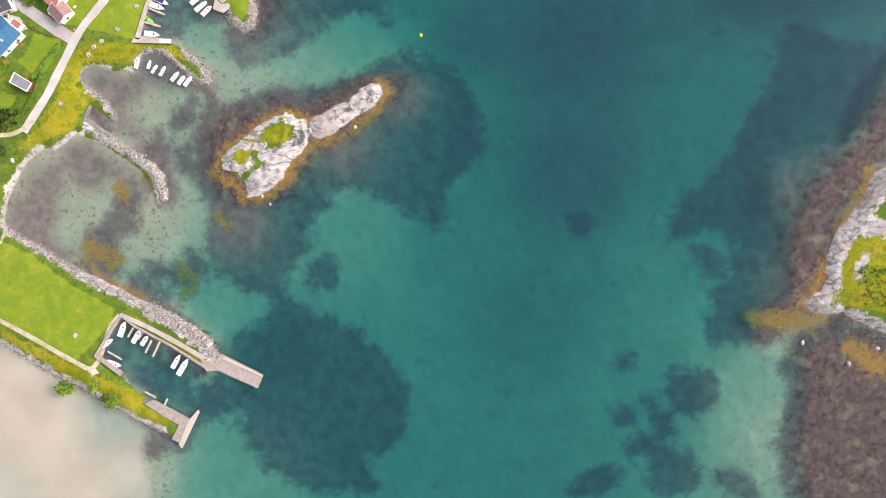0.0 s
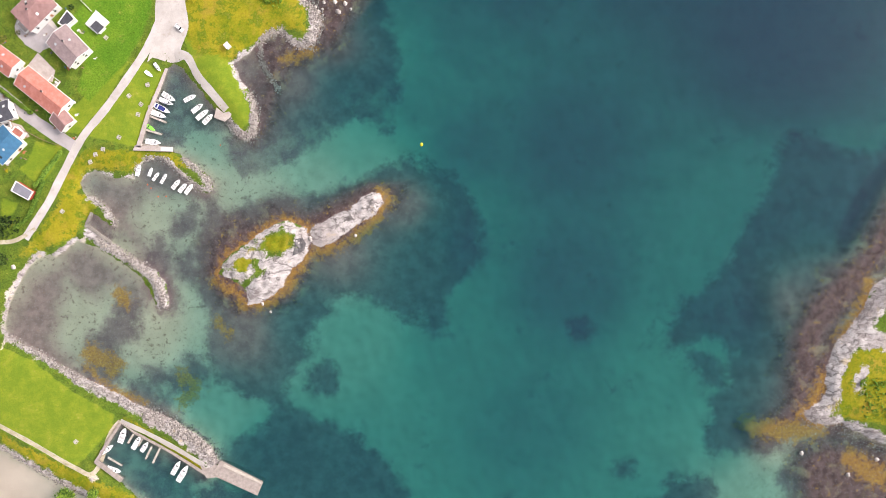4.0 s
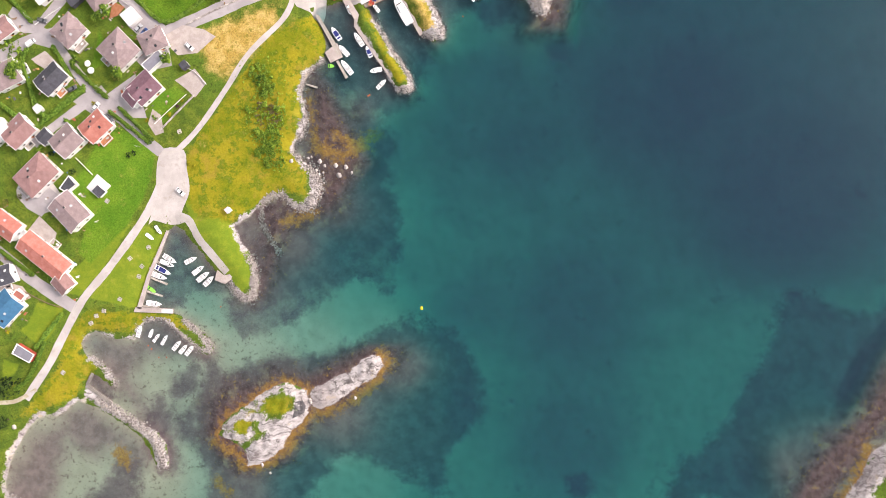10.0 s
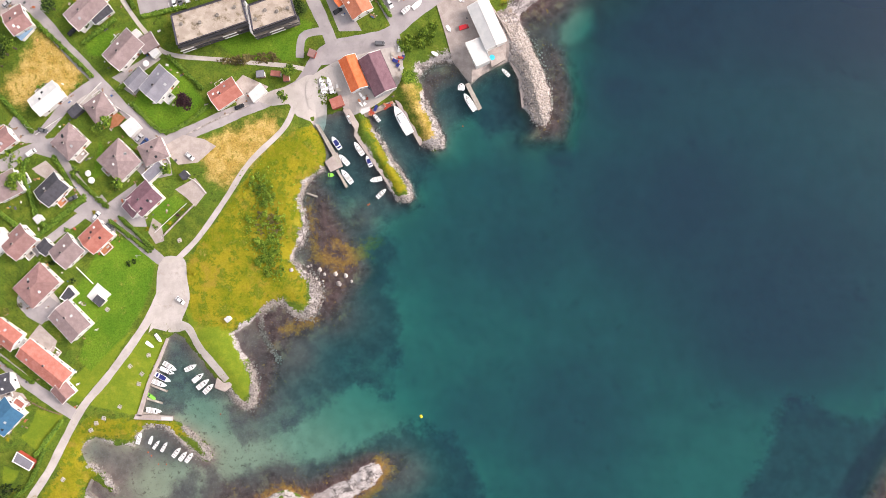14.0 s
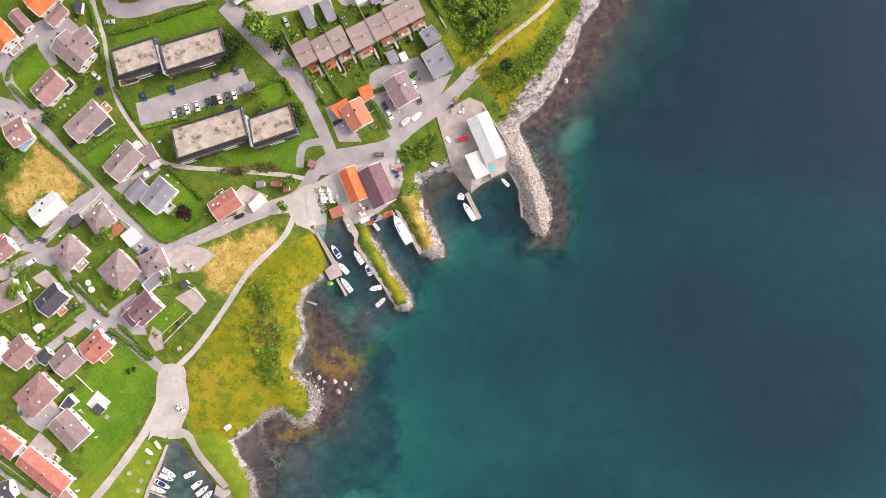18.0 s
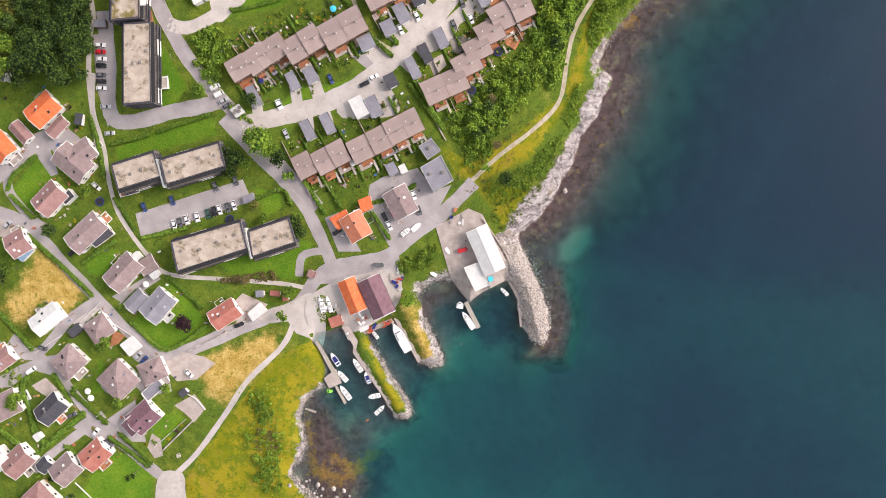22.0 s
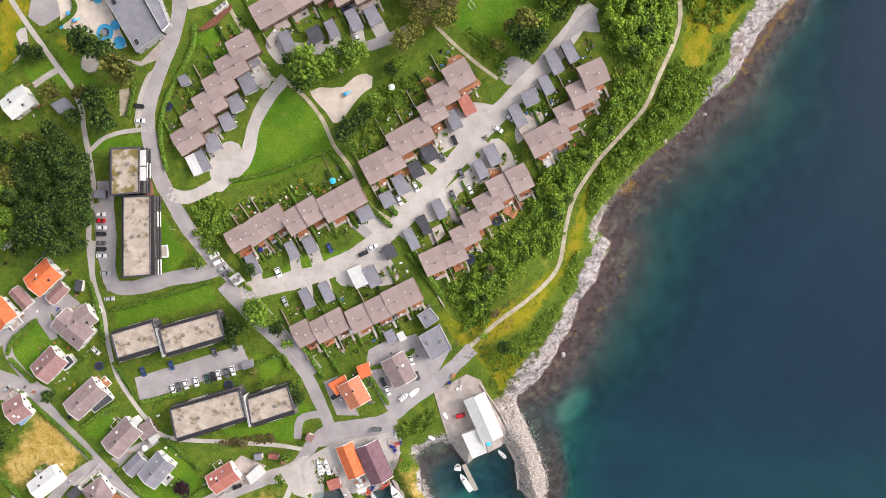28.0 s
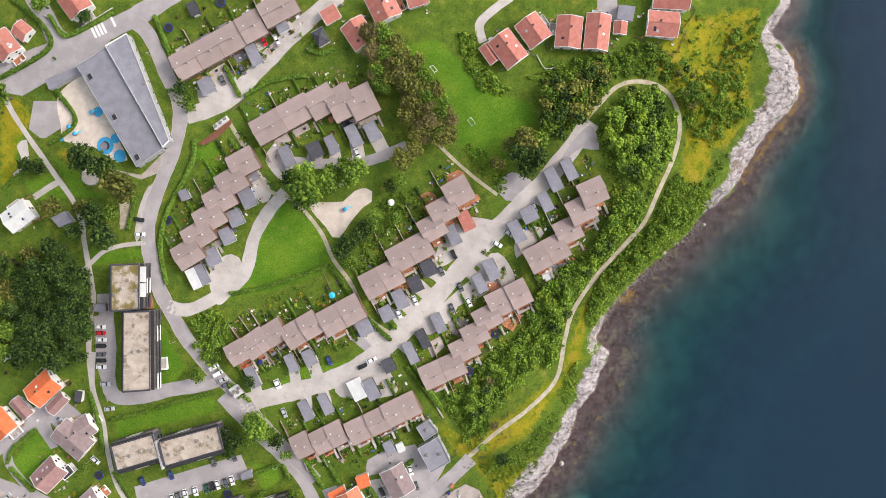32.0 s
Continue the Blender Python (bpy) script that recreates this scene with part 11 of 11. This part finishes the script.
for a, b, w, st in [((-132.1, 112.7), (-126.5, 109.2), 2.4, "open"), ((-133.6, 110.2), (-127.5, 107.6), 2.2, "cabin"), ((-135.9, 107.7), (-129.1, 104.1), 2.5, "cover"), ((-137.8, 104.7), (-130.9, 102.1), 2.5, "open"), ((-139.4, 98.6), (-135.8, 96.0), 1.7, "lime"), ((-140.0, 91.5), (-133.3, 90.5), 2.6, "open"), ((-122.4, 109.1), (-117.3, 111.6), 2.2, "open"), ((-118.9, 104.1), (-114.3, 107.6), 2.4, "cabin"), ((-116.9, 101.0), (-111.8, 105.0), 2.4, "open"), ((-113.9, 99.0), (-109.8, 103.0), 2.4, "open")]:
    boat(a, b, w, st)
for a, b, w, st in [((-52.2, 207.7), (-55.9, 213.2), 2.5, "cover"), ((-48.6, 200.7), (-52.7, 205.2), 2.4, "open"), ((-47.1, 192.6), (-51.7, 198.6), 2.5, "open"), ((-57.7, 196.3), (-55.0, 196.1), 1.7, "lime"), ((-47.1, 219.3), (-49.6, 224.3), 2.3, "open"), ((-42.1, 205.0), (-45.9, 210.7), 2.4, "open"), ((-38.6, 199.9), (-40.6, 204.7), 2.2, "cover"), ((-33.8, 194.7), (-39.1, 193.6), 2.3, "open"), ((-36.0, 186.1), (-32.0, 189.9), 2.0, "open"), ((-21.2, 214.3), (-28.0, 226.4), 4.4, "yacht"), ((-34.8, 219.8), (-37.6, 223.3), 1.7, "open"), ((7.6, 224.4), (2.6, 231.9), 2.8, "cabin"), ((1.3, 233.4), (1.6, 236.4), 3.2, "cabin"), ((22.6, 239.4), (19.3, 242.7), 1.7, "open")]:
    boat(a, b, w, st)
for a, b, w, st in [((-134.9, 125.7), (-132.4, 122.2), 1.7, "open"), ((-139.0, 122.2), (-135.7, 119.7), 1.7, "hull"), ((-58.6, 231.8), (-60.3, 238.8), 2.4, "open"), ((-55.1, 231.8), (-57.1, 238.8), 2.0, "open"), ((-24.1, 265.7), (-20.6, 268.7), 2.3, "open"), ((-19.6, 267.7), (-15.7, 271.1), 2.3, "hull"), ((-8.8, 248.1), (-11.7, 249.5), 1.6, "hull"), ((-4.9, 260.4), (-3.2, 257.7), 1.5, "hull")]:
    boat(a, b, w, st, z=gz((a[0] + b[0]) / 2, (a[1] + b[1]) / 2) + 0.1)

# ---- cars ----
CAR_BODY = [(-2.15, 0.45), (-2.15, 0.95), (-1.5, 1.0), (0.75, 0.95), (1.95, 0.82), (2.15, 0.6), (2.15, 0.35), (-2.1, 0.35)]


def car(c, turn, paint="white", van=False):
    z = gz(*c) + 0.12
    top = stand("van" if van else "car", c[0], c[1], z, turn, f"{paint} parked {'van' if van else 'car'} on the asphalt", "van" if van else "car")
    n = len(CAR_BODY)
    s = Shape().add([(x, sg * (0.88 if k not in (4, 5) else 0.8), y) for sg in (-1, 1) for k, (x, y) in enumerate(CAR_BODY)], [tuple(range(n)), tuple(range(n, 2 * n))[::-1]] + [(i, n + i, n + (i + 1) % n, (i + 1) % n)[::-1] for i in range(n)])
    body = part("body", s, PAINTS[paint], top)
    if van:
        part("cargo_box", Shape().box(-0.35, 0, 0.95, 3.4, 1.72, 1.0, taper=0.93), PAINTS[paint], top)
        part("windscreen", Shape().box(1.35, 0, 0.95, 0.5, 1.55, 0.7, taper=0.6), GLASS, top)
    else:
        part("window_band", Shape().box(-0.45, 0, 0.95, 2.75, 1.62, 0.42, taper=0.80), GLASS, top)
        part("roof", Shape().box(-0.5, 0, 1.37, 1.75, 1.30, 0.07, taper=0.95), PAINTS[paint], top)
    for x in (-1.3, 1.3):
        for y in (-0.8, 0.8):
            part("wheel", Shape().add([(x + 0.32 * math.cos(a * 0.785), y + d, 0.32 + 0.32 * math.sin(a * 0.785)) for d in (-0.1, 0.1) for a in range(8)], [tuple(range(8)), tuple(range(8, 16))[::-1]] + [(i, 8 + i, 8 + (i + 1) % 8, (i + 1) % 8)[::-1] for i in range(8)]), RUBBER, top)
    for y in (-0.6, 0.6):
        part("headlight", Shape().box(2.12, y, 0.55, 0.1, 0.35, 0.15), PLASTIC_WHITE, body)
    return top


def slope(dx, dy):
    """Heading of a car whose nose points that way on the plan (y down)."""
    return math.atan2(-dy, dx)


UP, ACROSS = slope(0.42, 0.9), slope(0.9, -0.42)
for c, tn, p in [((-122.5, 269.9), slope(.25, .9), "white"), ((-120.1, 270.9), slope(.25, .9), "grey"), ((-117.1, 272.1), slope(.25, .9), "white"), ((-112.6, 273.3), slope(.25, .9), "white"), ((-107.7, 274.7), slope(.25, .9), "green"), ((-105.2, 275.7), slope(.25, .9), "black"), ((-102.7, 276.4), slope(.25, .9), "white"), ((-99.2, 277.4), slope(.25, .9), "grey"), ((-96.5, 278.4), slope(.25, .9), "white"), ((-135.6, 277.4), slope(.35, .9), "blue"), ((-123.3, 280.3), slope(.35, .9), "blue"), ((-104.5, 286.4), slope(.35, .9), "grey"), ((-95.6, 288.8), slope(.35, .9), "grey")]:
    car(c, tn, p)
for c, tn, p in [((-150.9, 345.5), 0.0, "white"), ((-150.8, 342.8), 0.0, "red"), ((-150.8, 339.9), 0.0, "white"), ((-151.0, 337.2), 0.0, "black"), ((-151.3, 333.4), 0.0, "grey"), ((-151.5, 330.7), 0.0, "black"), ((-151.8, 327.9), 0.0, "white"), ((-150.6, 320.3), 0.0, "silver"), ((-149.6, 309.2), 0.1, "silver"), ((-133.8, 391.1), -0.15, "black"), ((-133.4, 384.9), 0.0, "white"), ((-103.1, 328.4), 0.5, "white"), ((-101.6, 325.6), 0.5, "white"), ((-99.8, 322.9), 0.5, "silver"), ((-98.3, 320.9), 0.5, "grey")]:
    car(c, tn, p, van=p == "white" and c[1] > 300 and c[0] > -110)
for c, tn, p in [((-76.4, 321.2), UP, "white"), ((-53.9, 332.0), UP, "blue"), ((-39.5, 329.8), ACROSS, "black"), ((-35.6, 332.6), ACROSS, "white"), ((-17.3, 358.2), UP, "white"), ((-24.2, 352.6), UP, "white"), ((-6.4, 370.8), UP, "grey"), ((-1.2, 377.9), UP, "black"), ((21.7, 387.2), slope(.8, .5), "silver"), ((17.1, 382.6), slope(.85, .5), "white"), ((32.0, 398.1), UP, "silver"), ((-42.1, 419.9), UP, "white"), ((-81.4, 466.1), UP, "red"), ((-76.1, 466.8), UP, "white"), ((-67.7, 477.3), UP, "white"), ((-90.5, 454.2), UP, "grey"), ((-98.8, 449.8), UP, "grey"), ((-94.6, 388.5), UP, "grey"), ((-87.7, 405.5), UP, "white"), ((1.8, 364.1), UP, "grey"), ((5.5, 357.6), UP, "white"), ((-1.7, 355.1), UP, "grey"), ((61.4, 477.0), UP, "blue")]:
    car(c, tn, p)
for c, tn, p in [((-123.1, 140.7), slope(.7, .6), "white"), ((-169.4, 186.0), slope(.8, -.4), "grey"), ((-173.5, 187.2), slope(.8, -.5), "white"), ((-159.2, 178.2), slope(.6, -.8), "white"), ((-153.7, 173.3), slope(.8, .6), "grey"), ((-140.0, 212.2), slope(.6, -.7), "silver"), ((-137.6, 210.5), slope(.6, -.7), "blue"), ((-117.9, 204.3), slope(.7, .6), "white"), ((-95.9, 226.0), slope(.85, -.35), "black"), ((-52.3, 267.1), slope(.8, -.5), "black"), ((-31.4, 273.6), slope(.4, .8), "black"), ((-29.5, 269.9), slope(.4, .8), "white"), ((-18.9, 283.3), slope(.3, .9), "white"), ((-16.5, 276.5), slope(.3, .9), "grey"), ((-28.2, 276.0), slope(.4, .9), "red"), ((-166.1, 214.2), UP, "white"), ((-167.3, 257.9), slope(.7, -.7), "black"), ((-181.4, 215.5), slope(.9, .2), "grey"), ((-73.4, 308.9), slope(.4, .9), "silver"), ((-75.9, 321.5), slope(.4, .9), "white"), ((-194.7, 269.7), slope(.7, -.7), "silver"), ((-156.1, 286.4), slope(.7, .6), "white")]:
    car(c, tn, p)
car((2.5, 259.4), slope(.9, -.25), "red", van=True)
car((-34.0, 252.8), slope(.95, 0), "grey", van=True)
car((-186.6, 205.8), slope(.8, -.55), "white", van=True)


# ---- garden and harbour clutter ----
def trampoline(c, r=1.9):
    top = stand("trampoline", c[0], c[1], gz(*c), 0, "round dark trampoline with a blue rim on the lawn", "trampoline")
    ring = Shape()
    n = 20
    ring.v = [(k * r * math.cos(6.2832 * i / n), k * r * math.sin(6.2832 * i / n), z) for k, z in ((1.0, 0.8), (1.0, 0.9), (0.82, 0.9), (0.82, 0.8)) for i in range(n)]
    ring.f = [(a * n + i, a * n + (i + 1) % n, (a + 1) * n + (i + 1) % n, (a + 1) * n + i) for a in range(3) for i in range(n)]
    part("rim", ring, CANVAS_BLUE, top)
    part("mat", Shape().tube(0, 0, 0.82, 0.85, r * 0.83, r * 0.83, 20), RUBBER, top)
    for k in range(4):
        part("leg", Shape().tube(r * 0.95 * math.cos(k * 1.57), r * 0.95 * math.sin(k * 1.57), -0.2, 0.82, 0.05, 0.05, 6), METAL_PALE, top)


for c in [(-154.6, 279.8), (-31.0, 300.9), (-121.9, 471.8), (-99.8, 482.2), (-46.9, 431.9), (5.9, 327.9), (17.3, 344.2), (-98.4, 272.3), (-121.9, 391.0)]:
    trampoline(c)


def goal(c, turn):
    top = stand("football_goal", c[0], c[1], gz(*c), turn, "small white football goal on the pitch", "football goal", "football goals")
    for y in (-1.5, 1.5):
        part("post", Shape().box(0, y, 0, 0.14, 0.14, 2.0), TRIM_WHITE, top)
        part("stay", Shape().add([(0, y - .06, 1.95), (0, y + .06, 1.95), (-1.6, y + .06, 0.05), (-1.6, y - .06, 0.05), (0, y - .06, 1.85), (0, y + .06, 1.85), (-1.75, y + .06, 0.05), (-1.75, y - .06, 0.05)], [(0, 1, 2, 3), (7, 6, 5, 4), (0, 3, 7, 4), (1, 5, 6, 2)]), TRIM_WHITE, top)
    part("crossbar", Shape().box(0, 0, 1.95, 0.14, 3.14, 0.14), TRIM_WHITE, top)
    part("ground_bar", Shape().box(-1.65, 0, 0.02, 0.14, 3.0, 0.12), TRIM_WHITE, top)


goal((6.1, 433.8), slope(.6, -.5))
goal((-11.1, 454.6), slope(.6, -.5) + math.pi)


def garden_table(c, turn):
    top = stand("picnic_table", c[0], c[1], gz(*c), turn, "weathered wooden picnic table on the grass", "picnic table", "picnic tables")
    part("tabletop", Shape().box(0, 0, 0.7, 1.8, 0.8, 0.07), TIMBER_PALE, top)
    for y in (-0.75, 0.75):
        part("bench", Shape().box(0, y, 0.42, 1.8, 0.3, 0.06), TIMBER_PALE, top)
    for x in (-0.7, 0.7):
        part("leg", Shape().box(x, 0, 0, 0.1, 1.5, 0.42).box(x, 0, 0.42, 0.1, 0.6, 0.28), TIMBER_PALE, top)


for c in [(-146.3, 111.3), (-141.4, 107.7), (-142.8, 103.2), (-151.3, 93.1), (-158.5, 87.9), (-162.1, 85.6), (-164.7, 82.3), (-177.0, 60.4), (-172.9, -42.9), (-138.1, 116.2), (-48.6, 287.2), (-48.8, 406.6), (-123.4, 167.4), (-155.6, 136.8)]:
    garden_table(c, plant_rnd.uniform(0, 3))


def parasol(c, r=1.4, mat=None, name="parasol", words="round white garden parasol"):
    top = stand(name, c[0], c[1], gz(*c), 0, words, name)
    part("pole", Shape().tube(0, 0, 0, 2.3, 0.04, 0.04, 6), METAL_PALE, top)
    part("canopy", Shape().tube(0, 0, 2.0, 2.45, r, 0.1, 10), mat or TRIM_WHITE, top)
    part("base", Shape().tube(0, 0, 0, 0.12, 0.35, 0.3, 8), CONCRETE_DARK, top)


for c in [(-44.9, 296.7), (-160.7, 193.7), (-27.6, 399.5), (-161.9, 196.7), (-135.1, 244.0), (-160.4, 193.7)]:
    parasol(c)
parasol((-52.1, 360.3), 1.4, BLUE_BRIGHT, "parasol", "round bright blue garden parasol")
parasol((-88.8, 328.4), 1.3, ROOF_ORANGE, "parasol", "orange garden parasol on a terrace")
parasol((-83.4, 331.0), 1.2, CANVAS_BLUE, "parasol", "blue garden parasol on a lawn")


def buoy(c, mat, r=0.5, words="round orange mooring buoy afloat"):
    top = stand("buoy", c[0], c[1], -0.1, 0, words, "buoy")
    v, f = clumps([(0, 0, 0.15)], [r], 3, 0.9, 0.03)
    b = new("float", raw_mesh("float", v, f, mat))
    b.parent = top
    part("ring", Shape().tube(0, 0, r * 0.9, r * 0.9 + 0.3, 0.08, 0.08, 6), METAL_DARK, top)


buoy((-16.7, 88.7), YELLOW_FLOWER, 0.9, "yellow navigation buoy afloat")
for c in [(-106.6, 89.4), (-134.9, 66.7), (-131.3, 66.7), (-39.4, 183.4), (2.1, 217.6), (-40.1, 183.0), (-139.6, 72.1), (-138.1, 70.5)]:
    buoy(c, ROOF_ORANGE, 0.38)


def lamp_post(c):
    top = stand("street_lamp", c[0], c[1], gz(*c), plant_rnd.uniform(0, 6.28), "slim grey street lamp beside the road", "street lamp", "street lamps")
    part("pole", Shape().tube(0, 0, 0, 6.0, 0.09, 0.06, 8), METAL_PALE, top)
    part("arm", Shape().box(0.5, 0, 5.95, 1.0, 0.07, 0.07), METAL_PALE, top)
    part("head", Shape().box(1.1, 0, 5.9, 0.5, 0.22, 0.12), METAL_PALE, top)


for c in [(-119.4, 339.4), (-122.1, 431.4), (-129.4, 459.9), (-40.4, 415.7), (-95.8, 302.0), (-76.7, 284.6), (-133.6, 350.1), (-156.6, 287.4), (12.4, 379.5), (-25.5, 335.7), (-141.2, 225.0), (-27.0, 251.0), (-64.5, 318.9), (-185.9, 216.2), (-157.1, 186.2), (-141.2, 160.8)]:
    lamp_post(c)


def fence(pts, name="fence", mat=None, words="low white wooden fence round a plot", h=1.0):
    """Posts and rails along a line, on the ground."""
    p = smooth_line(pts, 2.2)
    z = ground_at(p[:, 0], p[:, 1])
    top = stand(name, p[0, 0], p[0, 1], z[0], 0, words, "fence", "garden fences")
    for i in range(len(p)):
        part("post", Shape().box(p[i, 0] - p[0, 0], p[i, 1] - p[0, 1], z[i] - z[0] - 0.3, 0.14, 0.14, h + 0.35), mat or TRIM_WHITE, top)
        if i:
            a, b = p[i - 1] - p[0], p[i] - p[0]
            d = (b - a) / max(1e-6, np.hypot(*(b - a)))
            nx, ny = -d[1] * 0.05, d[0] * 0.05
            za, zb = z[i - 1] - z[0], z[i] - z[0]
            for lo, hi in ((0.25, 0.5), (h - 0.3, h)):
                part("rail", Shape().add([(a[0] - nx, a[1] - ny, za + lo), (b[0] - nx, b[1] - ny, zb + lo), (b[0] + nx, b[1] + ny, zb + lo), (a[0] + nx, a[1] + ny, za + lo), (a[0] - nx, a[1] - ny, za + hi), (b[0] - nx, b[1] - ny, zb + hi), (b[0] + nx, b[1] + ny, zb + hi), (a[0] + nx, a[1] + ny, za + hi)], [(3, 2, 1, 0), (4, 5, 6, 7), (0, 1, 5, 4), (1, 2, 6, 5), (2, 3, 7, 6), (3, 0, 4, 7)]), mat or TRIM_WHITE, top)


for pts in [[(-168.4, 155.7), (-161.5, 148.3)], [(-155.6, 236.1), (-165.7, 226.2)], [(-184.7, 213.7), (-173.4, 221.2)], [(-149.7, 226.2), (-142.6, 221.2)], [(32.3, 461.3), (35.9, 455.4), (40.5, 456.6)], [(-134.3, 170.9), (-120.2, 183.6)], [(-122.4, 196.2), (-116.3, 193.7), (-111.3, 188.1)], [(-131.9, 210.0), (-126.6, 201.2)], [(-164.2, 468.9), (-146.1, 480.1)], [(-175.0, 476.9), (-165.4, 469.3)]]:
    fence(pts)
for pts in [[(-193.5, 96.6), (-185.0, 92.1), (-177.5, 89.5)], [(92.6, 483.3), (99.2, 481.7), (89.4, 468.1)], [(73.3, 469.5), (89.6, 462.8), (95.7, 473.3)], [(-44.6, 372.9), (-39.9, 365.8), (-30.5, 351.3)], [(-64.8, 292.4), (-61.3, 287.7)], [(-89.3, 442.4), (-95.2, 436.4)], [(-56.5, 371.6), (-49.6, 356.0)]]:
    fence(pts, mat=WALL_BROWN, words="brown wooden fence along the gardens", h=1.4)


def wall_run(pts, words, mat=STONE, h=0.9, w=0.5):
    """A low masonry wall that follows the ground, block by block."""
    p = smooth_line(pts, 1.5)
    z = ground_at(p[:, 0], p[:, 1])
    top = stand("garden_wall", p[0, 0], p[0, 1], z[0], 0, words, "wall")
    for i in range(len(p) - 1):
        d = p[i + 1] - p[i]
        part("block", Shape().box((p[i, 0] + p[i + 1, 0]) / 2 - p[0, 0], (p[i, 1] + p[i + 1, 1]) / 2 - p[0, 1], min(z[i], z[i + 1]) - z[0] - 0.4, float(np.hypot(*d)) - 0.03, w, h + 0.4 + 0.05 * (i % 3), math.atan2(d[1], d[0])), mat, top)


wall_run([(-131.8, 168.3), (-120.2, 179.8), (-116.4, 183.6)], "low pale stone garden wall", STONE)
wall_run([(11.0, 273.1), (19.6, 260.8), (23.3, 253.4)], "pale retaining wall by the yard", CONCRETE, 1.2)
wall_run([(-11.0, 316.9), (-4.9, 306.7)], "pale retaining wall by the grey house", CONCRETE)
wall_run([(-92.2, 226.8), (-107.0, 220.0), (-119.4, 213.8)], "low stone wall along the harbour road", STONE, 0.7)
# play equipment and washing lines
for c in [(-46.9, 396.4), (-164.7, 430.2), (-154.7, 436.2), (-162.2, 427.1)]:
    top = stand("play_frame", c[0], c[1], gz(*c), 0.6, "small blue and timber climbing frame on sand", "play frame")
    part("tower", Shape().box(0, 0, 0.1, 1.3, 1.3, 1.6), TIMBER_WARM, top)
    part("roof", Shape().box(0, 0, 1.7, 1.6, 1.6, 0.5, taper=0.2), BLUE_PLAY, top)
    part("slide", Shape().slab([(0.6, -0.3, 1.2), (0.6, 0.3, 1.2), (2.6, 0.3, 0.2), (2.6, -0.3, 0.2)][::-1], 0.1), BLUE_BRIGHT, top)


# things stored about the boatyard
store = random.Random(31)
CRATE = Shape().box(0, 0, 0, 1.0, 1.0, 0.75).box(0, 0, 0.75, 1.08, 1.08, 0.07)
KINDS = [(TIMBER_WARM, "red-brown timber"), (TIMBER_PALE, "weathered timber"), (PLASTIC_WHITE, "white plastic"), (WALL_RED, "red painted"), (CANVAS_BLUE, "blue canvas"), (PLASTIC_GREY, "grey plastic")]
CRATES = [(CRATE.mesh("crate", mt), words) for mt, words in KINDS]
for area, n in [([(-41.5, 223.9), (-28.6, 228.9), (-27.6, 227.1), (-40.0, 222.2)], 14), ([(-29.0, 251.0), (-24.1, 250.5), (-23.1, 237.5), (-26.1, 235.8)], 12), ([(-45.8, 230.8), (-40.0, 232.8), (-39.0, 226.4), (-42.0, 224.4)], 7), ([(-60.9, 235.0), (-52.0, 238.8), (-50.6, 228.8), (-54.6, 226.3)], 7), ([(-4.9, 276.8), (4.9, 279.2), (9.8, 274.3), (-2.4, 269.4)], 6)]:
    for cx, cy in spread(area, n, store.randrange(9999)):
        me, words = store.choice(CRATES)
        ob = new("crate", me)
        ob.matrix_basis = Matrix.LocRotScale((cx, cy, max(gz(cx, cy) + 0.38, 1.02)), Euler((0, 0, store.uniform(0, 3.1))), (store.uniform(0.9, 2.6), store.uniform(0.7, 1.3), store.uniform(0.7, 1.3)))
        tagged(ob, words + " crate stored in the boatyard", "crate", "boatyard crates")


# pots, toys, tools and furniture strewn about the gardens
m = Nodes("garden_things")
ramp = m.n("ShaderNodeValToRGB")
ramp.color_ramp.interpolation = "CONSTANT"
m.l(m.n("ShaderNodeNewGeometry").outputs["Random Per Island"], ramp.inputs[0])
tints = [(0.0, (0.66, 0.65, 0.63)), (0.16, (0.24, 0.15, 0.09)), (0.44, (0.09, 0.09, 0.10)), (0.64, (0.40, 0.36, 0.31)), (0.82, (0.38, 0.12, 0.06)), (0.90, (0.05, 0.12, 0.30)), (0.95, (0.50, 0.28, 0.10))]
ramp.color_ramp.elements[0].color, ramp.color_ramp.elements[1].position = (*tints[0][1], 1), tints[1][0]
ramp.color_ramp.elements[1].color = (*tints[1][1], 1)
for at, tint in tints[2:]:
    ramp.color_ramp.elements.new(at).color = (*tint, 1)
m.surface(ramp.outputs[0], 0.7)
strewn = random.Random(9)
for lo, hi in ((-200, 60), (60, 160), (160, 260), (260, 520)):
    s = Shape()
    for x, y in CLUTTER:
        if lo <= y < hi and gz(x, y) > 0.5:
            z = gz(x, y)
            s.box(x, y, z - 0.1, strewn.uniform(0.35, 1.5), strewn.uniform(0.3, 0.9), strewn.uniform(0.3, 0.9), strewn.uniform(0, 3.14))
            if strewn.random() < 0.3:
                s.tube(x + 0.9, y + 0.5, z - 0.1, z + 0.5, 0.22, 0.3, 8)
    tagged(part("garden_clutter", s, m.mat), "small garden pots, boxes and furniture on the lawns", "garden clutter", kind="stuff")
